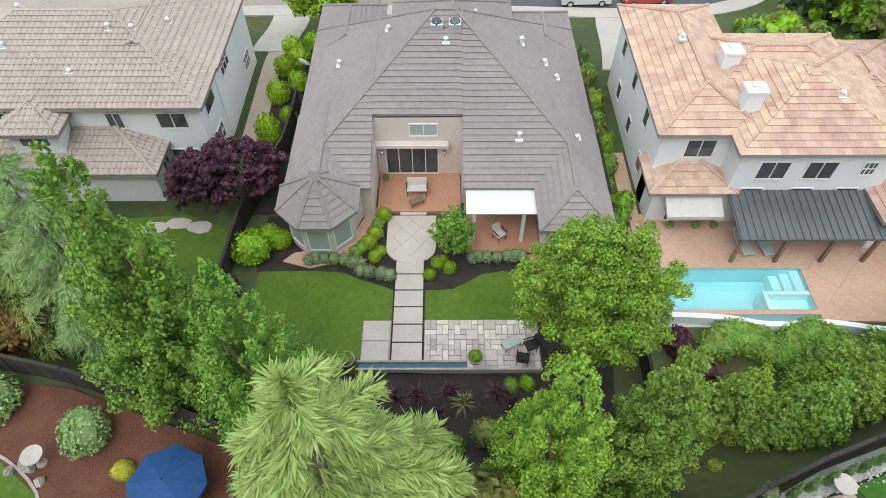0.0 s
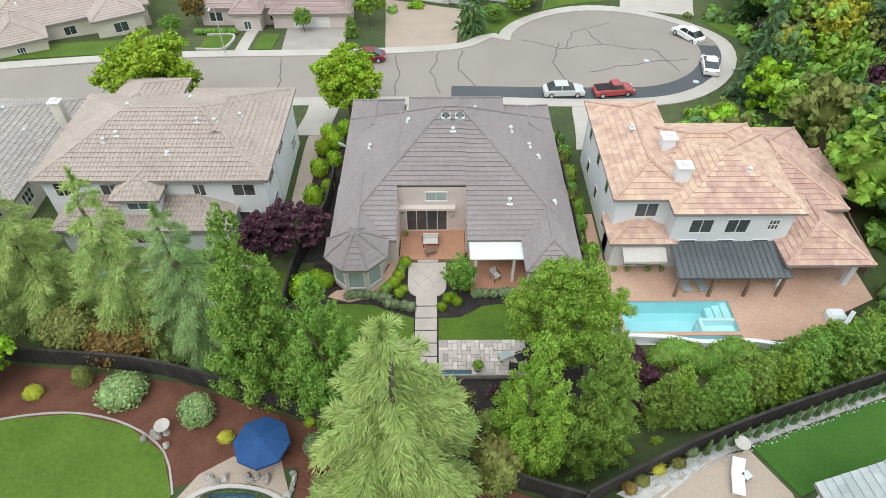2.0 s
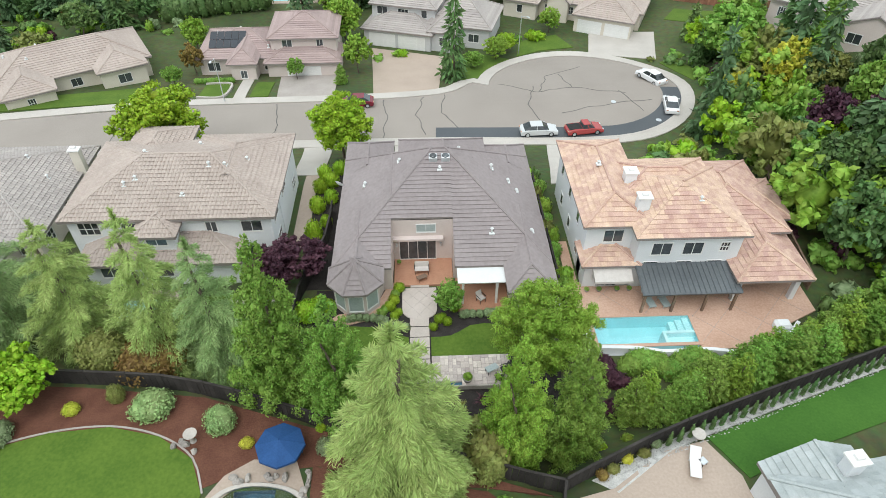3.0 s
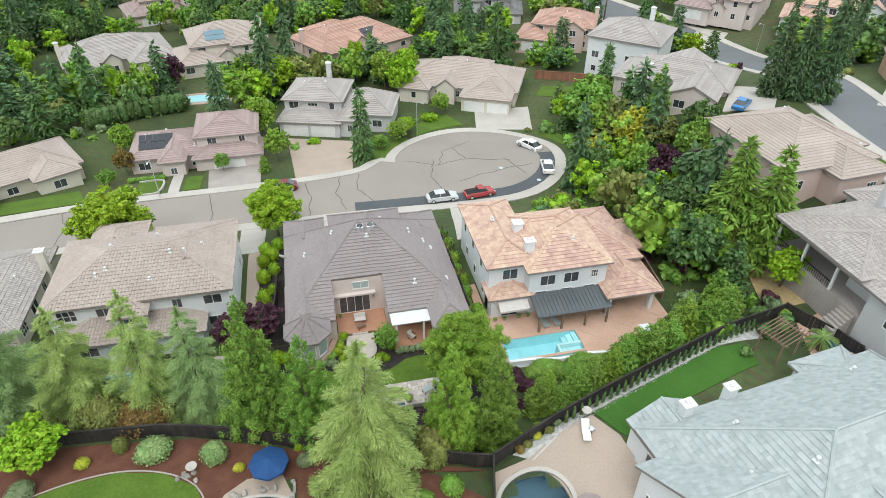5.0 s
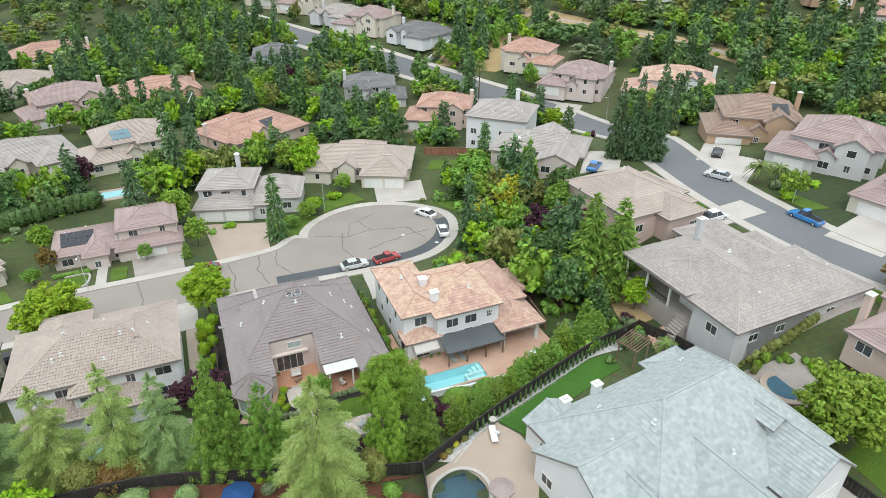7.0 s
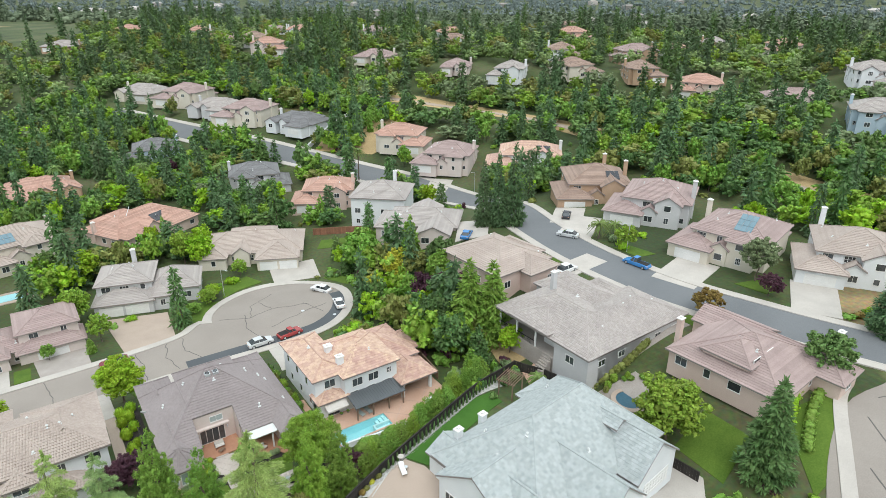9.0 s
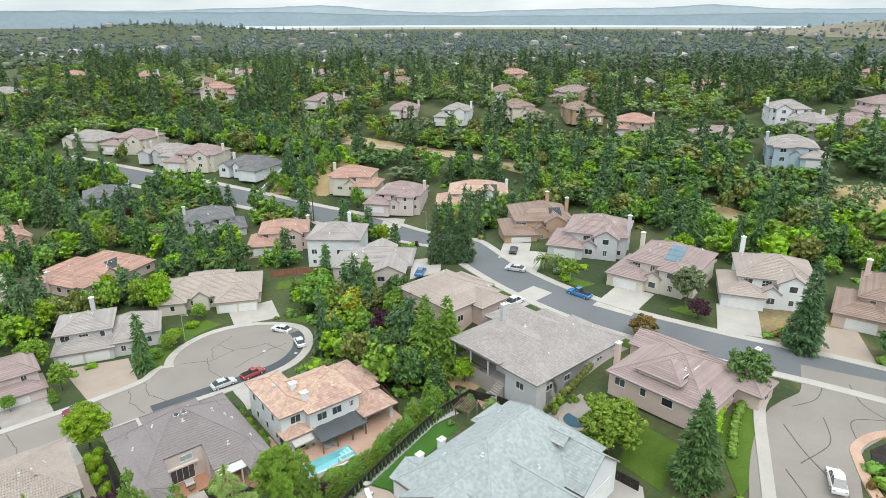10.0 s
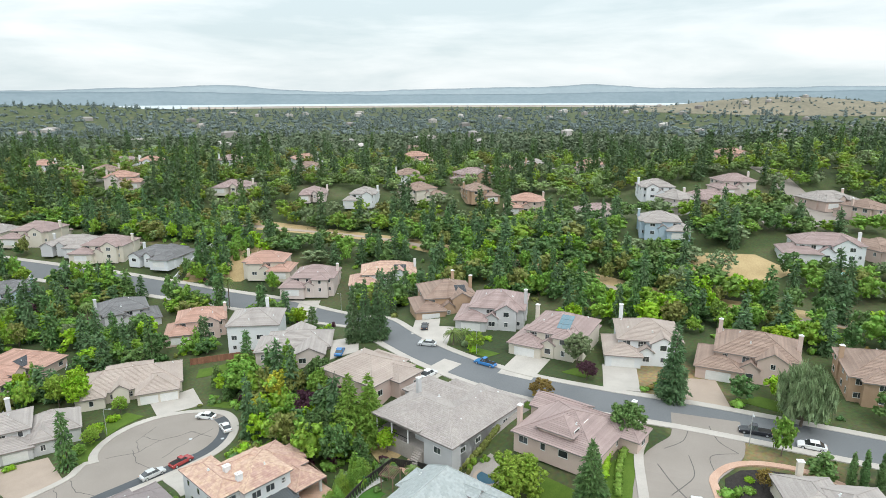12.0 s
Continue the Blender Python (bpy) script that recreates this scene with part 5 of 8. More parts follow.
# ---- the ridge beyond the greenbelt ----
def ridge_house(x, y, w, rot, eave, wall, roof, seed, label):
    villa(x, y, rot, w * 1.15, 12, 2 if eave > 4.5 else 1, wall, roof, label, seed, seed % 3 == 0, vents=0, group="houses on the ridge")


ridge_house(196.4, 36, 15, -60, 7.0, STUCCO_BLUE, ROOF_GREY, 60, "pale blue house with a grey roof and bow windows")
ridge_house(212, -12, 22, -62, 7.0, STUCCO_WHITE, ROOF_ROSE, 61, "large white house with a columned porch")
WALLS = (STUCCO_BLUSH, STUCCO_CREAM, STUCCO_PINK, STUCCO_WHITE, STUCCO_TAN)
ROOFS = (ROOF_PINK, ROOF_ROSE, ROOF_BROWN, ROOF_GREY, ROOF_BEIGE)
RIDGE = [(215, 112, 16, 0), (214, 72, 16, 1), (211, 136, 13, 2), (235, 163, 18, 1), (250, 40, 18, 1), (245, 60, 15, 3), (267, 37, 16, 1), (279, 1, 17, 3), (262, -17, 12, 2), (232, 47, 13, 3), (277, 173, 15, 0), (299, 161, 13, 3), (319, 138, 14, 0), (226, -27, 12, 2)]
RIDGE_FAR = [(194, 159, 15, 2), (172, 178, 13, 3), (161, 202, 11, 1), (107, 297, 16, 0), (94, 393, 14, 0), (96, 359, 18, 2), (286, 252, 18, 0), (195, 257, 18, 2), (148, 400, 16, 1), (152, 363, 16, 0), (109, 332, 14, 2), (141, 242, 15, 1), (214, 187, 13, 2), (330, 60, 15, 0), (240, 320, 16, 0), (330, 300, 16, 2), (60, 430, 16, 0), (20, 400, 15, 3), (190, 330, 16, 1)]
for i, (x, y, w, k) in enumerate(RIDGE + RIDGE_FAR):
    ridge_house(x, y, w, -52 + 9 * (i % 5), (5.4, 4.2, 6.2)[i % 3], WALLS[(k + i) % 5], ROOFS[k], 70 + i, "two-storey house among trees on the far ridge")


# ---- the rear garden of the middle house ----
def piece(name, first, m, parent):
    ob = new(name, first.data)
    ob.parent = parent
    ob.matrix_local = m
    return ob


drape("lawn", [(-10.6, 15.6), (-4.25, 15.6), (-4.25, 18.0), (-2.75, 18.0), (-2.75, 20.0), (-3.6, 20.35), (-4.6, 20.7), (-5.6, 21.2), (-7.2, 21.35), (-10.4, 21.3)], 0.05, LAWN, "mown green lawn beside the garden path", category="lawn")
drape("lawn", [(-1.0, 18.0), (5.0, 18.0), (6.0, 20.9), (3.4, 21.3), (2.2, 21.1), (1.3, 20.5), (0.6, 20.1), (-0.2, 20.0), (-1.0, 20.0)], 0.05, LAWN, "mown green lawn beside the stone terrace", category="lawn")
drape("planting_bed", [(-10.6, 21.3), (-2.6, 19.9), (-1.0, 19.9), (6.2, 20.9), (6.2, 25.3), (-10.6, 25.5)], 0.03, MULCH, "dark bark mulch of the planting beds", category="planting bed")
drape("planting_bed", [(-8, 10.2), (8, 10.2), (9, 18), (5, 18), (5, 14.9), (-4.6, 14.9), (-8, 15.5)], 0.03, MULCH, "dark bark mulch on the bank below the terrace", category="planting bed")
terrace = drape("terrace", [(-4.0, 25.7), (1.1, 25.7), (1.1, 29), (-4.0, 29)], 0.16, TERRACOTTA, "terracotta-coloured upper terrace", level=2.35, category="terrace")
drape("terrace", [(1.3, 22.6), (5.6, 22.6), (5.6, 26.5), (1.3, 26.5)], 0.10, TERRACOTTA, "terracotta-coloured side terrace", level=2.35, category="terrace")
drape("path", [(4.6, 22.4), (5.7, 21.0), (6.5, 21.4), (5.6, 22.5)], 0.08, TERRACOTTA, "terracotta-coloured side path", level=2.35, category="path")
drape("path", [(-9.2, 22.0), (-7.6, 21.5), (-5.0, 22.2), (-3.4, 25.4), (-4.3, 26.4), (-5.6, 23.2), (-8.6, 22.6)], 0.07, TERRACOTTA_PALE, "stone-edged path round the bay", level=2.35, category="path")


def garden_path():
    base = tagged(new("garden_path"), "pale concrete slab path with dark joints", "path", kind="structure")
    base.location = (0, 0, 2.36)
    part("joint_bed", box(-2.75, 14.9, -0.1, -1.0, 22.6, 0.05), MULCH, base)
    slab = part("slab", box(-0.78, 0.04, 0, 0.78, 1.06, 0.09, 0.01), PATH, base)
    slab.matrix_local = pose(-1.88, 15.55, 0)
    for k in range(1, 6):
        piece("slab", slab, pose(-1.88, 15.55 + 1.1 * k, 0), base)
    # round-ended forecourt scored in diamonds
    ring = [(-3.3, 25.4), (-3.3, 22.9)] + [(-1.85 + 1.45 * math.cos(radians(a)), 22.9 + 1.1 * math.sin(radians(a))) for a in range(190, 352, 18)] + [(-0.4, 22.9), (-0.4, 25.4)]
    bm = bmesh.new()
    f = bm.faces.new([bm.verts.new((x, y, 0)) for x, y in ring])
    up = bmesh.ops.extrude_face_region(bm, geom=[f])
    for v in (g for g in up["geom"] if isinstance(g, bmesh.types.BMVert)):
        v.co.z = 0.1
    bmesh.ops.recalc_face_normals(bm, faces=bm.faces[:])
    part("forecourt", bm, PATH, base)
    for a, b in (((-3.2, 25.3), (-0.7, 22.5)), ((-3.3, 24.2), (-1.6, 22.0)), ((-2.2, 25.4), (-0.4, 23.5)), ((-0.5, 25.3), (-3.0, 22.5)), ((-0.4, 24.2), (-2.1, 22.0)), ((-1.5, 25.4), (-3.3, 23.5))):
        bm = rod((a[0], a[1], 0.1), (b[0], b[1], 0.1), 0.012, sides=4)
        part("score_line", bm, CONCRETE_OLD, base)
    part("step", box(-2.6, 25.45, 0, -1.0, 25.68, 0.14, 0.01), PATH, base)


garden_path()


def stone_terrace():
    base = tagged(new("stone_terrace"), "terrace of mixed tumbled stone slabs", "terrace", kind="structure")
    base.location = (0, 0, 2.36)
    part("bed", box(-4.25, 14.9, -0.6, 5.0, 18.0, 0.03), CONCRETE_OLD, base)
    kinds = [part("paving_slab", box(0.012, 0.012, 0, w - 0.012, d - 0.012, 0.07, 0.008), PAVING, base) for w, d in ((0.31, 0.31), (0.62, 0.31), (0.31, 0.62), (0.62, 0.62))]
    free = {(i, j) for i in range(19) for j in range(10)}
    rng, used = random.Random(5), set()
    for j in range(10):
        for i in range(19):
            if (i, j) not in free:
                continue
            options = [k for k, (w, d) in enumerate(((1, 1), (2, 1), (1, 2), (2, 2))) if all((i + a, j + b) in free for a in range(w) for b in range(d))]
            k = rng.choice(options)
            w, d = ((1, 1), (2, 1), (1, 2), (2, 2))[k]
            free -= {(i + a, j + b) for a in range(w) for b in range(d)}
            m = pose(-0.98 + 0.312 * i, 14.95 + 0.305 * j, 0.03 + rng.uniform(0, 0.008))
            if k in used:
                piece("paving_slab", kinds[k], m, base)
            else:
                kinds[k].matrix_local = m
                used.add(k)
    for j in range(2):
        part("paving_slab", box(-4.2, 15.5 + 1.25 * j, 0.03, -2.85, 16.7 + 1.25 * j, 0.09, 0.01), PATH, base)
    # water trough along the front
    part("trough_wall", box(-4.4, 14.9, -0.4, 5.0, 15.02, 0.4, 0.02), STONE, base)
    part("trough_wall", box(-4.4, 15.38, -0.4, 1.2, 15.5, 0.3, 0.02), STONE, base)
    part("trough_water", box(-4.3, 15.02, 0.0, 1.2, 15.38, 0.2), POOL_DARK, base)


stone_terrace()


def planter_pot(x, y, z, r, material, label, leaf):
    pot = empty("plant_pot", pose(x, y, z), label, "plant pot")
    part("bowl", lathe([(r * 0.5, 0), (r * 0.62, 0.05), (r * 0.95, r), (r, r * 1.15), (r * 0.86, r * 1.15), (r * 0.8, r)], 16), material, pot)
    me = crown_mesh("plant", np.random.default_rng(3), [((0, 0, r * 1.3), (r * 0.75, r * 0.75, r * 0.5))], 300, 0.12, leaf)
    p = new("plant", me)
    p.parent = pot


planter_pot(1.6, 15.4, 2.7, 0.42, STONE, "round stone bowl planter on the terrace wall", L_BRIGHT)
planter_pot(-4.9, 15.4, 2.45, 0.46, STONE, "round stone bowl planter beside the terrace", L_MID)
planter_pot(-3.6, 28.4, 2.5, 0.22, TERRACOTTA, "small terracotta flower pot", L_MID)
planter_pot(-9.7, 7.4, 6.2, 0.35, STONE, "stone pot with a leafy plant", L_MID)


def garden_chair(x, y, z, rot, label, seat_mat=CUSHION, frame_mat=BLACK, wide=0.6):
    c = empty("garden_chair", pose(x, y, z, 0, 0, rot), label, "chair")
    part("seat", box(-wide / 2, -0.28, 0.4, wide / 2, 0.28, 0.52, 0.04), seat_mat, c)
    b = part("backrest", box(-wide / 2, -0.05, 0, wide / 2, 0.06, 0.55, 0.04), seat_mat, c)
    b.matrix_local = pose(0, 0.27, 0.45, -14)
    for sx in (-1, 1):
        for sy in (-1, 1):
            part("leg", rod((sx * wide * 0.46, sy * 0.26, 0), (sx * wide * 0.46, sy * 0.26, 0.42), 0.02, sides=6), frame_mat, c)
        part("armrest", box(sx * wide * 0.5 - 0.03, -0.28, 0.66, sx * wide * 0.5 + 0.03, 0.3, 0.7, 0.01), frame_mat, c)


garden_chair(-1.6, 27.2, 2.52, 0, "wicker two-seat sofa with pale cushions on the terrace", wide=1.25)
garden_chair(3.3, 23.6, 2.46, 35, "dark lounge chair with a pale cushion")
garden_chair(4.45, 16.2, 2.45, -70, "black metal garden chair on the stone terrace", BLACK)
garden_chair(4.0, 15.5, 2.45, 170, "black metal garden chair by the terrace wall", BLACK)


def low_table(x, y, z, w, d, h, top_mat, label):
    t = empty("garden_table", pose(x, y, z, 0, 0, 28), label, "table")
    part("tabletop", box(-w / 2, -d / 2, h - 0.04, w / 2, d / 2, h, 0.03), top_mat, t)
    for sx in (-1, 1):
        for sy in (-1, 1):
            part("leg", rod((sx * w * 0.42, sy * d * 0.4, 0), (sx * w * 0.42, sy * d * 0.4, h - 0.04), 0.02, sides=6), BLACK, t)


low_table(3.5, 16.4, 2.45, 1.0, 0.55, 0.45, CURTAIN, "glass-topped low table on the stone terrace")
low_table(-1.6, 26.3, 2.52, 0.9, 0.5, 0.4, WOOD, "dark wooden coffee table before the sofa")

# ---- shrubs of the rear garden ----
def bush(x, y, r, h, material, label, kind="ball", seed=0, count=900, leaf=0.11, z=None, group=""):
    return plant(kind, x, y, h, r, material, label, "shrub", seed, group, count, leaf, z=z, name="shrub")


for x, y, r in ((-3.55, 25.3, 0.5), (-4.0, 23.9, 0.5), (-4.3, 23.2, 0.5), (-3.6, 22.6, 0.35), (-0.75, 20.9, 0.38), (-0.3, 21.7, 0.42), (0.35, 21.4, 0.42), (0.0, 21.9, 0.38), (1.05, 22.9, 0.45), (-3.9, 22.2, 0.4)):
    bush(x, y, r, r * 1.7, L_LIME, "clipped lime-green ball shrub in dark mulch", seed=20, group="clipped ball shrubs")
for x, y in ((-3.9, 24.6), (-4.7, 22.9), (-5.1, 22.6)):
    bush(x, y, 0.55, 0.6, L_MID, "loose green strappy shrub", "bush", 21)


def hedge(points, width, height, material, label, leaf=0.1, density=420, z=None, lumps=0.45):
    """A clipped hedge along a line."""
    line = along(points, lumps)
    rng, rnd = np.random.default_rng(len(line)), random.Random(7)
    lobes = []
    for p in line:
        base = ground_z(p.x, p.y) if z is None else z
        lobes.append(((p.x + rnd.uniform(-0.05, 0.05), p.y + rnd.uniform(-0.05, 0.05), base + height * 0.5), (width / 2, width / 2, height * (0.52 + rnd.uniform(-0.04, 0.05)))))
    me = crown_mesh("hedge", rng, lobes, int(density * len(line) * lumps), leaf, material, core=0.92)
    return tagged(new("hedge", me), label, "hedge")


hedge([(-7.6, 22.0), (-6.2, 22.1), (-4.7, 21.7)], 0.8, 0.6, L_SAGE, "low clipped grey-green hedge along the bed")
hedge([(-4.6, 21.2), (-3.0, 20.9)], 0.85, 0.65, L_SAGE, "low clipped grey-green hedge beside the path")
hedge([(1.7, 22.1), (4.5, 22.2)], 0.75, 0.7, L_SAGE, "low clipped grey-green hedge before the side terrace")
for x, y, r, h in ((-11.0, 22.6, 1.15, 1.5), (-9.5, 23.4, 0.7, 0.9), (-10.2, 23.6, 0.8, 1.0)):
    bush(x, y, r, h, L_LIME, "broad clipped lime-green shrub by the fence", seed=22, count=1500)
plant("round", 0.6, 22.6, 3.4, 1.35, L_MID, "small multi-stemmed tree in the bed", "tree", 23, "", 2500, 0.3)


def spiky(x, y, r, material, label, blades=40):
    """A clump of strap leaves that arch outwards."""
    rnd = random.Random(int(x * 37 + y * 11))
    verts, faces = [], []
    for _ in range(blades):
        a, e, n = rnd.uniform(0, 6.283), rnd.uniform(0.5, 1.4), rnd.uniform(0.6, 1.1) * r
        d, sd = Vector((math.cos(a), math.sin(a), 0)), Vector((-math.sin(a), math.cos(a), 0)) * 0.035
        mid, tip = d * n * math.cos(e) * 0.6 + Vector((0, 0, n * math.sin(e) * 0.8)), d * n * math.cos(e) * 1.15 + Vector((0, 0, n * math.sin(e) * 0.75))
        b = len(verts)
        verts += [-sd, sd, mid + sd, mid - sd, tip]
        faces += [(b, b + 1, b + 2, b + 3), (b + 3, b + 2, b + 4)]
    ob = link_mesh("shrub", [tuple(v) for v in verts], faces, material)
    ob.location = (x, y, ground_z(x, y))
    tagged(ob, label, "shrub")


for x, y in ((-1.2, 13.6), (1.0, 13.2), (2.6, 13.7), (-0.2, 12.6), (0.4, 13.8), (3.3, 13.0), (-2.3, 13.4)):
    spiky(x, y, 0.95, L_PURPLE if x != 1.0 else L_OLIVE, "spiky dark red strap-leaved plant on the bank")
for x, y, r, h, m in ((2.1, 11.6, 1.0, 1.1, L_OLIVE), (0.2, 11.0, 0.9, 0.9, L_MID), (3.4, 11.0, 0.9, 1.0, L_PURPLE), (-1.3, 10.9, 0.8, 0.8, L_DEEP), (4.6, 12.9, 0.8, 0.9, L_MID), (3.4, 14.2, 0.5, 0.5, L_MID), (4.2, 14.3, 0.5, 0.5, L_LIME), (2.2, 6.2, 1.2, 2.2, L_OLIVE), (0.4, 8.6, 0.9, 1.2, L_OLIVE), (2.8, 3.6, 1.1, 1.0, L_MID), (0.6, 3.0, 1.0, 0.9, L_MID)):
    bush(x, y, r, h, m, "loose shrub on the planted bank", "bush", 24, 2000, 0.09)
bush(2.2, 7.0, 1.5, 3.2, L_OLIVE, "olive-brown shrub by the fence corner", "bush", 25, 2200, 0.16)

# ---- side yards ----
drape("lawn", [(-20.5, 19.5), (-12.4, 19.5), (-12.3, 24.2), (-15.5, 25.6), (-20.5, 25.2)], 0.05, LAWN, "green lawn behind the off-white house", category="lawn")
for k, (x, y) in enumerate(((-14.6, 24.6), (-15.9, 24.9), (-17.2, 24.6))):
    v, f = blob(random.Random(k), (0, 0, 0), (0.75, 0.5, 0.05), 5, 9, 0.15)
    ob = link_mesh("stepping_stone", v, f, PATH)
    ob.location = (x, y, 2.38)
    tagged(ob, "pale flat stepping stone in the lawn", "stepping stone", "stepping stones")
drape("path", [(-13.6, 31), (-12.2, 31), (-12.2, 45), (-13.6, 45)], 0.06, CONCRETE_TAN, "tan concrete path between the houses", category="path")
drape("planting_bed", [(-12.1, 25.6), (-9.1, 25.6), (-9.1, 46), (-12.1, 46)], 0.03, MULCH, "dark mulch along the side fence", category="planting bed")
for x, y, r, h in ((-11.4, 31.8, 0.85, 2.6), (-10.6, 34.2, 0.6, 1.3), (-11.6, 36.4, 0.8, 1.8), (-10.4, 37.8, 0.7, 1.6), (-11.7, 39.6, 0.75, 1.6), (-10.6, 40.6, 0.8, 1.7), (-11.5, 42.4, 0.8, 1.6), (-10.0, 43.4, 0.8, 1.6)):
    bush(x, y, r, h, L_LIME, "clipped ball shrub in the side yard", seed=26, group="side yard shrubs")
for k in range(14):
    bush(10.2 + 0.35 * math.sin(k * 1.7), 24.2 + 1.25 * k, 0.75 + 0.2 * math.sin(k * 2.3), 1.6 + 0.7 * math.sin(k * 1.3 + 1), (L_MID, L_BRIGHT, L_OLIVE, L_MID)[k % 4], "shrub in the strip between two houses", "bush", 27, 1000, 0.15)
drape("path", [(11.0, 22), (11.9, 22), (11.9, 31), (11.0, 31)], 0.06, TERRACOTTA_PALE, "terracotta side path of the white house", category="path")

# ---- pool yard ----
drape("pool_deck", [(11.2, 21.45), (20.25, 21.45), (20.25, 17.9), (24.5, 17.8), (27.8, 20.0), (31.0, 21.5), (31.0, 25.5), (11.2, 25.5)], 0.12, TERRACOTTA_PALE, "salmon-coloured concrete pool deck", level=2.35, category="pool deck")


def score(a, b, z):
    return part("expansion_joint", rod((*a, z), (*b, z), 0.014, sides=4), CONCRETE_OLD)


joints = tagged(new("deck_joints"), "scored lines in the pool deck", "joints", kind="structure")
for a, b in (((15, 25.4), (11.4, 21.6)), ((16, 21.5), (12.5, 25.4)), ((19.5, 21.5), (16, 25)), ((20.3, 25.4), (16.5, 21.5)), ((20.3, 21), (24.4, 25.2)), ((20.3, 18.4), (27.2, 25.4)), ((24, 18), (20.3, 21.6)), ((27, 19.6), (21.8, 24.8)), ((30, 21.4), (26, 25.4)), ((23.8, 18.1), (30.5, 25))):
    score(a, b, 2.475).parent = joints


def lane_pool():
    p = empty("swimming_pool", pose(0, 0, 2.45), "rectangular turquoise swimming pool with pale steps", "swimming pool")
    x0, x1, y0, y1 = 12.2, 20.2, 18.6, 21.4
    part("basin_floor", box(x0, y0, -1.5, x1, y1, -1.4), POOL_TILE, p)
    for b in ((x0 - 0.15, y0 - 0.15, -1.5, x0, y1 + 0.15, -0.05), (x1, y0 - 0.15, -1.5, x1 + 0.15, y1 + 0.15, -0.05), (x0, y0 - 0.15, -1.5, x1, y0, -0.05), (x0, y1, -1.5, x1, y1 + 0.15, -0.05)):
        part("basin_wall", box(*b), POOL_TILE, p)
    for b in ((x0 - 0.3, y0 - 0.32, -0.05, x1 + 0.3, y0, 0.04), (x0 - 0.3, y1, -0.05, x1 + 0.3, y1 + 0.3, 0.04), (x0 - 0.3, y0, -0.05, x0, y1, 0.04), (x1, y0, -0.05, x1 + 0.3, y1, 0.04)):
        part("coping", box(*b, 0.015), TERRACOTTA_PALE, p)
    for k in range(3):
        part("step", box(x1 - 0.5 - 0.5 * k, 19.9, -1.4, x1 - 0.5 * k, y1, -0.3 - 0.25 * k), POOL_PALE, p)
    part("spa_wall", box(17.6, 19.6, -1.4, x1, 19.85, -0.02, 0.02), POOL_PALE, p)
    part("spa_wall", box(17.6, y0, -1.4, 17.85, 19.6, -0.02, 0.02), POOL_PALE, p)
    part("spa_bench", box(17.85, y0, -1.4, x1, 19.6, -0.6), POOL_PALE, p)
    w = part("water", box(x0, y0, -0.16, x1, y1, -0.14), WATER, p)
    w.visible_shadow = False


lane_pool()
ribbon("pool_wall", [(12, 18.1), (15, 17.9), (17, 17.5), (20.2, 17.6), (23.5, 17.2), (26.5, 18.2), (28.5, 20)], 0, -0.3, 0.75, 1.6, STUCCO_WHITE, "low curved white garden wall behind the pool", category="wall", step=0.6)
part("spa_rock", box(26.6, 19.2, 2.3, 27.9, 20.2, 3.2, 0.2), STUCCO_WHITE)
tagged(bpy.data.objects["spa_rock"], "pale sculpted water feature by the pool", "water feature")


def sun_lounger(x, y, z, rot, material, label):
    l = empty("sun_lounger", pose(x, y, z, 0, 0, rot), label, "sun lounger")
    part("mattress", box(-0.33, -0.95, 0.3, 0.33, 0.35, 0.4, 0.03), material, l)
    b = part("backrest", box(-0.33, 0, -0.05, 0.33, 0.7, 0.05, 0.03), material, l)
    b.matrix_local = pose(0, 0.33, 0.36, 32)
    for sx in (-0.28, 0.28):
        for sy in (-0.8, 0.3):
            part("leg", rod((sx, sy, 0), (sx, sy, 0.3), 0.025, sides=6), METAL, l)


sun_lounger(17.3, 23.0, 2.47, 10, CURTAIN, "pale blue sun lounger under the lean-to")
sun_lounger(18.5, 23.0, 2.47, 10, CURTAIN, "pale blue sun lounger under the lean-to")
sun_lounger(14.5, 6.1, 6.28, -15, TRIM, "white sun lounger on the upper patio")
low_table(15.0, 6.2, 6.28, 0.45, 0.45, 0.4, METAL, "small round side table by the lounger")
for k in range(4):
    planter_pot(12.4 + 1.05 * k + (0.5 if k > 1 else 0), 24.4, 2.47, 0.24, STONE, "stone pot by the garden door", L_MID)

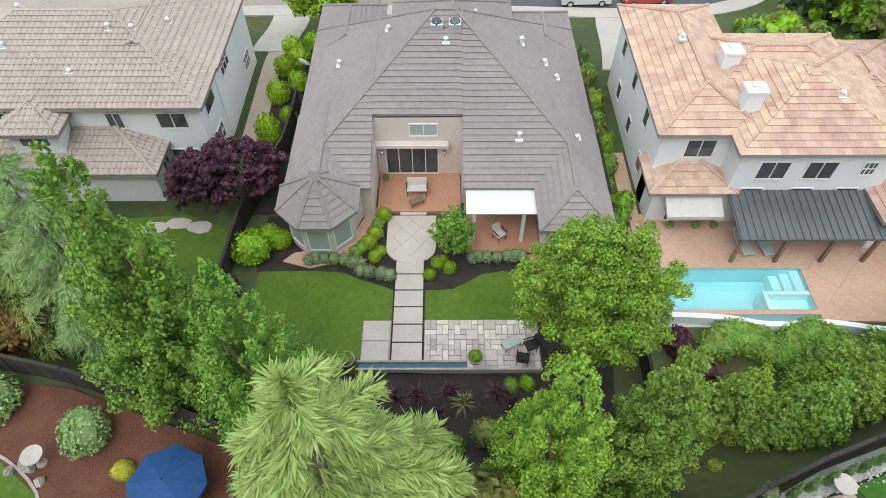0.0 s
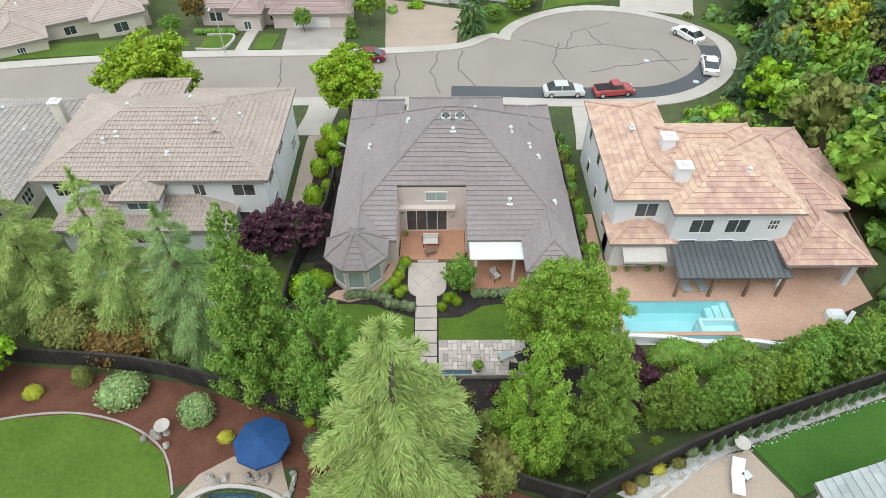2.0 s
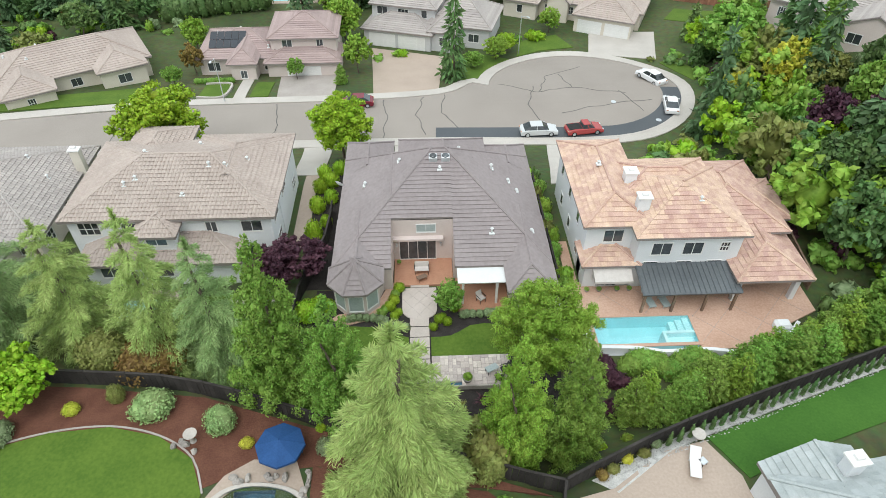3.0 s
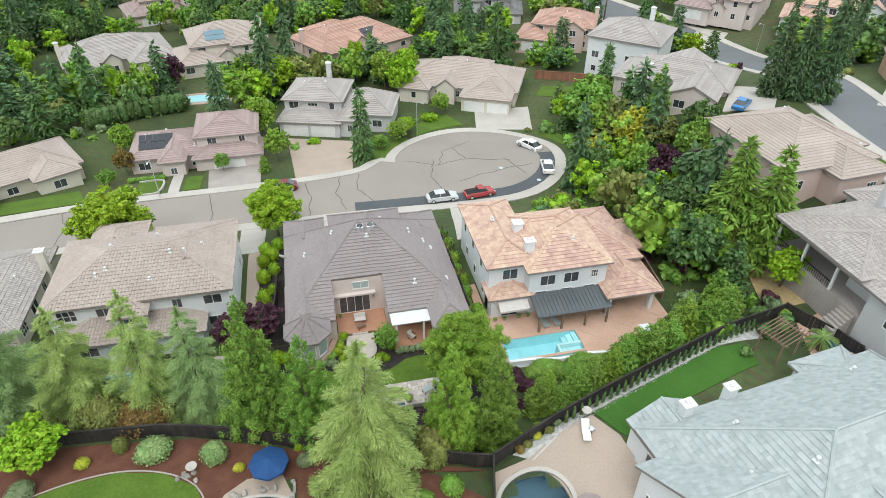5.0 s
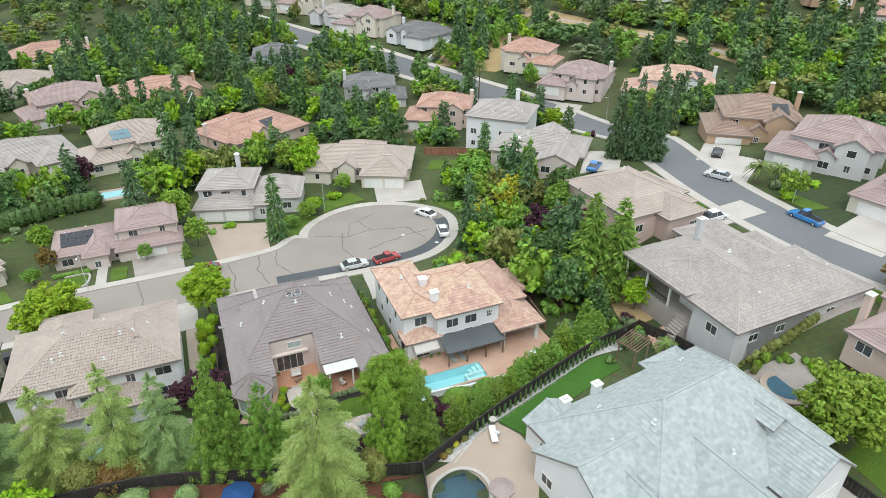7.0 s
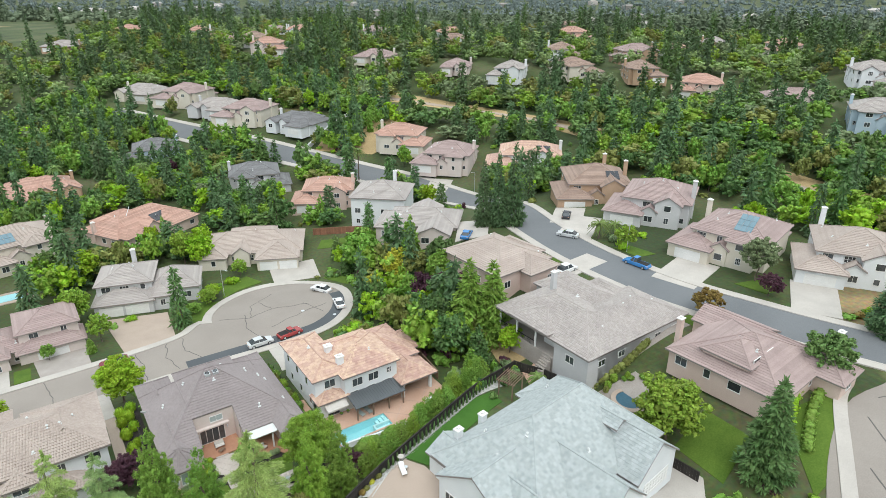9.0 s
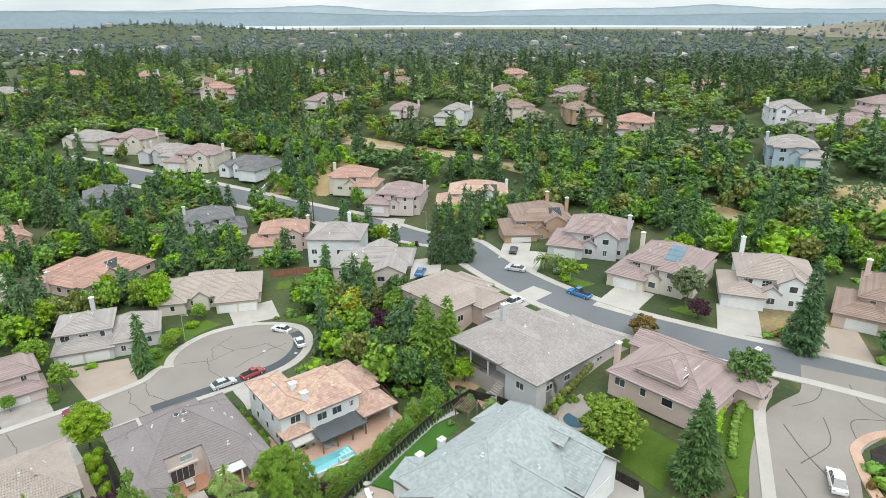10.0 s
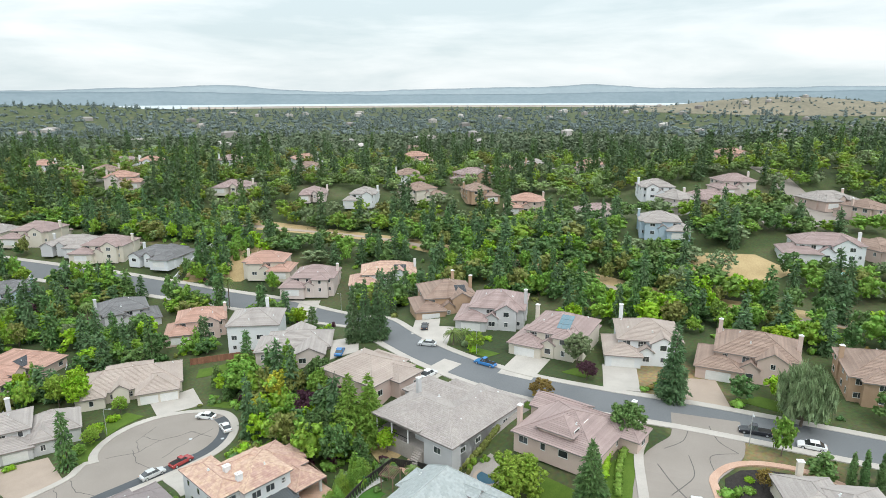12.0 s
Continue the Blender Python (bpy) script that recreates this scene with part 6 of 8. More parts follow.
# ---- fences ----
def fence(points, height, material, label, posts=2.4, boards=0.0):
    """A board fence: posts, rails and one sheet of boards with a cap."""
    f = empty("fence", pose(0, 0, 0), label, "fence", "garden fences")
    line = along(points, posts)
    for p, q in zip(line, line[1:]):
        a, b = Vector((p.x, p.y, ground_z(p.x, p.y))), Vector((q.x, q.y, ground_z(q.x, q.y)))
        d = (b - a)
        m = Matrix.Translation(a) @ pose(0, 0, 0, 0, 0, math.degrees(math.atan2(d.y, d.x)))
        n, rise = math.hypot(d.x, d.y), d.z
        part("post", box(-0.06, -0.06, -0.4, 0.06, 0.06, height + 0.12, 0.01), material, f).matrix_local = m
        k = max(1, int(n / 0.36))
        for i in range(k):
            key = ("board", round(height, 2), material.name)
            if key not in PLANTS:
                bm = box(0.008, -0.02, -0.2, 0.35, 0.02, height, 0.004)
                me = bpy.data.meshes.new("board")
                bm.to_mesh(me)
                bm.free()
                me.materials.append(material)
                PLANTS[key] = me
            board = new("board", PLANTS[key])
            board.parent = f
            board.matrix_local = m @ pose(n * i / k, 0, rise * (i + 0.5) / k) @ Matrix.Diagonal((n / k / 0.36, 1, 1, 1))
        vs = [(0, -0.08, height), (n, -0.08, height + rise), (n, 0.08, height + rise), (0, 0.08, height)]
        link_mesh("cap_rail", vs + [(x, y, z + 0.06) for x, y, z in vs], [(4, 5, 6, 7), (3, 2, 1, 0), (0, 1, 5, 4), (2, 3, 7, 6)], material, f).matrix_local = m
    return f


DARK_FENCE = mat("fence_dark", (0.022, 0.020, 0.019), (0.05, 0.044, 0.04), 0.8, 0.85, 0.005, 14, item=0.2)
fence([(6.4, 4.9), (8, 5.7), (15, 8.9), (25, 12.1), (36.5, 15.6), (41, 17)], 1.5, DARK_FENCE, "dark stained board fence between the lots")
fence([(6.4, 4.9), (-4, 8.3), (-16, 12.5), (-24, 13.6), (-36, 14.5)], 1.4, DARK_FENCE, "dark stained board fence behind the mulch bed")
fence([(6.4, 4.9), (4.5, -2), (2, -10)], 1.5, DARK_FENCE, "dark stained board fence between two rear yards")
fence([(-12.1, 20), (-11.9, 24.5), (-10.3, 31), (-10.1, 36)], 1.6, DARK_FENCE, "dark stained side fence")
fence([(-10.9, 15.0), (-11.2, 20), (-12.1, 20)], 1.4, DARK_FENCE, "dark stained side fence by the lawn")
fence([(10.0, 12), (10.1, 20), (10.0, 24), (9.9, 40)], 1.5, DARK_FENCE, "dark side fence by the pool yard")
fence([(41, 17), (44, 10), (41, 5), (43, -6), (44, -14)], 1.6, DARK_FENCE, "dark board fence round the corner lot")
fence([(31.5, 24), (32.5, 32), (35, 40), (37, 48)], 1.6, WOOD, "weathered timber fence beside the white house")
fence([(44, 102), (50, 96), (56, 86)], 1.8, WOOD_RED, "red-brown timber fence behind a lawn")
part("gate_pillar", box(9.4, 22.6, 2.2, 9.9, 22.9, 4.4, 0.02), STUCCO_WHITE)
tagged(bpy.data.objects["gate_pillar"], "white stucco gate pillar between the houses", "pillar")

# ---- upper lot with the slate roof: lawn, gravel, patio and pool ----
drape("lawn", [(16.0, 8.0), (30.2, 12.7), (33.0, 12.8), (33.2, 10.2), (29, 9.0), (21, 6.6), (17.6, 5.2)], 0.07, LAWN_BRIGHT, "striped bright green lawn behind the dark fence", category="lawn")
drape("gravel_strip", [(8.2, 5.5), (15.3, 8.85), (25, 12.0), (36.2, 15.4), (36, 13.6), (30.5, 12.9), (16.2, 8.2), (13.5, 7.2), (9.6, 4.6)], 0.05, GRAVEL, "pale grey gravel strip along the fence", category="gravel")
def halves(outer, cx, cy, rx, ry):
    """An outline with an oval hole, as two outlines that meet along a line through the hole."""
    out = []
    for side in (1, -1):
        poly = clip(outer, side, 0, side * cx)
        k = next(i for i in range(len(poly)) if abs(poly[i][0] - cx) < 1e-6 and abs(poly[(i + 1) % len(poly)][0] - cx) < 1e-6)
        up = 1 if poly[(k + 1) % len(poly)][1] > poly[k][1] else -1
        arc = [(cx - side * rx * math.cos(a), cy + up * ry * math.sin(a)) for a in (-math.pi / 2 + math.pi * i / 12 for i in range(13))]
        out.append(poly[: k + 1] + arc + poly[k + 1 :])
    return out


for half in halves([(6.4, 4.2), (9.4, 4.9), (13.0, 7.2), (15.8, 7.8), (17.2, 5.4), (17.5, 2.0), (14.5, -3), (10.5, -6), (5.5, -6), (4.8, 0)], 8.6, 1.0, 2.6, 3.0):
    drape("patio", half, 0.04, CONCRETE_TAN, "tan concrete patio round the pool", category="patio")
rng_stone = random.Random(11)
pebbles_v, pebbles_f = [], []
for _ in range(900):
    t = rng_stone.random()
    x = 8.6 + 27 * t
    y = 6.0 + (x - 8.2) * 0.345 + rng_stone.uniform(-0.95, 0.1)
    v, f = blob(rng_stone, (x, y, ground_z(x, y) + 0.07), [rng_stone.uniform(0.03, 0.075) for _ in range(2)] + [0.04], 4, 5, 0.2)
    b = len(pebbles_v)
    pebbles_v += v
    pebbles_f += [tuple(i + b for i in q) for q in f]
tagged(link_mesh("pebbles", pebbles_v, pebbles_f, GRAVEL), "loose pale river stones along the fence", "pebbles", kind="stuff")
for k in range(30):
    x = 13.5 + 0.76 * k
    plant("column", x, 7.75 + (x - 13.5) * 0.318, 1.5, 0.2, L_DEEP, "small clipped cypress column along the fence", "shrub", 30, "cypress columns", 350, 0.14, name="cypress")


def round_pool(x, y, z, rx, ry, label, tile, seed):
    p = empty("swimming_pool", pose(x, y, z), label, "swimming pool")
    rnd = random.Random(seed)
    sides = 28
    wob = [1 + 0.12 * math.sin(2 * (2 * math.pi * k / sides) + seed) for k in range(sides)]
    ring = [(rx * w * math.cos(2 * math.pi * k / sides), ry * w * math.sin(2 * math.pi * k / sides)) for k, w in enumerate(wob)]
    verts = [(a, b, h) for s, h in ((1.0, 0.05), (1.0, -1.2), (0.05, -1.3)) for a, b in ((q[0] * s, q[1] * s) for q in ring)]
    n = sides
    faces = [(j * n + k, j * n + (k + 1) % n, (j + 1) * n + (k + 1) % n, (j + 1) * n + k) for j in range(2) for k in range(n)]
    link_mesh("basin", verts, faces, tile, p)
    verts = [(a * s, b * s, h) for s, h in ((1.0, -0.05), (1.0, 0.14), (1.13, 0.14), (1.15, -0.2)) for a, b in ring]
    faces = [(j * n + k, (j + 1) * n + k, (j + 1) * n + (k + 1) % n, j * n + (k + 1) % n) for j in range(3) for k in range(n)]
    link_mesh("coping", verts, faces, CONCRETE, p)
    w = link_mesh("water", [(a * 0.995, b * 0.995, -0.02) for a, b in ring], [tuple(range(n))], WATER, p)
    w.visible_shadow = False


round_pool(8.6, 1.0, 6.25, 2.5, 2.9, "free-form pool with dark blue plaster", POOL_DARK, 1)
round_pool(-11.3, 4.3, 6.25, 2.4, 1.7, "free-form pool with dark blue plaster", POOL_DARK, 2)
for half in halves([(-14.6, 5.0), (-13.6, 6.6), (-12, 7.6), (-9.4, 7.4), (-8.2, 4.3), (-8.5, 0), (-15, 0)], -11.3, 4.3, 2.5, 1.8):
    drape("patio", half, 0.04, CONCRETE_TAN, "tan concrete patio with a stone edge", category="patio")
drape("lawn", [(-33, 6.5), (-29, 8.7), (-25.2, 9.9), (-21.5, 10.2), (-18.2, 9.4), (-15.8, 7.8), (-14.7, 5.5), (-15.5, 0), (-20, -6), (-33, -6)], 0.06, LAWN, "oval green lawn edged with a mow strip", category="lawn")
ribbon("mow_strip", [(-33, 6.5), (-29, 8.7), (-25.2, 9.9), (-21.5, 10.2), (-18.2, 9.4), (-15.8, 7.8), (-14.7, 5.5)], 0.0, 0.12, 0.08, 0.2, CONCRETE_OLD, "narrow concrete mowing strip round the lawn", category="edging", step=0.7)
drape("mulch_bed", [(-36, 3), (-33, 5), (-25, 9), (-18, 8.4), (-15.6, 5.5), (-13, 6.6), (-8, 7.0), (-6, 6), (2, 5.2), (5.8, 4.6), (-4, 8.0), (-16, 12.2), (-24, 13.3), (-36, 14.2)], 0.03, MULCH_RED, "red-brown bark mulch along the fence", category="mulch bed")
drape("mulch_bed", [(-8.4, 7.0), (2, 5.0), (5.5, 2), (1.8, -9), (-8.2, -6)], 0.03, MULCH_RED, "red-brown bark mulch under the cedar", category="mulch bed")
for x, y, r, h, m in ((-19.0, 11.2, 1.5, 1.3, L_CEDAR_BLUE), (-14.6, 10.0, 1.2, 1.3, L_CEDAR_BLUE), (-28.3, 9.6, 1.2, 1.0, L_SAGE), (-21.6, 12.2, 0.6, 1.5, L_OLIVE), (-24.3, 11.4, 0.6, 0.7, L_YELLOW), (-12.6, 8.6, 0.5, 0.5, L_YELLOW), (-7.6, 8.2, 0.8, 1.0, L_SAGE), (-8.2, 9.6, 0.4, 0.5, L_LIME), (-7, 5.5, 0.7, 0.8, L_MID)):
    bush(x, y, r, h, m, "rounded shrub in the red-brown mulch", "bush", 31, 3000, 0.075)
plant("round", -27.5, 12.3, 4.2, 2.3, L_LIME, "bright green spreading shrub tree by the fence", "tree", 32, "", 5000, 0.36)
plant("bush", -20.5, 15.0, 2.6, 2.6, L_RUST, "rust and green shrub behind the fence", "shrub", 33, "", 7000, 0.06, name="shrub")
plant("bush", -23.5, 15.4, 2.8, 2.2, L_OLIVE, "olive shrub behind the fence", "shrub", 34, "", 7000, 0.06, name="shrub")
birdbath = empty("bird_bath", pose(-16.0, 9.0, 6.25), "stone bird bath among rocks", "bird bath")
part("pedestal", lathe([(0.22, 0), (0.1, 0.15), (0.09, 0.6), (0.2, 0.7)], 12), STONE, birdbath)
part("basin", lathe([(0.15, 0.7), (0.42, 0.8), (0.42, 0.86), (0.34, 0.84), (0.05, 0.78)], 16), CONCRETE, birdbath)
birdbath_two = copy_thing(birdbath, pose(15.3, 7.9, 6.0))
rnd_rock = random.Random(9)
for k in range(26):
    x, y = (-8.6 + rnd_rock.uniform(-0.4, 0.4), 6.6 - 0.28 * k) if k < 14 else (-16.4 + rnd_rock.uniform(-1, 1), 8.6 + rnd_rock.uniform(-0.5, 0.6)) if k < 18 else (-11.4 + rnd_rock.uniform(-2, 2), 6.3 + rnd_rock.uniform(-0.2, 0.2))
    v, f = blob(rnd_rock, (0, 0, 0.1), [rnd_rock.uniform(0.14, 0.32) for _ in range(3)], 6, 8, 0.22)
    ob = link_mesh("rock", v, f, STONE)
    ob.location = (x, y, 6.2)
    tagged(ob, "grey-brown landscape boulder by the pool", "rock", "pool boulders")


def parasol(x, y, z, r, material, label):
    p = empty("parasol", pose(x, y, z), label, "parasol")
    part("pole", rod((0, 0, 0), (0, 0, 2.5), 0.03), METAL, p)
    part("base", lathe([(0.3, 0), (0.3, 0.06), (0.08, 0.12)], 12), STONE, p)
    verts = [(0, 0, 2.6)] + [(r * math.cos(math.pi * k / 4), r * math.sin(math.pi * k / 4), 2.05) for k in range(8)]
    verts += [(r * math.cos(math.pi * k / 4), r * math.sin(math.pi * k / 4), 1.85) for k in range(8)] + [(0, 0, 2.55)]
    canopy = link_mesh("canopy", verts, [(0, 1 + k, 1 + (k + 1) % 8) for k in range(8)] + [(1 + k, 9 + k, 9 + (k + 1) % 8, 1 + (k + 1) % 8) for k in range(8)], material, p)
    for k in range(8):
        part("rib", rod((0, 0, 2.52), (r * math.cos(math.pi * k / 4), r * math.sin(math.pi * k / 4), 2.0), 0.012, sides=5), METAL, canopy)
    part("finial", rod((0, 0, 2.6), (0, 0, 2.72), 0.04, 0.01), material, p)


parasol(-10.25, 7.75, 5.5, 1.5, CANVAS_BLUE, "deep blue octagonal garden parasol")
garden_chair(-9.4, 7.9, 6.25, 200, "blue canvas garden chair under the parasol", CANVAS_BLUE)
parasol(11.6, -1.2, 6.25, 1.2, CANVAS_TAUPE, "taupe octagonal garden parasol")


def pergola(x, y, z, rot):
    p = empty("pergola", pose(x, y, z, 0, 0, rot), "brown timber pergola with open slats", "pergola")
    for sx in (-1.4, 1.4):
        for sy in (-1.1, 1.1):
            part("post", box(sx - 0.08, sy - 0.08, -0.3, sx + 0.08, sy + 0.08, 2.3, 0.01), WOOD, p)
        part("beam", box(sx - 0.05, -1.5, 2.3, sx + 0.05, 1.5, 2.48, 0.01), WOOD, p)
    for k in range(9):
        part("slat", box(-1.8, -1.36 + 0.34 * k, 2.48, 1.8, -1.3 + 0.34 * k, 2.6), WOOD, p)


pergola(35.6, 11.4, 5.9, 20)

# ---- the bank of shrubs behind the pool ----
rnd_bank = random.Random(21)
for k in range(30):
    t = k / 29
    x = 13.2 + 23 * t + rnd_bank.uniform(-0.5, 0.5)
    y = 9.6 + (x - 13.2) * 0.31 + rnd_bank.uniform(0.8, 3.4)
    h, r = rnd_bank.uniform(3.6, 5.2) + 1.2 * t, rnd_bank.uniform(1.5, 2.1) + 0.4 * t
    plant("oval", x, y, h, r, (L_MID, L_BRIGHT, L_MID, L_MID)[k % 4], "leafy shrub tree on the bank behind the pool", "tree", 36 + k % 2, "shrub trees on the bank", 11000, 0.15, name="tree")
for k in range(12):
    bush(14.2 + 0.6 * k, 16.3 + 0.5 * math.sin(k), 1.25, 1.25, L_MID, "spreading green juniper on the bank", "bush", 38, 2000, 0.09, group="bank junipers")
for x, y in ((12.2, 12.5), (12.6, 14.8), (21.5, 15.2), (12.0, 16.3)):
    bush(x, y, 1.0, 1.3, L_PURPLE, "dark purple smoke bush on the bank", "bush", 39, 1200, 0.15)
for x, y, m in ((9.6, 6.2, L_OLIVE), (10.6, 6.8, L_YELLOW), (11.8, 7.2, L_OLIVE), (12.9, 7.9, L_SAGE), (8.8, 5.6, L_RUST), (10.2, 9.4, L_LIME), (12, 9.9, L_BRIGHT)):
    bush(x, y, 0.5, 0.7, m, "small shrub in the gravel by the fence", "bush", 40, 700, 0.11)

# ---- trees close by ----
def tree(kind, x, y, h, r, material, label, seed=0, count=5000, leaf=0.26, z=None, category="tree", group="", name="tree"):
    return plant(kind, x, y, h, r, material, label, category, seed, group, count, leaf, z=z, name=name)


NEAR = "trees along the rear fence"
tree("cedar", -3.0, 5.4, 14.5, 5.4, L_CEDAR, "tall pale green deodar cedar by the rear fence", 1, 46000, 0.062, group=NEAR)
tree("oval", 3.8, 8.2, 12.8, 2.8, L_BRIGHT, "dense leafy green tree by the rear fence", 2, 58000, 0.082, group=NEAR)
tree("oval", 7.7, 9.3, 12.4, 3.0, L_MID, "dense leafy green tree by the rear fence", 3, 58000, 0.082, group=NEAR)
tree("round", 6.9, 16.3, 9.2, 3.9, L_BRIGHT, "rounded bright green garden tree", 4, 58000, 0.085)
tree("oval", -10.8, 12.6, 15.5, 3.5, L_MID, "tall green leafy tree by the rear fence", 5, 58000, 0.082, group=NEAR)
tree("oval", -6.9, 11.0, 12.2, 3.1, L_MID, "dense leafy green tree by the rear fence", 2, 58000, 0.082, group=NEAR)
tree("cedar", -15.8, 16.4, 14.0, 4.0, L_CEDAR_BLUE, "grey-green deodar cedar with drooping boughs", 6, 46000, 0.062)
tree("cedar", -19.8, 17.2, 15.2, 4.2, L_CEDAR, "pale green deodar cedar with drooping boughs", 1, 46000, 0.062)
tree("cedar", -25.5, 18.0, 12.5, 4.4, L_CEDAR, "pale green deodar cedar with drooping boughs", 1, 46000, 0.062)
tree("cedar", -31, 18.5, 12.0, 4.8, L_CEDAR_BLUE, "grey-green deodar cedar with drooping boughs", 6, 46000, 0.062)
tree("cedar", -36.5, 17.5, 11.0, 4.4, L_CEDAR, "pale green deodar cedar with drooping boughs", 1, 46000, 0.062)
tree("round", -10.3, 49.3, 8.0, 3.7, L_LIME, "round lime-green street tree", 7, 20000, 0.17, group="street trees")
tree("round", -28.7, 46.3, 9.8, 4.9, L_LIME, "round lime-green street tree", 7, 20000, 0.17, group="street trees")
tree("loose", -12.0, 26.6, 5.0, 2.6, L_PURPLE, "purple-leaved plum tree by the side fence", 8, 10000, 0.2)
tree("loose", -14.2, 26.2, 4.4, 2.0, L_PURPLE, "purple-leaved plum tree by the side fence", 8, 10000, 0.2)
tree("conifer", 41.5, 29.5, 15.0, 4.2, L_MID, "tall layered conifer behind the fence", 9, 9000, 0.28)
tree("conifer", 44.5, 27.0, 14.0, 3.8, L_MID, "tall layered conifer behind the fence", 9, 9000, 0.28)
tree("conifer", 72.5, 55, 18.5, 2.7, L_FIR, "tall dark fir in a row of three", 10, 6000, 0.32, group="row of firs")
tree("conifer", 70.0, 57.5, 16.5, 2.5, L_FIR, "tall dark fir in a row of three", 10, 6000, 0.32, group="row of firs")
tree("conifer", 67.6, 59.6, 15.0, 2.4, L_FIR, "tall dark fir in a row of three", 10, 6000, 0.32, group="row of firs")
tree("conifer", 89.7, -14.2, 16.5, 3.4, L_FIR, "tall dark fir beside a driveway", 10, 9000, 0.28)
tree("conifer", 50.0, -18.3, 13.5, 3.4, L_DEEP, "tall dark green conifer on the corner lot", 11, 12000, 0.26)
tree("round", 46.8, -7.0, 9.0, 4.6, L_BRIGHT, "broad bright green tree on the corner lot", 12, 12000, 0.24)
tree("weeping", 95.5, -36.5, 11.5, 4.8, L_SAGE, "pale weeping willow on the street side", 13, 11000, 0.24)
tree("loose", 86.5, 3.4, 4.4, 2.2, L_PURPLE, "dark purple plum tree by a driveway", 8, 10000, 0.2)
tree("loose", 90.0, 8.0, 9.0, 3.3, L_SAGE, "grey-green birch before a house", 14, 7000, 0.24)
tree("loose", 72.0, 5.4, 4.6, 2.6, L_RUST, "bronze-leaved tree by the pavement", 15, 7000, 0.24)
tree("round", 69.5, -14.5, 7.5, 3.4, L_OAK, "olive-green tree on the street corner", 16, 8000, 0.26)
BEHIND = "trees beside the court"
for x, y, h, r, m, kind in ((42.8, 72, 9.0, 4.6, L_MID, "round"), (46, 77, 8, 4, L_MID, "round"), (44.2, 58, 8.0, 3.4, L_YELLOW, "round"), (37.5, 56.5, 7.0, 2.2, L_YELLOW, "loose"), (46.5, 54.5, 7.5, 3.2, L_OLIVE, "round"), (41.8, 44.0, 7.5, 2.8, L_PURPLE, "round"), (45.5, 41.0, 7.0, 2.6, L_PURPLE, "loose"), (37.0, 33.5, 9.0, 3.4, L_DEEP, "round"), (36.0, 27.0, 9.0, 3.2, L_DEEP, "round"), (38.5, 22.8, 7.5, 2.6, L_DEEP, "oval"), (41.5, 36.5, 10, 3.4, L_DEEP, "round"), (35.6, 21.0, 6.0, 2.2, L_MID, "oval"), (51, 64, 9.5, 3.0, L_MID, "oval"), (48, 60, 9, 3.0, L_MID, "oval"), (40, 64.5, 6.5, 2.6, L_DEEP, "oval"), (36.5, 49.5, 3.4, 1.6, L_YELLOW, "round"), (50, 50, 9.0, 3.2, L_DEEP, "round"), (47, 46.5, 8.5, 3.0, L_MID, "round"), (44, 21.5, 5, 2.2, L_LIME, "round")):
    tree(kind, x, y, h, r, m, "leafy tree in the belt beside the court", 50 + int(h) % 3, 2600, 0.42, group=BEHIND)
for x, y, h, r, m, kind in ((-10.3, 75, 6.0, 2.2, L_BRIGHT, "loose"), (-12.4, 70.5, 3.2, 1.2, L_MID, "oval"), (10.6, 79.5, 4.0, 2.0, L_BRIGHT, "loose"), (12.5, 82.5, 3.2, 1.8, L_LIME, "round"), (7.0, 76.5, 2.6, 1.6, L_MID, "round"), (20.5, 89.5, 4.4, 1.8, L_BRIGHT, "loose"), (-19.0, 72.5, 3.5, 1.3, L_MID, "loose"), (-34, 75, 5, 1.6, L_RUST, "loose"), (-36, 71, 3, 1.5, L_MID, "round"), (-13.0, 86, 8, 3.2, L_BRIGHT, "round"), (14.6, 99, 9.0, 3.4, L_LIME, "round"), (11.5, 103, 9, 3.2, L_BRIGHT, "round"), (-10, 104, 9, 4, L_LIME, "round"), (16.5, 106, 8, 3, L_LIME, "round"), (-36, 84, 6, 2.2, L_BRIGHT, "round")):
    tree(kind, x, y, h, r, m, "garden tree across the court", 53 + int(h) % 3, 2200, 0.4, group="garden trees across the court")
drape("patio", [(44.6, -3.6), (52.4, -3.2), (53.0, 3.6), (47, 5.0), (44.4, 2.8)], 0.06, CONCRETE_OLD, "stained concrete patio round a small pool", category="patio")
drape("patio", [(39.6, 10.6), (43.5, 9.2), (46.6, 11.0), (46.4, 16.8), (41.6, 15.6)], 0.06, TERRACOTTA_PALE, "salmon concrete patio round a spa", category="patio")
drape("yard", [(40.5, 18.2), (46.6, 18.0), (46.6, 26), (42.5, 25)], 0.05, DRYGRASS, "straw-coloured bare yard behind the grey house", category="yard")
drape("lawn", [(46, -16), (53.5, -14.5), (53.5, -8), (46.5, -8.5)], 0.06, LAWN, "small green lawn on the corner lot", category="lawn")
drape("yard", [(47.6, 5.8), (67, 4.8), (67, 7.6), (47.6, 8.0)], 0.06, CONCRETE_OLD, "narrow concrete side yard", category="yard")
for k in range(26):
    a = 2.4 * k
    bush(48.6 + (3.6 + 0.25 * (k % 5)) * math.cos(a), 0.4 + (3.9 + 0.3 * (k % 3)) * math.sin(a), 0.55 + 0.1 * (k % 3), 0.7 + 0.2 * (k % 4), (L_MID, L_LIME, L_OLIVE, L_BRIGHT)[k % 4], "shrub round the small pool", "bush", 60, 500, 0.2, group="shrubs round the small pool")
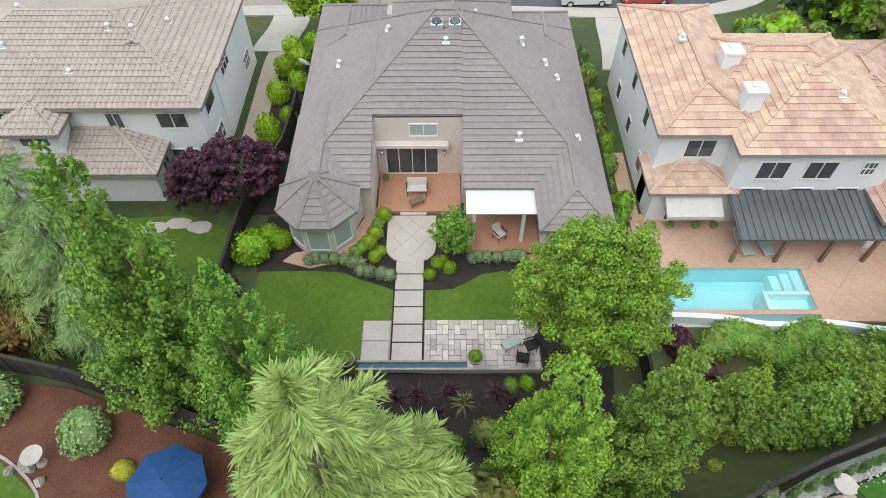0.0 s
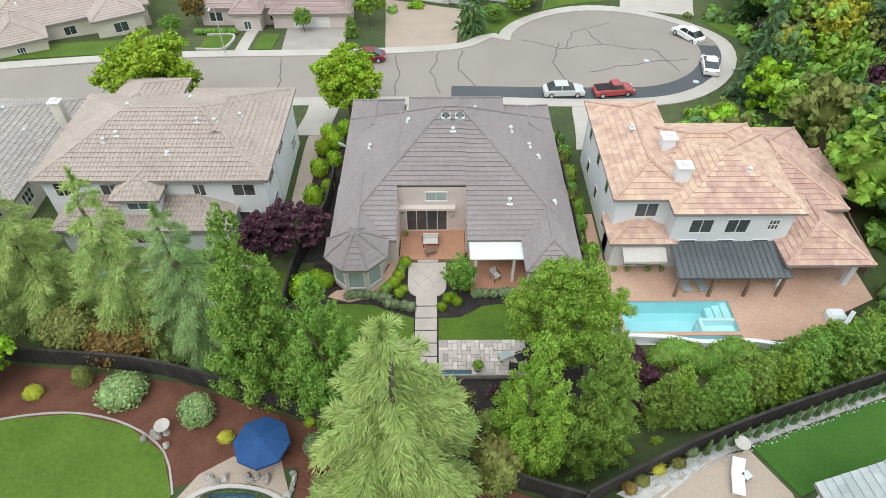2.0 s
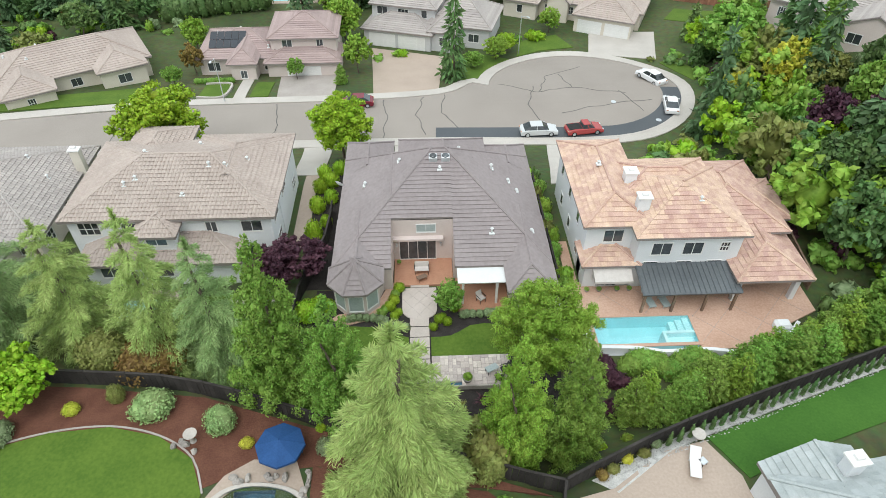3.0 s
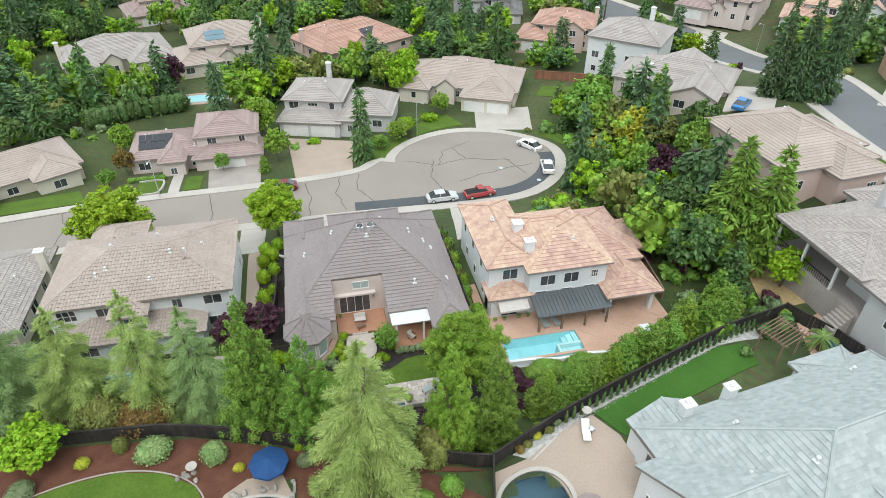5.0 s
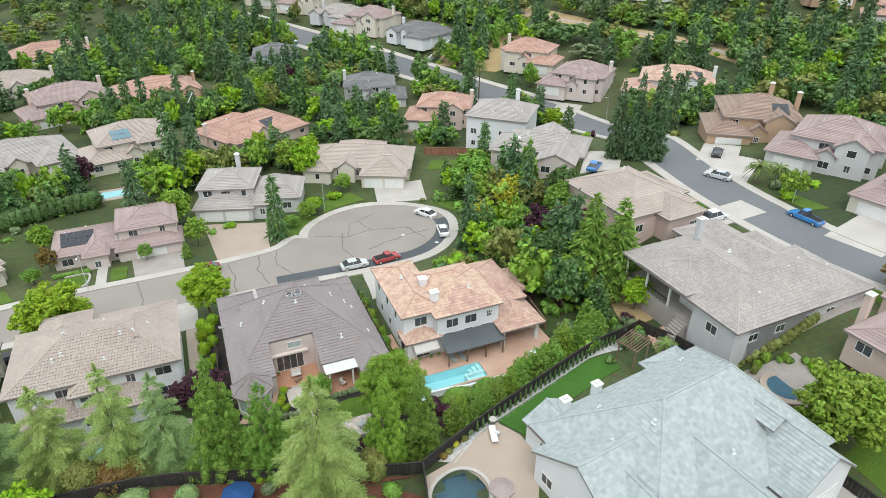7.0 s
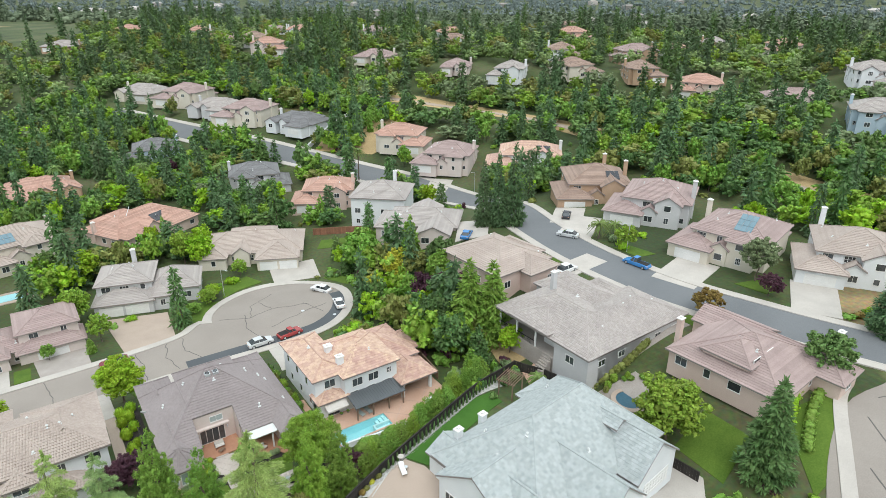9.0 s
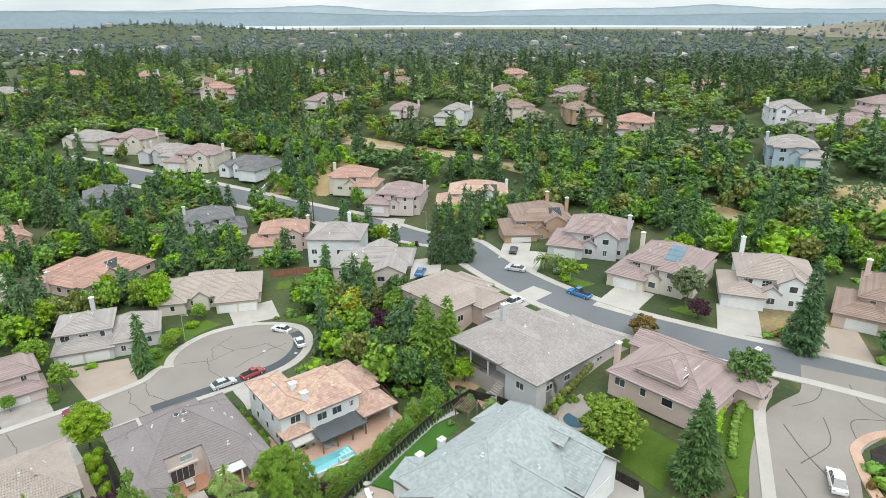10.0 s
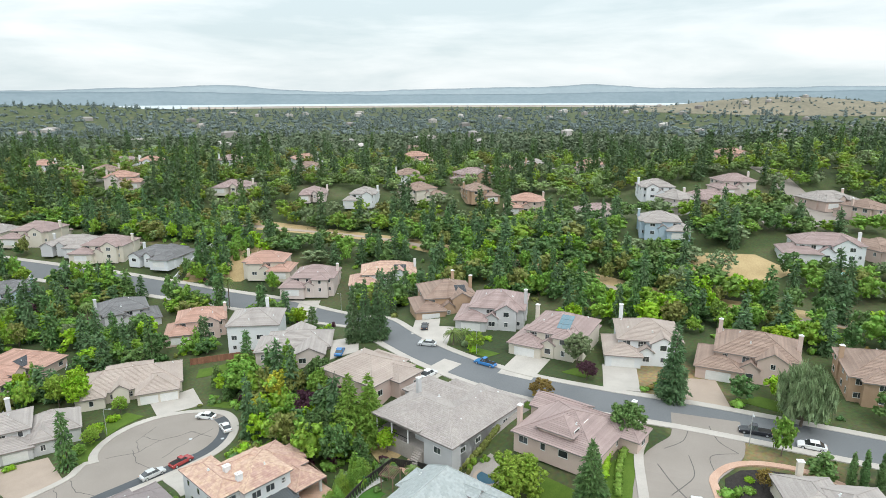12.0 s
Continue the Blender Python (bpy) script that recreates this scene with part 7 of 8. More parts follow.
drape("driveway", [(30.2, -23.2), (39.1, -22.0), (37.6, -11.1), (28.7, -12.3)], 0.06, CONCRETE, "pale concrete drive before the slate-roofed house", category="driveway")


# ---- front yards and driveways ----
DRIVES = []


def drive(outline, material, label, rise=0.10):
    DRIVES.append((sum(p[0] for p in outline) / len(outline), sum(p[1] for p in outline) / len(outline), 6.0))
    drape("driveway", outline, rise, material, label, category="driveway")


drive([(-8.8, 84.5), (2.6, 81.0), (1.2, 66.2), (-7.6, 65.0)], CONCRETE_TAN, "broad tan concrete driveway")
drive([(-21.6, 75), (-13.2, 75), (-13.0, 64.8), (-20.6, 64.3)], CONCRETE_OLD, "grey stained concrete driveway")
drive([(27.5, 90.5), (38.0, 88.5), (35.5, 78.5), (25.5, 81.2)], CONCRETE, "pale concrete driveway at the end of the court")
drive([(-26.8, 74), (-25.2, 74), (-25.0, 64.2), (-26.6, 64.1)], CONCRETE, "pale stepping path to a front door")
drive([(-15, 43), (-11.9, 43), (-12.0, 53.2), (-15.4, 53.2)], CONCRETE, "pale concrete driveway beside the street tree")
drive([(-4.5, 43), (4.0, 43), (4.2, 53.2), (-4.5, 53.2)], CONCRETE, "pale concrete driveway of the middle house")
drive([(12, 40), (19, 40), (21.5, 53.4), (14, 53.0)], CONCRETE, "pale concrete driveway of the white house")
for x, y, rot, w in ((84, 45.5, 32, 7), (83.2, 17.5, 14, 8), (92.5, -1.5, 30, 7.5), (97.5, -17.5, 33, 8), (68, 30.8, 5, 5), (87, 52.5, 40, 7), (90, 112, 40, 7), (65, 60, -130, 7)):
    c, sn = math.cos(radians(rot)), math.sin(radians(rot))
    q = [(-6.5, -w / 2), (6, -w / 2), (6, w / 2), (-6.5, w / 2)]
    drive([(x + c * a - sn * b, y + sn * a + c * b) for a, b in q], CONCRETE if x != 97.5 else CONCRETE_TAN, "pale concrete driveway on the upper street", 0.13)
drive([(36.5, -4), (44, -2), (45, -14), (38, -20), (30, -22), (30, -14)], CONCRETE, "pale concrete forecourt of the slate-roofed house")
for pts in ([(5.6, 69.9), (9.6, 74.6), (13.2, 79.3), (9, 81.5), (4.0, 80.5), (3.2, 71)], [(14, 80.6), (18, 82.6), (23.5, 83.6), (21.5, 88.5), (15, 86)], [(35.5, 77), (37.6, 68.5), (39.5, 70), (38, 79)], [(-31.5, 66), (-28, 66), (-28, 71), (-31.5, 71)], [(-24.5, 66), (-22, 66), (-22, 71.5), (-24.5, 71.5)], [(-60, 62.5), (-38, 65.2), (-40, 70), (-60, 66)], [(44, 97), (50, 92), (47, 88), (41, 93)], [(80.5, 33), (84, 32), (85, 26), (81, 27)], [(86, 9.5), (91, 8), (90, 3.5), (87, 4)], [(94.5, -8), (98, -9), (95, -15), (91.5, -12)], [(66, 38), (69.5, 38), (69, 34), (66, 34)], [(66.5, 15), (69, 15), (70, 4), (67, 4)], [(103, -27), (98, -24), (99, -33), (104, -35)], [(59, -15), (67, -17), (57, -24), (51, -24)], [(-8, 46), (-5, 46), (-5, 52), (-9, 52.3)], [(5, 45), (9, 45), (9.5, 52.6), (5, 52.6)]):
    drape("lawn", pts, 0.09, LAWN, "small green front lawn", category="lawn")
hedge([(-33, 71.6), (-28, 71.8)], 0.9, 0.8, L_MID, "low clipped front garden hedge")
ribbon("planter_edge", [(-31.6, 65.8), (-28, 65.9), (-27.9, 71), (-31.6, 71.1)], 0, 0.3, 0.3, 0.3, CONCRETE, "pale kerb round a small front lawn", category="edging", step=0.8)

drive([(-12, 158), (0, 160), (-2, 172), (-10, 173)], CONCRETE, "pale concrete turning area of a far court")
HOUSE_SPOTS.extend(((-25, 106.5, 5), (-24, 101, 4), (-30, 101, 3)))
# pools further off
for x, y, rot, w, d in ((-25, 106.5, 2, 8.5, 3.4), (-25, 23.6, 0, 4, 2.4), (205, -22, -60, 8, 4)):
    p = empty("swimming_pool", pose(x, y, ground_z(x, y) + 0.1, 0, 0, rot), "blue garden pool with a pale surround", "swimming pool")
    part("surround", box(-w / 2 - 1.2, -d / 2 - 1.2, -0.8, w / 2 + 1.2, d / 2 + 1.2, 0.05, 0.02), CONCRETE_TAN, p)
    part("water", box(-w / 2, -d / 2, 0.03, w / 2, d / 2, 0.08), POOL_TILE, p)
for x, y, r in ((48.5, 0.5, 2.0), (43.5, 12.3, 1.7)):
    p = empty("spa_pool", pose(x, y, ground_z(x, y) + 0.2), "small dark round pool with a stone rim", "swimming pool")
    part("rim", lathe([(r + 0.7, -1.0), (r + 0.7, 0.12), (r, 0.14), (r, -0.05)], 24), CONCRETE_TAN, p)
    part("water", lathe([(r, -0.3), (r, 0.06)], 24), POOL_DARK, p)

# tar seams on the court
def seam_line(points, width, name="tar_seam"):
    rnd = random.Random(int(points[0][0] * 7 + points[0][1]))
    pts = []
    for a, b in zip(points, points[1:]):
        for k in range(5):
            t = k / 5
            pts.append((a[0] + (b[0] - a[0]) * t + rnd.uniform(-0.22, 0.22), a[1] + (b[1] - a[1]) * t + rnd.uniform(-0.22, 0.22)))
    pts.append(points[-1])
    ribbon(name, pts, -width, width, 0.062, 0.05, TAR, "dark tar seam across the worn asphalt", category="tar seam", step=0.5)


for pts in ([(-20, 54.4), (-19.5, 58), (-20.4, 63.6)], [(-6, 54.6), (-5.6, 60), (-6.2, 64.2)], [(-0.6, 55.2), (-2.0, 60), (-0.8, 65.0)], [(3.5, 56.5), (1.5, 60.5), (2.0, 65.6)], [(14, 57), (13.2, 62), (14.6, 68)], [(10, 69), (14.5, 66), (20, 67.5), (27, 65)], [(15, 66), (17, 72), (23, 76)], [(20, 67.4), (19, 73)], [(26, 66), (28, 60)], [(17, 60), (24, 62), (30, 63)], [(-40, 52.8), (-39, 58), (-40.5, 62.6)]):
    seam_line(pts, 0.06)
for x, y in ((24.6, 62.5), (29.3, 57.6)):
    ob = part("manhole_cover", lathe([(0.36, 0), (0.36, 0.02), (0.3, 0.025)], 18), METAL)
    ob.location = (x, y, ground_z(x, y) + 0.06)
    tagged(ob, "round grey manhole cover in the asphalt", "manhole cover")


def branch_seam(points):
    rnd = random.Random(int(points[0][0]))
    ribbon("tar_seam", [(x + rnd.uniform(-0.2, 0.2), y + rnd.uniform(-0.2, 0.2)) for x, y in points], -0.07, 0.07, 0.155, 0.05, TAR, "dark tar seam on the side street", category="tar seam", step=0.6)


for pts in ([(84, -24), (80, -27), (78, -31)], [(82, -21), (76, -22.5), (71, -21)], [(78, -31), (74, -28), (70, -30)], [(66, -22), (62, -27), (58, -35)], [(72, -25), (66, -28), (60, -27)], [(58, -26), (54, -32), (47, -38)]):
    branch_seam(pts)
E5 = [(66.5, -33), (69, -32), (73, -33), (76, -36), (78, -41), (77, -46), (70, -50), (62, -50), (58, -44), (61, -37)]
drape("corner_bed", E5, 0.2, MULCH, "planted street corner with dark mulch", category="planting bed")
ribbon("kerb", [(56, -47), (60.5, -37), (66, -32.2), (69, -31.2), (73.5, -32.2), (77, -35.4), (79.3, -41), (79, -48)], 0, 1.3, 0.25, 0.4, TERRACOTTA_PALE, "brick-coloured pavement round the street corner", category="pavement", step=1.0)
ribbon("kerb", [(80.5, -8), (78, -12.5), (73, -17), (67, -19), (60, -23), (45, -33)], 0, -1.6, 0.25, 0.4, CONCRETE, "pale pavement round the corner lot", category="pavement", step=1.0)


# ---- cars ----
def car(x, y, rot, paint, label, long=4.7, high=1.42, truck=False, z=None):
    c = empty("car", pose(x, y, (ground_z(x, y) + 0.06) if z is None else z, 0, 0, rot), label, "car", "parked cars")
    half, w = long / 2, 0.9
    outline = [(-half, 0.45), (-half + 0.03, 0.75), (-half + 0.35, 0.92), (-half + 0.95, 0.95), (0.9, 0.93), (half - 0.7, 0.84), (half - 0.1, 0.66), (half, 0.42), (half - 0.08, 0.25), (-half + 0.06, 0.25)]
    verts, faces, n = [], [], len(outline)
    for sy, inset in ((-w, 0.10), (-w + 0.08, 0), (w - 0.08, 0), (w, 0.10)):
        verts += [(px * (1 - inset * 0.12), sy, pz + (inset * 0.3 if pz < 0.5 else -inset * 0.5)) for px, pz in outline]
    for j in range(3):
        faces += [(j * n + k, j * n + (k + 1) % n, (j + 1) * n + (k + 1) % n, (j + 1) * n + k) for k in range(n)]
    faces += [tuple(range(n))[::-1], tuple(range(3 * n, 4 * n))]
    link_mesh("body", verts, faces, paint, c)
    x0, x1, x2, x3 = (-0.4, -0.3, 0.5, 1.15) if truck else (-half + 0.45, -half + 1.25, 0.35, 1.15)
    low, top = ([(x0, -0.8, 0.92), (x3, -0.8, 0.9), (x3, 0.8, 0.9), (x0, 0.8, 0.92)], [(x1, -0.62, high), (x2, -0.62, high), (x2, 0.62, high), (x1, 0.62, high)])
    link_mesh("cabin_glass", low + top, [(0, 1, 5, 4), (1, 2, 6, 5), (2, 3, 7, 6), (3, 0, 4, 7)], GLASS, c)
    part("roof_panel", box(x1 - 0.04, -0.64, high - 0.03, x2 + 0.04, 0.64, high + 0.03, 0.02), paint, c)
    for sy in (-1, 1):
        part("pillar", rod(((x1 + x2) / 2, sy * 0.64, high), ((x0 + x3) / 2, sy * 0.82, 0.93), 0.04, sides=5), paint, c)
        for px in (-half + 0.85, half - 0.9):
            t = part("wheel", rod((px, sy * 0.72, 0.32), (px, sy * 0.92, 0.32), 0.32, sides=16), RUBBER, c)
            part("rim", rod((px, sy * 0.9, 0.32), (px, sy * 0.935, 0.32), 0.2, sides=10), METAL, t)
        part("headlight", box(half - 0.22, sy * 0.62 - 0.16, 0.55, half - 0.03, sy * 0.62 + 0.16, 0.68, 0.02), METAL, c)
        part("tail_light", box(-half - 0.01, sy * 0.66 - 0.14, 0.68, -half + 0.1, sy * 0.66 + 0.14, 0.82, 0.02), TERRACOTTA, c)
        part("mirror", box(0.75, sy * 0.98 - 0.09, 0.92, 0.9, sy * 0.98 + 0.09, 1.04, 0.02), paint, c)
    if truck:
        part("load_bed", box(-half + 0.2, -0.7, 0.93, -0.45, 0.7, 0.97), RUBBER, c)


def paint(name, c):
    return mat(name, tuple(v * 0.95 for v in c), c, 0.5, 0.22, specular=0.6)


P_WHITE, P_SILVER, P_RED, P_BLUE, P_BLACK, P_WINE = paint("paint_white", (0.78, 0.79, 0.80)), paint("paint_silver", (0.55, 0.57, 0.58)), paint("paint_red", (0.38, 0.05, 0.05)), paint("paint_blue", (0.05, 0.22, 0.52)), paint("paint_black", (0.02, 0.022, 0.03)), paint("paint_wine", (0.17, 0.01, 0.025))
car(-9.8, 62.9, 182, P_WINE, "dark red sedan parked at the kerb")
car(13.3, 55.0, 2, P_SILVER, "silver sedan parked on the new asphalt")
car(19.0, 55.1, 8, P_RED, "faded red pickup parked at the kerb", truck=True)
car(31.8, 69.6, 118, P_WHITE, "white saloon parked at the round end")
car(31.7, 60.6, 78, P_WHITE, "white hatchback parked at the round end", 4.3)
car(77.0, 42.5, 118, P_SILVER, "silver car parked on the upper street")
car(77.6, 24.6, 96, P_BLUE, "blue and white pickup on the upper street", 5.4, 1.75, True)
car(87.2, -31.0, 112, P_BLACK, "black pickup parked on the upper street", 5.6, 1.8, True)
car(88.6, -40.0, 108, P_WHITE, "white car parked on the upper street")
car(61.2, 57.2, 40, P_BLUE, "blue car in a driveway")
car(85.5, 51.6, 40, P_BLACK, "black car in a driveway")
car(64.6, 30.2, 5, P_WHITE, "white car in a driveway", 4.7, 1.65)
car(59.5, -31.5, 30, P_WHITE, "white car on the side street", 4.9, 1.7, z=ground_z(59.5, -31.5) + 0.2)
car(-34.5, 45.2, 0, P_BLACK, "black car beside the low house")
car(94, 170, 110, P_BLACK, "dark car far along the street")


def street_lamp(x, y, rot):
    l = empty("street_lamp", pose(x, y, ground_z(x, y), 0, 0, rot), "slim grey street lamp with a curved arm", "street lamp", "street lamps")
    part("pole", rod((0, 0, -0.2), (0, 0, 6.2), 0.08, 0.05), METAL, l)
    part("arm", rod((0, 0, 6.1), (1.5, 0, 6.5), 0.04, 0.03, 6), METAL, l)
    part("lamp_head", box(1.3, -0.12, 6.42, 1.9, 0.12, 6.56, 0.03), METAL, l)


street_lamp(14.4, 81.5, -60)
street_lamp(-27.5, 64.6, -90)
street_lamp(82.5, -31.5, 200)
street_lamp(81.0, 30.0, 180)
street_lamp(95.5, 100.0, 200)


def palm(x, y, h, r, label):
    p = empty("palm", pose(x, y, ground_z(x, y)), label, "palm tree", "palms")
    part("trunk", rod((0, 0, -0.2), (0.2, 0.1, h), 0.2, 0.14), BARK, p)
    rnd = random.Random(int(x))
    verts, faces = [], []
    for k in range(46):
        a, e = 2.4 * k, rnd.uniform(-0.5, 1.2)
        d, sd = Vector((math.cos(a), math.sin(a), 0)), Vector((-math.sin(a), math.cos(a), 0))
        prev = None
        for i in range(5):
            t = i / 4
            c = Vector((0.2, 0.1, h)) + d * r * t * math.cos(e * 0.6) + Vector((0, 0, r * (math.sin(e) * t - 0.75 * t * t)))
            wd = sd * (0.28 * r * 0.35 * (1 - t) + 0.02)
            row = (c - wd + Vector((0, 0, -0.12)), c, c + wd + Vector((0, 0, -0.12)))
            b = len(verts)
            verts += row
            if prev is not None:
                faces += [(prev, prev + 1, b + 1, b), (prev + 1, prev + 2, b + 2, b + 1)]
            prev = b
    link_mesh("fronds", [tuple(v) for v in verts], faces, L_PALM, p)


for x, y, h, r in ((73.5, 133, 10, 2.4), (70.8, 133.4, 11, 2.4), (81.5, 38, 3.4, 2.6), (84.5, 36.5, 3.0, 2.4), (41, 11.8, 1.6, 1.6), (46.4, 9.6, 1.4, 1.5), (96, 138, 4, 2.4), (92, 148, 5, 2.4), (33, 145, 11, 2.5), (15, 166, 9, 2.6), (-8, 182, 8, 2.6)):
    palm(x, y, h, r, "fan palm with a shaggy crown")

# ---- the garden trees of the neighbourhood ----
ROADS = [(p.x, p.y) for p in along(upper, 4)] + [(p.x, p.y) for p in along(branch, 4)]


KEEP_OFF = {}


def too_near(key, rows, x, y, fixed, share, r):
    """Whether a plant of radius r would stand on one of the places in rows."""
    if KEEP_OFF.get(key, (0,))[0] != len(rows):
        KEEP_OFF[key] = len(rows), np.array(rows, dtype=float)
    a = KEEP_OFF[key][1]
    reach = (a[:, 2] if a.shape[1] > 2 else 0.0) + fixed + share * r
    return bool(np.any((a[:, 0] - x) ** 2 + (a[:, 1] - y) ** 2 < reach * reach))


def clear(x, y, r):
    if too_near("houses", HOUSE_SPOTS, x, y, 0.4, 0.4, r) or too_near("roads", ROADS, x, y, 6.6, 0.5, r) or too_near("drives", DRIVES, x, y, 0.0, 0.4, r):
        return False
    if (x - CUL[0]) ** 2 + (y - CUL[1]) ** 2 < (CUL[2] + 2.4 + r) ** 2 or (x < 25 and 49 - r < y < 66.5 + r):
        return False
    return True


class Thicket:
    """Many plants joined into one mesh, with a material slot for each leaf colour."""

    def __init__(self, fine=1.0):
        self.verts, self.four, self.three, self.marks_four, self.marks_three, self.mats = [], [], [], [], [], []
        self.n, self.stock, self.fine = 0, {}, fine

    def shape(self, kind, variant):
        if (kind, variant) not in self.stock:
            rng, rnd = np.random.default_rng(variant + 40), random.Random(variant + 40)
            if kind == "conifer":
                corners, quads = boughs(rng, 14.0, 3.2, 0.6, 12, 2.4 * self.fine, 1.5, 0.36, 0.85, 0.34, 7)
                lobes, core, size = [((0, 0, 0.6 + 2.1 * k), (1.9 - 0.27 * k, 1.9 - 0.27 * k, 1.7)) for k in range(6)], 0.8, (3.2, 14.0)
            else:
                if kind == "bush":
                    lobes, size, count, leaf = [((rnd.uniform(-0.3, 0.3), rnd.uniform(-0.3, 0.3), 0.45), (0.7, 0.7, 0.5)) for _ in range(3)], (1.0, 1.0), 130, 0.26
                else:
                    lobes, size, count, leaf = round_lobes(rnd, 8.0, 3.6, 0.9, 9), (3.6, 8.0), int(300 * self.fine), 0.62
                corners, quads = leaves(rng, tufted(rnd, lobes, 5), count, leaf, 0.0, 0.4, 1.4)
                core = 0.74 if kind == "bush" else 0.58
            v, four, three = with_cores(corners, quads, lobes, core, rnd, 4, 6, 0.2)
            self.stock[kind, variant] = v, four, three, size
        return self.stock[kind, variant]

    def add(self, kind, x, y, h, r, material, rnd):
        v, four, three, size = self.shape(kind, rnd.randrange(6))
        a = rnd.uniform(0, 6.283)
        c, sn = math.cos(a) * r / size[0], math.sin(a) * r / size[0]
        out = np.stack([x + c * v[:, 0] - sn * v[:, 1], y + sn * v[:, 0] + c * v[:, 1], ground_z(x, y) - 0.1 + v[:, 2] * h / size[1]], 1)
        if material not in self.mats:
            self.mats.append(material)
        k = self.mats.index(material)
        self.verts.append(out)
        for store, marks, f in ((self.four, self.marks_four, four), (self.three, self.marks_three, three)):
            store.append(f + self.n)
            marks.append(np.full(len(f), k))
        self.n += len(v)

    def done(self, name, label, category):
        me = quick_mesh(name, np.concatenate(self.verts), [np.concatenate(self.four), np.concatenate(self.three)], self.mats, np.concatenate(self.marks_four + self.marks_three))
        tagged(new(name, me), label, category, kind="stuff")


def scatter(seed, count, where, pick, label, group, joined=None, shrubs=None):
    """Plants at random places that keep off houses, streets and drives."""
    rnd, placed, grid = random.Random(seed), [], {}
    tries = 0
    while len(placed) < count and tries < count * 30:
        tries += 1
        x, y = where(rnd)
        kind, h, r, m, n, leaf, sd = pick(rnd)
        near = grid.get((int(x // 12), int(y // 12)), ())
        if any((x - a) ** 2 + (y - b) ** 2 < (0.56 * (r + q)) ** 2 for a, b, q in near) or not clear(x, y, r):
            continue
        for i in (-1, 0, 1):
            for j in (-1, 0, 1):
                grid.setdefault((int(x // 12) + i, int(y // 12) + j), []).append((x, y, r))
        placed.append((x, y, r))
        if joined is not None or (shrubs is not None and kind == "bush"):
            (joined or shrubs).add("round" if kind in ("loose", "oval") else kind, x, y, h, r, m, rnd)
        elif kind == "bush":
            plant(kind, x, y, h, r, m, "garden shrub between the houses", "shrub", sd, group + " shrubs", n, leaf, name="shrub")
        else:
            plant(kind, x, y, h, r, m, label, "tree", sd, group, n, leaf)


GREENS = (L_MID, L_MID, L_BRIGHT, L_OAK, L_BRIGHT, L_OAK, L_LIME, L_OLIVE, L_MID, L_DEEP)


def garden_pick(rnd):
    v = rnd.random()
    if v < 0.38:
        return "bush", rnd.uniform(1.0, 2.4), rnd.uniform(1.0, 2.0), rnd.choice(GREENS + (L_SAGE, L_LIME)), 500, 0.2, 60 + rnd.randrange(2)
    if v < 0.62:
        return "round", rnd.uniform(4, 8), rnd.uniform(2.0, 3.6), rnd.choice(GREENS + (L_PURPLE,)), 700, 0.66, 62 + rnd.randrange(2)
    if v < 0.76:
        return "oval", rnd.uniform(4.5, 9), rnd.uniform(1.5, 2.6), rnd.choice((L_MID, L_DEEP, L_OAK)), 700, 0.62, 64
    if v < 0.84:
        return "loose", rnd.uniform(5, 8), rnd.uniform(2, 3.4), rnd.choice((L_MID, L_BRIGHT, L_SAGE, L_OAK)), 800, 0.55, 65
    return "conifer", rnd.uniform(8, 15), rnd.uniform(1.8, 2.9), rnd.choice((L_FIR, L_FIR, L_DEEP)), 800, 0.65, 66


yard_shrubs = Thicket(1.9)
scatter(1, 290, lambda r: (r.uniform(-75, 100), r.uniform(66, 215)), garden_pick, "garden tree between the houses", "neighbourhood trees", shrubs=yard_shrubs)
scatter(2, 90, lambda r: (r.uniform(66, 150), r.uniform(-70, 110)), garden_pick, "garden tree along the upper street", "upper street trees", shrubs=yard_shrubs)


def shrub_pick(rnd):
    return "bush", rnd.uniform(0.8, 2.2), rnd.uniform(0.7, 1.8), rnd.choice(GREENS + (L_LIME, L_RUST, L_SAGE, L_PURPLE)), 500, 0.2, 60


scatter(3, 150, lambda r: (r.uniform(30, 66), r.uniform(-40, 80)), shrub_pick, "", "", joined=yard_shrubs)
scatter(4, 260, lambda r: (r.uniform(-75, 100), r.uniform(66, 215)), shrub_pick, "", "", joined=yard_shrubs)
scatter(7, 160, lambda r: (r.uniform(76, 150), r.uniform(-70, 130)), shrub_pick, "", "", joined=yard_shrubs)
scatter(8, 40, lambda r: (r.uniform(-60, 30), r.uniform(40.5, 50)), shrub_pick, "", "", joined=yard_shrubs)
def wood_pick(rnd):
    if rnd.random() < 0.2:
        return "conifer", rnd.uniform(8, 16), rnd.uniform(2.0, 3.1), rnd.choice((L_FIR, L_FIR, L_DEEP)), 1, 1, 1
    return "round", rnd.uniform(4.5, 9), rnd.uniform(2.2, 4.0), rnd.choice(GREENS), 1, 1, 1


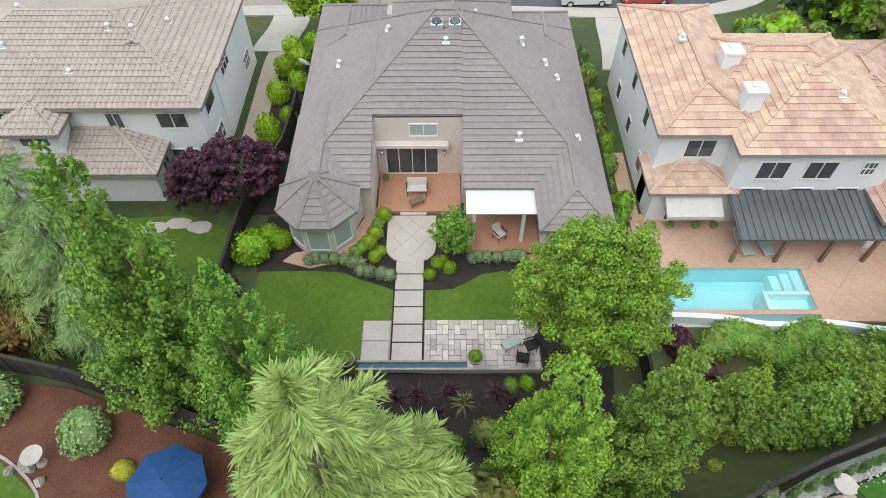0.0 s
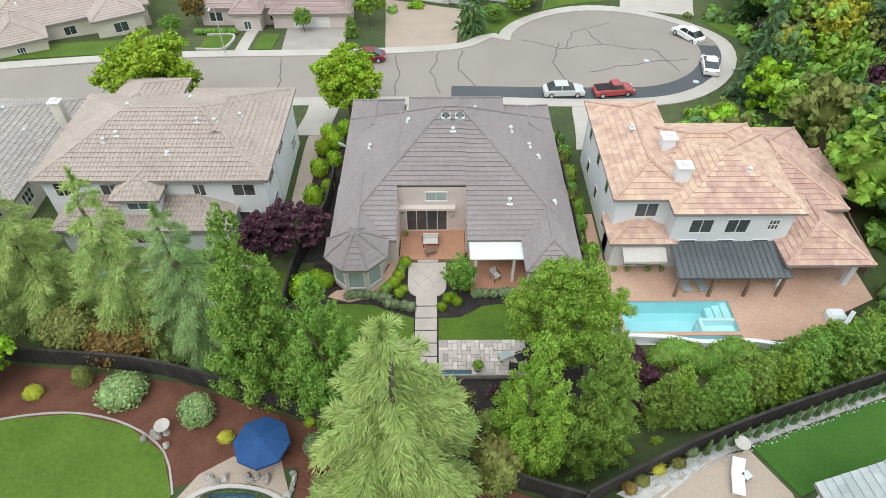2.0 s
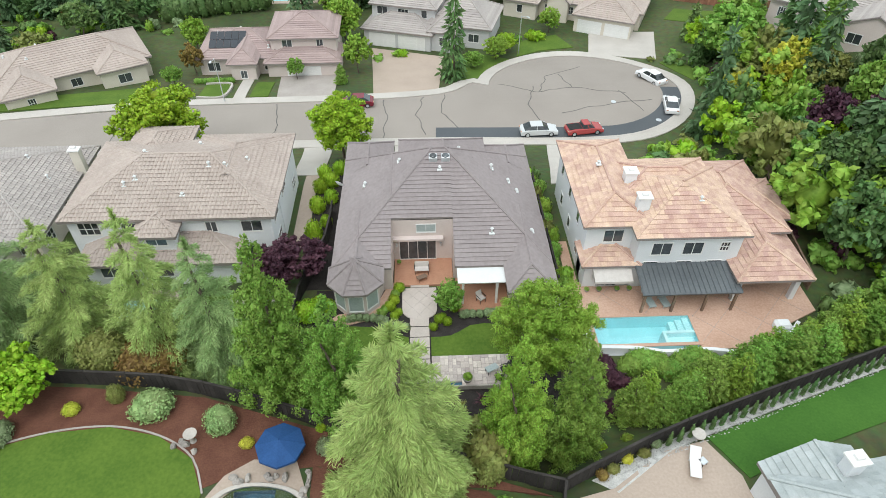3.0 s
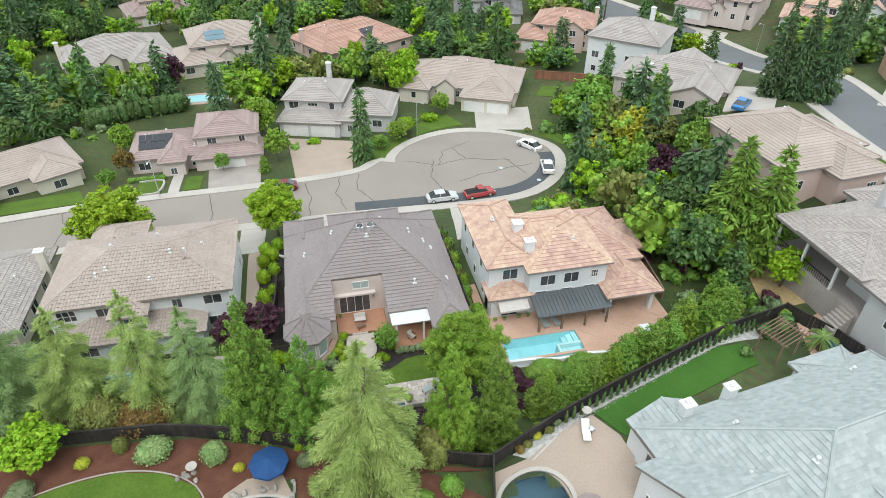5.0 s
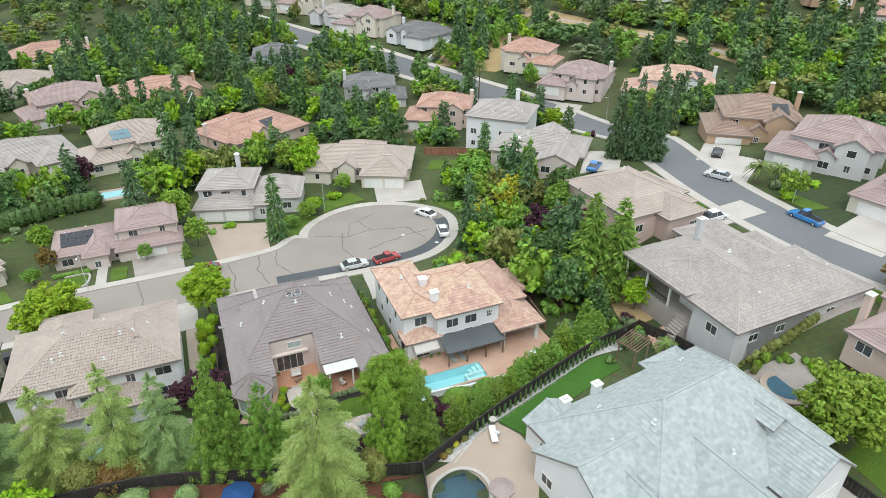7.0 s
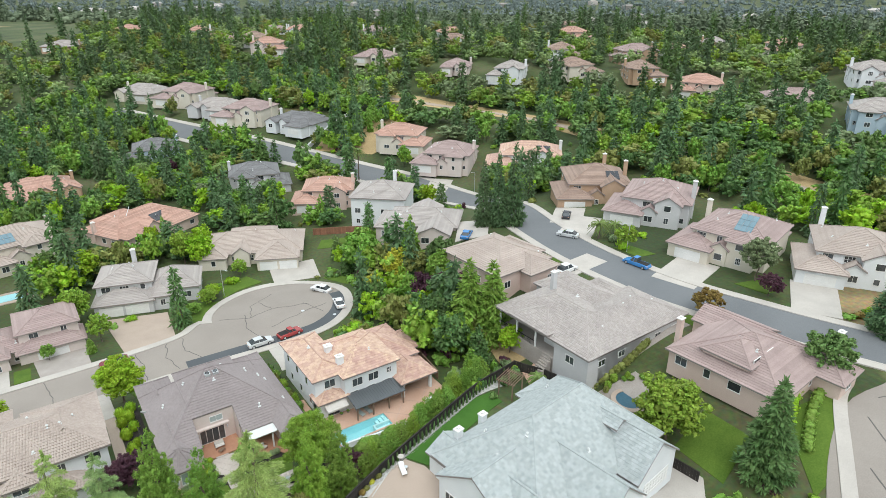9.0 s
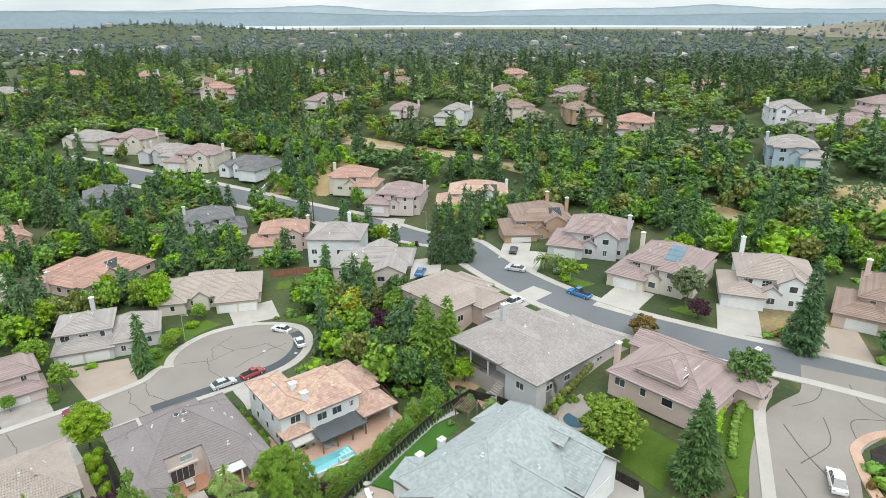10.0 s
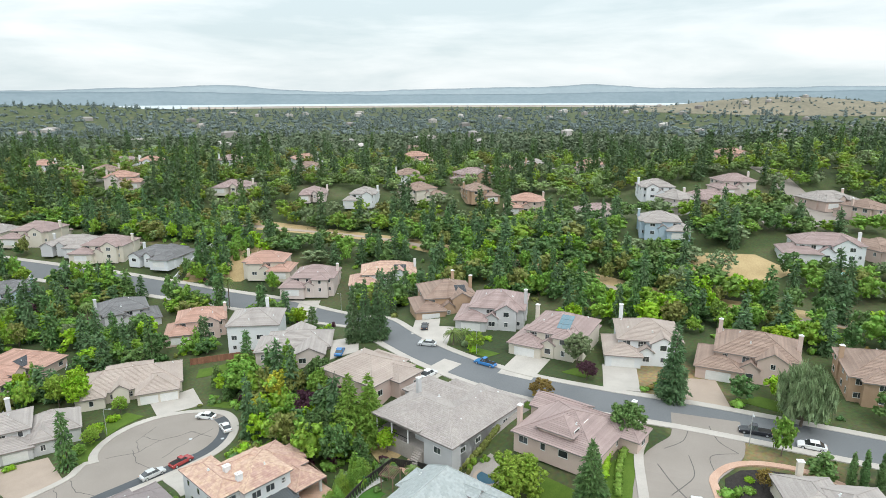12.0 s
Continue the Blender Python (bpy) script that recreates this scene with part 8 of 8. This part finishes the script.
scatter(10, 560, lambda r: (r.uniform(-80, 105), r.uniform(98, 260)), wood_pick, "", "", joined=yard_shrubs)
scatter(11, 240, lambda r: (r.uniform(95, 165), r.uniform(-80, 130)), wood_pick, "", "", joined=yard_shrubs)
for p in along(upper[:5], 7):
    for side in (-1, 1):
        rnd = random.Random(int(p.x * 13 + p.y * 7) + side)
        x, y = p.x + side * rnd.uniform(7.4, 9.0) * 0.90, p.y + side * rnd.uniform(7.4, 9.0) * 0.44
        if p.y > 145 and not too_near("houses", HOUSE_SPOTS, x, y, 0.2, 0.2, 3.0) and rnd.random() < 0.8:
            if rnd.random() < 0.3:
                yard_shrubs.add("conifer", x, y, rnd.uniform(9, 15), rnd.uniform(2, 2.8), L_FIR, rnd)
            else:
                yard_shrubs.add("round", x, y, rnd.uniform(5, 9), rnd.uniform(2.2, 3.6), rnd.choice(GREENS), rnd)
for p in along(upper[:4], 5):
    rnd = random.Random(int(p.x * 31 + p.y * 3))
    x, y = p.x - 10.2 * 0.90 + rnd.uniform(-1, 1), p.y - 10.2 * 0.44 + rnd.uniform(-1, 1)
    if p.y > 150 and not too_near("houses", HOUSE_SPOTS, x, y, 0.0, 0.1, 3.0):
        yard_shrubs.add("conifer" if rnd.random() < 0.35 else "round", x, y, rnd.uniform(9, 14), rnd.uniform(2.8, 3.8), rnd.choice(GREENS), rnd)
scatter(13, 46, lambda r: (r.uniform(33, 47), r.uniform(26, 66)), wood_pick, "", "", joined=yard_shrubs)
yard_shrubs.done("shrubbery", "mixed shrubs and small trees filling the yards", "shrubs")
hedge([(58, -16.4), (64, -14), (70, -12)], 1.6, 1.4, L_LIME, "lime-green shrub row by the pavement", 0.2, 120, lumps=0.9)
hedge([(56, -20), (62, -17.2), (70, -15)], 1.5, 1.0, L_MID, "green shrub row by the pavement", 0.2, 120, lumps=0.9)
hedge([(-44, 96), (-36, 99), (-28, 101)], 2.4, 4.0, L_DEEP, "tall dark screen hedge behind the houses", 0.3, 120, lumps=1.2)
hedge([(45, 6.5), (52, 5.5), (58, 6.0)], 1.4, 1.3, L_OLIVE, "olive hedge between two lots", 0.18, 160, lumps=0.8)
for x, y, h, m in ((79.5, -47.5, 6.5, L_DEEP), (81.2, -49, 6.8, L_DEEP), (83, -51, 6.2, L_DEEP)):
    plant("column", x, y, h, 0.75, m, "tall dark cypress column on the corner", "tree", 67, "cypress columns", 1200, 0.2)
for x, y, r, h, m in ((68, -36, 1.2, 1.0, L_MID), (71, -35, 1.0, 0.9, L_LIME), (74, -37.5, 1.1, 1.2, L_MID), (70, -40, 1.2, 1.0, L_BRIGHT), (66, -42, 1.2, 1.4, L_OLIVE), (73, -41, 0.9, 0.8, L_LIME)):
    bush(x, y, r, h, m, "low shrub on the planted corner", "bush", 60, 500, 0.2)
plant("loose", 70.5, -37.5, 3.6, 1.5, L_RUST, "bronze-leaved small tree on the planted corner", "tree", 68, "", 1500, 0.4)

# ---- greenbelt: dry grass, a trail, oaks ----
drape("dry_field", [(100, 184), (110, 162), (98, 148), (86, 147), (72, 164), (84, 176)], 0.12, DRYGRASS, "open field of straw-coloured grass", step=4, category="field")
ribbon("field_wall", [(104, 187.5), (96, 183), (84, 176.5), (70, 166.5)], 0, 0.4, 1.7, 2.2, STUCCO_WHITE, "long white wall beside the dry field", category="wall", step=2)
ribbon("dry_grass_band", [(170, -70), (162, -25), (150, 25), (147, 60), (152, 100), (146, 140), (126, 195), (96, 250), (70, 290)], -6, 5, 0.10, 0.4, DRYGRASS, "band of straw-coloured grass along the trail", category="dry grass", step=5, cross=8)
ribbon("trail", [(168, -60), (160.5, -31), (149, 20), (146, 60), (151, 100), (146, 138), (126, 192), (96, 246)], -1.6, 1.6, 0.22, 0.4, CONCRETE_TAN, "pale dirt trail through the greenbelt", category="trail", step=4, cross=2)
drape("sand_lot", [(174, 14), (186, 24), (200, 4), (196, -10), (184, -6)], 0.15, DRYGRASS, "bare sandy lot with dry grass", step=4, category="field")
ribbon("ridge_street", [(232, 12), (244, -4), (262, -2), (290, 20), (330, 60)], -5, 5, 0.15, 0.4, ASPHALT, "pale asphalt street on the ridge", category="road", step=5, cross=3)


def band(rnd, lo, hi, a0, a1):
    """A random place in a belt at some distance across the slope, between two positions along it."""
    u, v = rnd.uniform(lo, hi), rnd.uniform(a0, a1)
    return 0.80 * u + 0.60 * v, 0.60 * u - 0.80 * v


def oak_pick(rnd):
    if rnd.random() < 0.14:
        return "conifer", rnd.uniform(9, 15), rnd.uniform(2, 3), L_FIR, 1100, 0.55, 66
    return rnd.choice(("round", "round", "loose")), rnd.uniform(5.5, 9.5), rnd.uniform(3.4, 6.0), rnd.choice((L_OAK, L_OAK, L_MID, L_DEEP, L_MID, L_OLIVE, L_SAGE, L_BRIGHT)), 1500, 0.5, 62 + rnd.randrange(2)


def ridge_pick(rnd):
    if rnd.random() < 0.17:
        return "conifer", rnd.uniform(11, 21), rnd.uniform(2.4, 3.6), rnd.choice((L_FIR, L_FIR, L_DEEP)), 1100, 0.55, 66
    return rnd.choice(("round", "round", "loose")), rnd.uniform(5, 9.5), rnd.uniform(3.0, 5.0), rnd.choice((L_OAK, L_BRIGHT, L_MID, L_OAK, L_SAGE, L_OLIVE, L_MID, L_CEDAR_BLUE)), 1300, 0.55, 62 + rnd.randrange(2)


belt, ridge_wood = Thicket(1.6), Thicket(0.75)
HOUSE_SPOTS.extend((p.x, p.y, 4.6) for p in along([(160.5, -31), (149, 20), (146, 60), (151, 100), (146, 138), (126, 192)], 5))
HOUSE_SPOTS.extend((p.x - 8.0, p.y - 6.0, 7.0) for p in along([(149, 20), (146, 60), (151, 100), (146, 138), (126, 192)], 8))
HOUSE_SPOTS.extend(((92, 165, 13), (82, 158, 8), (86, 150, 8), (100, 150, 6), (186, 6, 12), (176, 0, 8), (246, -3, 10), (260, 2, 8), (275, 10, 8), (238, 10, 8), (105, 172, 6)))
scatter(5, 400, lambda r: band(r, 128, 222, -230, 190), oak_pick, "", "", joined=belt)
belt.done("greenbelt_oaks", "broad dark oaks and a few firs in the greenbelt", "trees")
scatter(12, 760, lambda r: band(r, 212, 310, -300, 230), ridge_pick, "", "", joined=ridge_wood)
scatter(6, 800, lambda r: band(r, 310, 440, -380, 260), ridge_pick, "", "", joined=ridge_wood)
scatter(9, 380, lambda r: (r.uniform(-110, 110), r.uniform(205, 430)), ridge_pick, "", "", joined=ridge_wood)
ridge_wood.done("ridge_trees", "firs and oaks among the ridge houses", "trees")
plant("loose", 178, 7.5, 9, 5, L_SAGE, "sparse grey tree on the bare lot", "tree", 69, "", 350, 0.5)


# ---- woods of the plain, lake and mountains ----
# Haze is painted into the leaf colours: slightly paled, then blue-grey farther out.
FAR_WOOD_THIN_HAZE = mat("far_wood_thin_haze", (0.115, 0.155, 0.10), (0.19, 0.235, 0.15), 0.01, 0.95, piece=0.2, specular=0.1)
FAR_WOOD_THICK_HAZE = mat("far_wood_thick_haze", (0.16, 0.205, 0.20), (0.21, 0.255, 0.245), 0.004, 0.95, piece=0.12, specular=0.1)


def far_woods(seed, count, lo, hi, size, material, label):
    """Woods as many small leafy crowns, thinner on the dry hill."""
    rng, rnd = np.random.default_rng(seed), random.Random(seed)
    stock = []
    for k in range(8):
        if k < 2:
            v, q = boughs(rng, 2.6, 0.55, 0.0, 5, 5.0, 0.5, 0.13, 0.85, 0.3, 5)
            stock.append(with_cores(v, q, [((0, 0, 0.8), (0.36, 0.36, 1.2))], 1.0, rnd, 4, 5, 0.2))
        else:
            lobes = [((0, 0, 0.55), (0.8, 0.8, 0.5))] + [((rnd.uniform(-0.5, 0.5), rnd.uniform(-0.5, 0.5), rnd.uniform(0.5, 0.9)), (0.5, 0.5, 0.4)) for _ in range(2)]
            v, q = leaves(rng, lobes, 34, 0.36, 0.0, 0.8, 1.3)
            stock.append(with_cores(v, q, lobes, 0.9, rnd, 4, 5, 0.2))
    verts, four, three, n = [], [], [], 0
    for _ in range(count):
        d, a = lo * (hi / lo) ** rnd.random(), radians(rnd.uniform(-2, 100))
        x, y = -28 + d * math.sin(a), -60 + d * math.cos(a)
        on_hill = math.hypot(x - 2392, y - 567) < 480
        if 0.8 * x + 0.6 * y < 400 or (on_hill and rnd.random() < 0.25):
            continue
        k = size * rnd.uniform(0.7, 1.3) * (0.7 if on_hill else 1.0)
        v, f4, f3 = rnd.choice(stock)
        t = rnd.uniform(0, 6.283)
        c, sn = k * math.cos(t), k * math.sin(t)
        verts.append(np.stack([x + c * v[:, 0] - sn * v[:, 1], y + sn * v[:, 0] + c * v[:, 1], ground_z(x, y) - 0.5 + k * v[:, 2]], 1))
        four.append(f4 + n)
        three.append(f3 + n)
        n += len(v)
    tagged(new("woods", quick_mesh("woods", np.concatenate(verts), [np.concatenate(four), np.concatenate(three)], (material,))), label, "woods", kind="stuff")


drape("dry_hill", [(2392 + 520 * math.cos(a), 567 + 520 * math.sin(a)) for a in (2 * math.pi * k / 28 for k in range(28))], 0.6, mat("dry_far", (0.16, 0.15, 0.105), (0.27, 0.235, 0.17), 0.008, 0.95, fine=12), "straw-coloured hill beyond the plain", step=60, category="hill")
far_woods(1, 7000, 430, 1500, 5.0, FAR_WOOD_THIN_HAZE, "dense woods on the plain beyond the ridge, colour paled for haze")
far_woods(2, 5000, 1300, 3050, 6.0, FAR_WOOD_THICK_HAZE, "woods far out on the plain with blue-green haze painted in")


def far_roofs():
    rnd, verts, faces = random.Random(4), [], []
    for _ in range(85):
        d, a = rnd.uniform(700, 2600), radians(rnd.uniform(2, 92))
        x, y = -28 + d * math.sin(a), -60 + d * math.cos(a)
        if 0.8 * x + 0.6 * y < 480:
            continue
        w, h, z = rnd.uniform(7, 14) * (2 if rnd.random() < 0.1 else 1), rnd.uniform(7, 10), ground_z(x, y)
        b = len(verts)
        verts += [(x - w, y - 6, z), (x + w, y - 6, z), (x + w, y + 6, z), (x - w, y + 6, z), (x - w, y - 6, z + h), (x + w, y - 6, z + h), (x + w, y + 6, z + h), (x - w, y + 6, z + h), (x - w * 0.6, y, z + h + 3), (x + w * 0.6, y, z + h + 3)]
        faces += [tuple(i + b for i in q) for q in ((0, 1, 5, 4), (1, 2, 6, 5), (2, 3, 7, 6), (3, 0, 4, 7), (4, 5, 9, 8), (6, 7, 8, 9), (5, 6, 9), (7, 4, 8))]
    tagged(link_mesh("far_buildings", verts, faces, mat("far_building", (0.30, 0.27, 0.25), (0.44, 0.42, 0.41), 0.01, 0.9, piece=0.4)), "small pale buildings scattered over the far plain", "buildings", kind="stuff")


far_roofs()


def arc_sheet(name, d0, d1, z0, z1, a0, a1, material, label, category):
    verts, faces, n = [], [], 60
    for k in range(n + 1):
        a = radians(a0 + (a1 - a0) * k / n)
        for d, z in ((d0, z0), (d1, z1)):
            verts.append((-28 + d * math.sin(a), -60 + d * math.cos(a), z))
    faces = [(2 * k, 2 * k + 1, 2 * k + 3, 2 * k + 2) for k in range(n)]
    tagged(link_mesh(name, verts, faces, material), label, category, kind="structure")


LAKE = mat("lake_water", (0.60, 0.66, 0.68), (0.68, 0.74, 0.76), 0.002, 0.25, specular=0.5)
arc_sheet("water_lake", 3650, 4720, -14.0, -14.0, 14, 74, LAKE, "pale grey lake across the plain", "lake")
arc_sheet("backdrop_dam", 3560, 3600, -16.0, -6.0, 26, 76, mat("dam_earth", (0.30, 0.27, 0.24), (0.40, 0.35, 0.31), 0.004, 0.95), "long low earth dam before the lake", "dam")
arc_sheet("backdrop_dam_face", 3600, 3680, -6.0, -14.0, 26, 76, bpy.data.materials["dam_earth"], "far side of the long earth dam", "dam")


def mountains(name, dist, base, crest, swells, material, label):
    """A range round the horizon: a level crest with swells (bearing, width, height)."""
    verts, n = [], 240
    for k in range(n + 1):
        a = -12 + 120 * k / n
        h = crest - base + sum(up * math.exp(-(((a - at) / wide) ** 2)) for at, wide, up in swells)
        h += 5 * noise.noise((a * 0.35, dist, 0)) + 3.5 * noise.noise((a * 1.1, dist, 4)) + 1.5 * noise.noise((a * 3.1, dist, 8))
        q = radians(a)
        for j, (d, z) in enumerate(((dist - 200, base), (dist - 130, base + 0.4 * h), (dist - 60, base + 0.75 * h), (dist, base + h), (dist + 20, base))):
            d += 30 * noise.noise((a * 0.8, j * 3.0, dist)) if j in (1, 2) else 0
            verts.append((-28 + d * math.sin(q), -60 + d * math.cos(q), z))
    faces = [(5 * k + j, 5 * k + j + 1, 5 * k + 6 + j, 5 * k + 5 + j) for k in range(n) for j in range(4)]
    tagged(link_mesh(name, verts, faces, material, smooth_faces=True), label, "mountains", kind="structure")


# Air haze is mixed into both ranges' base colours, paler for the farther.
mountains("backdrop_hills", 4800, -16, 46, ((8, 9, 34), (24, 9, 26), (66, 8, 14), (84, 9, 24)), mat("hill_haze", (0.20, 0.255, 0.285), (0.24, 0.295, 0.325), 0.003, 1.0, specular=0.0), "wooded hills beyond the lake with blue-grey haze painted in")
mountains("backdrop_mountains", 4930, -16, 84, ((28.5, 4.5, 34), (21, 3, 14), (38, 5, -16), (60.4, 3.4, 30), (53, 4, 12), (80, 6, 8)), mat("mountain_haze", (0.27, 0.325, 0.355), (0.31, 0.365, 0.395), 0.003, 1.0, specular=0.0), "mountains on the horizon with pale blue haze painted in")
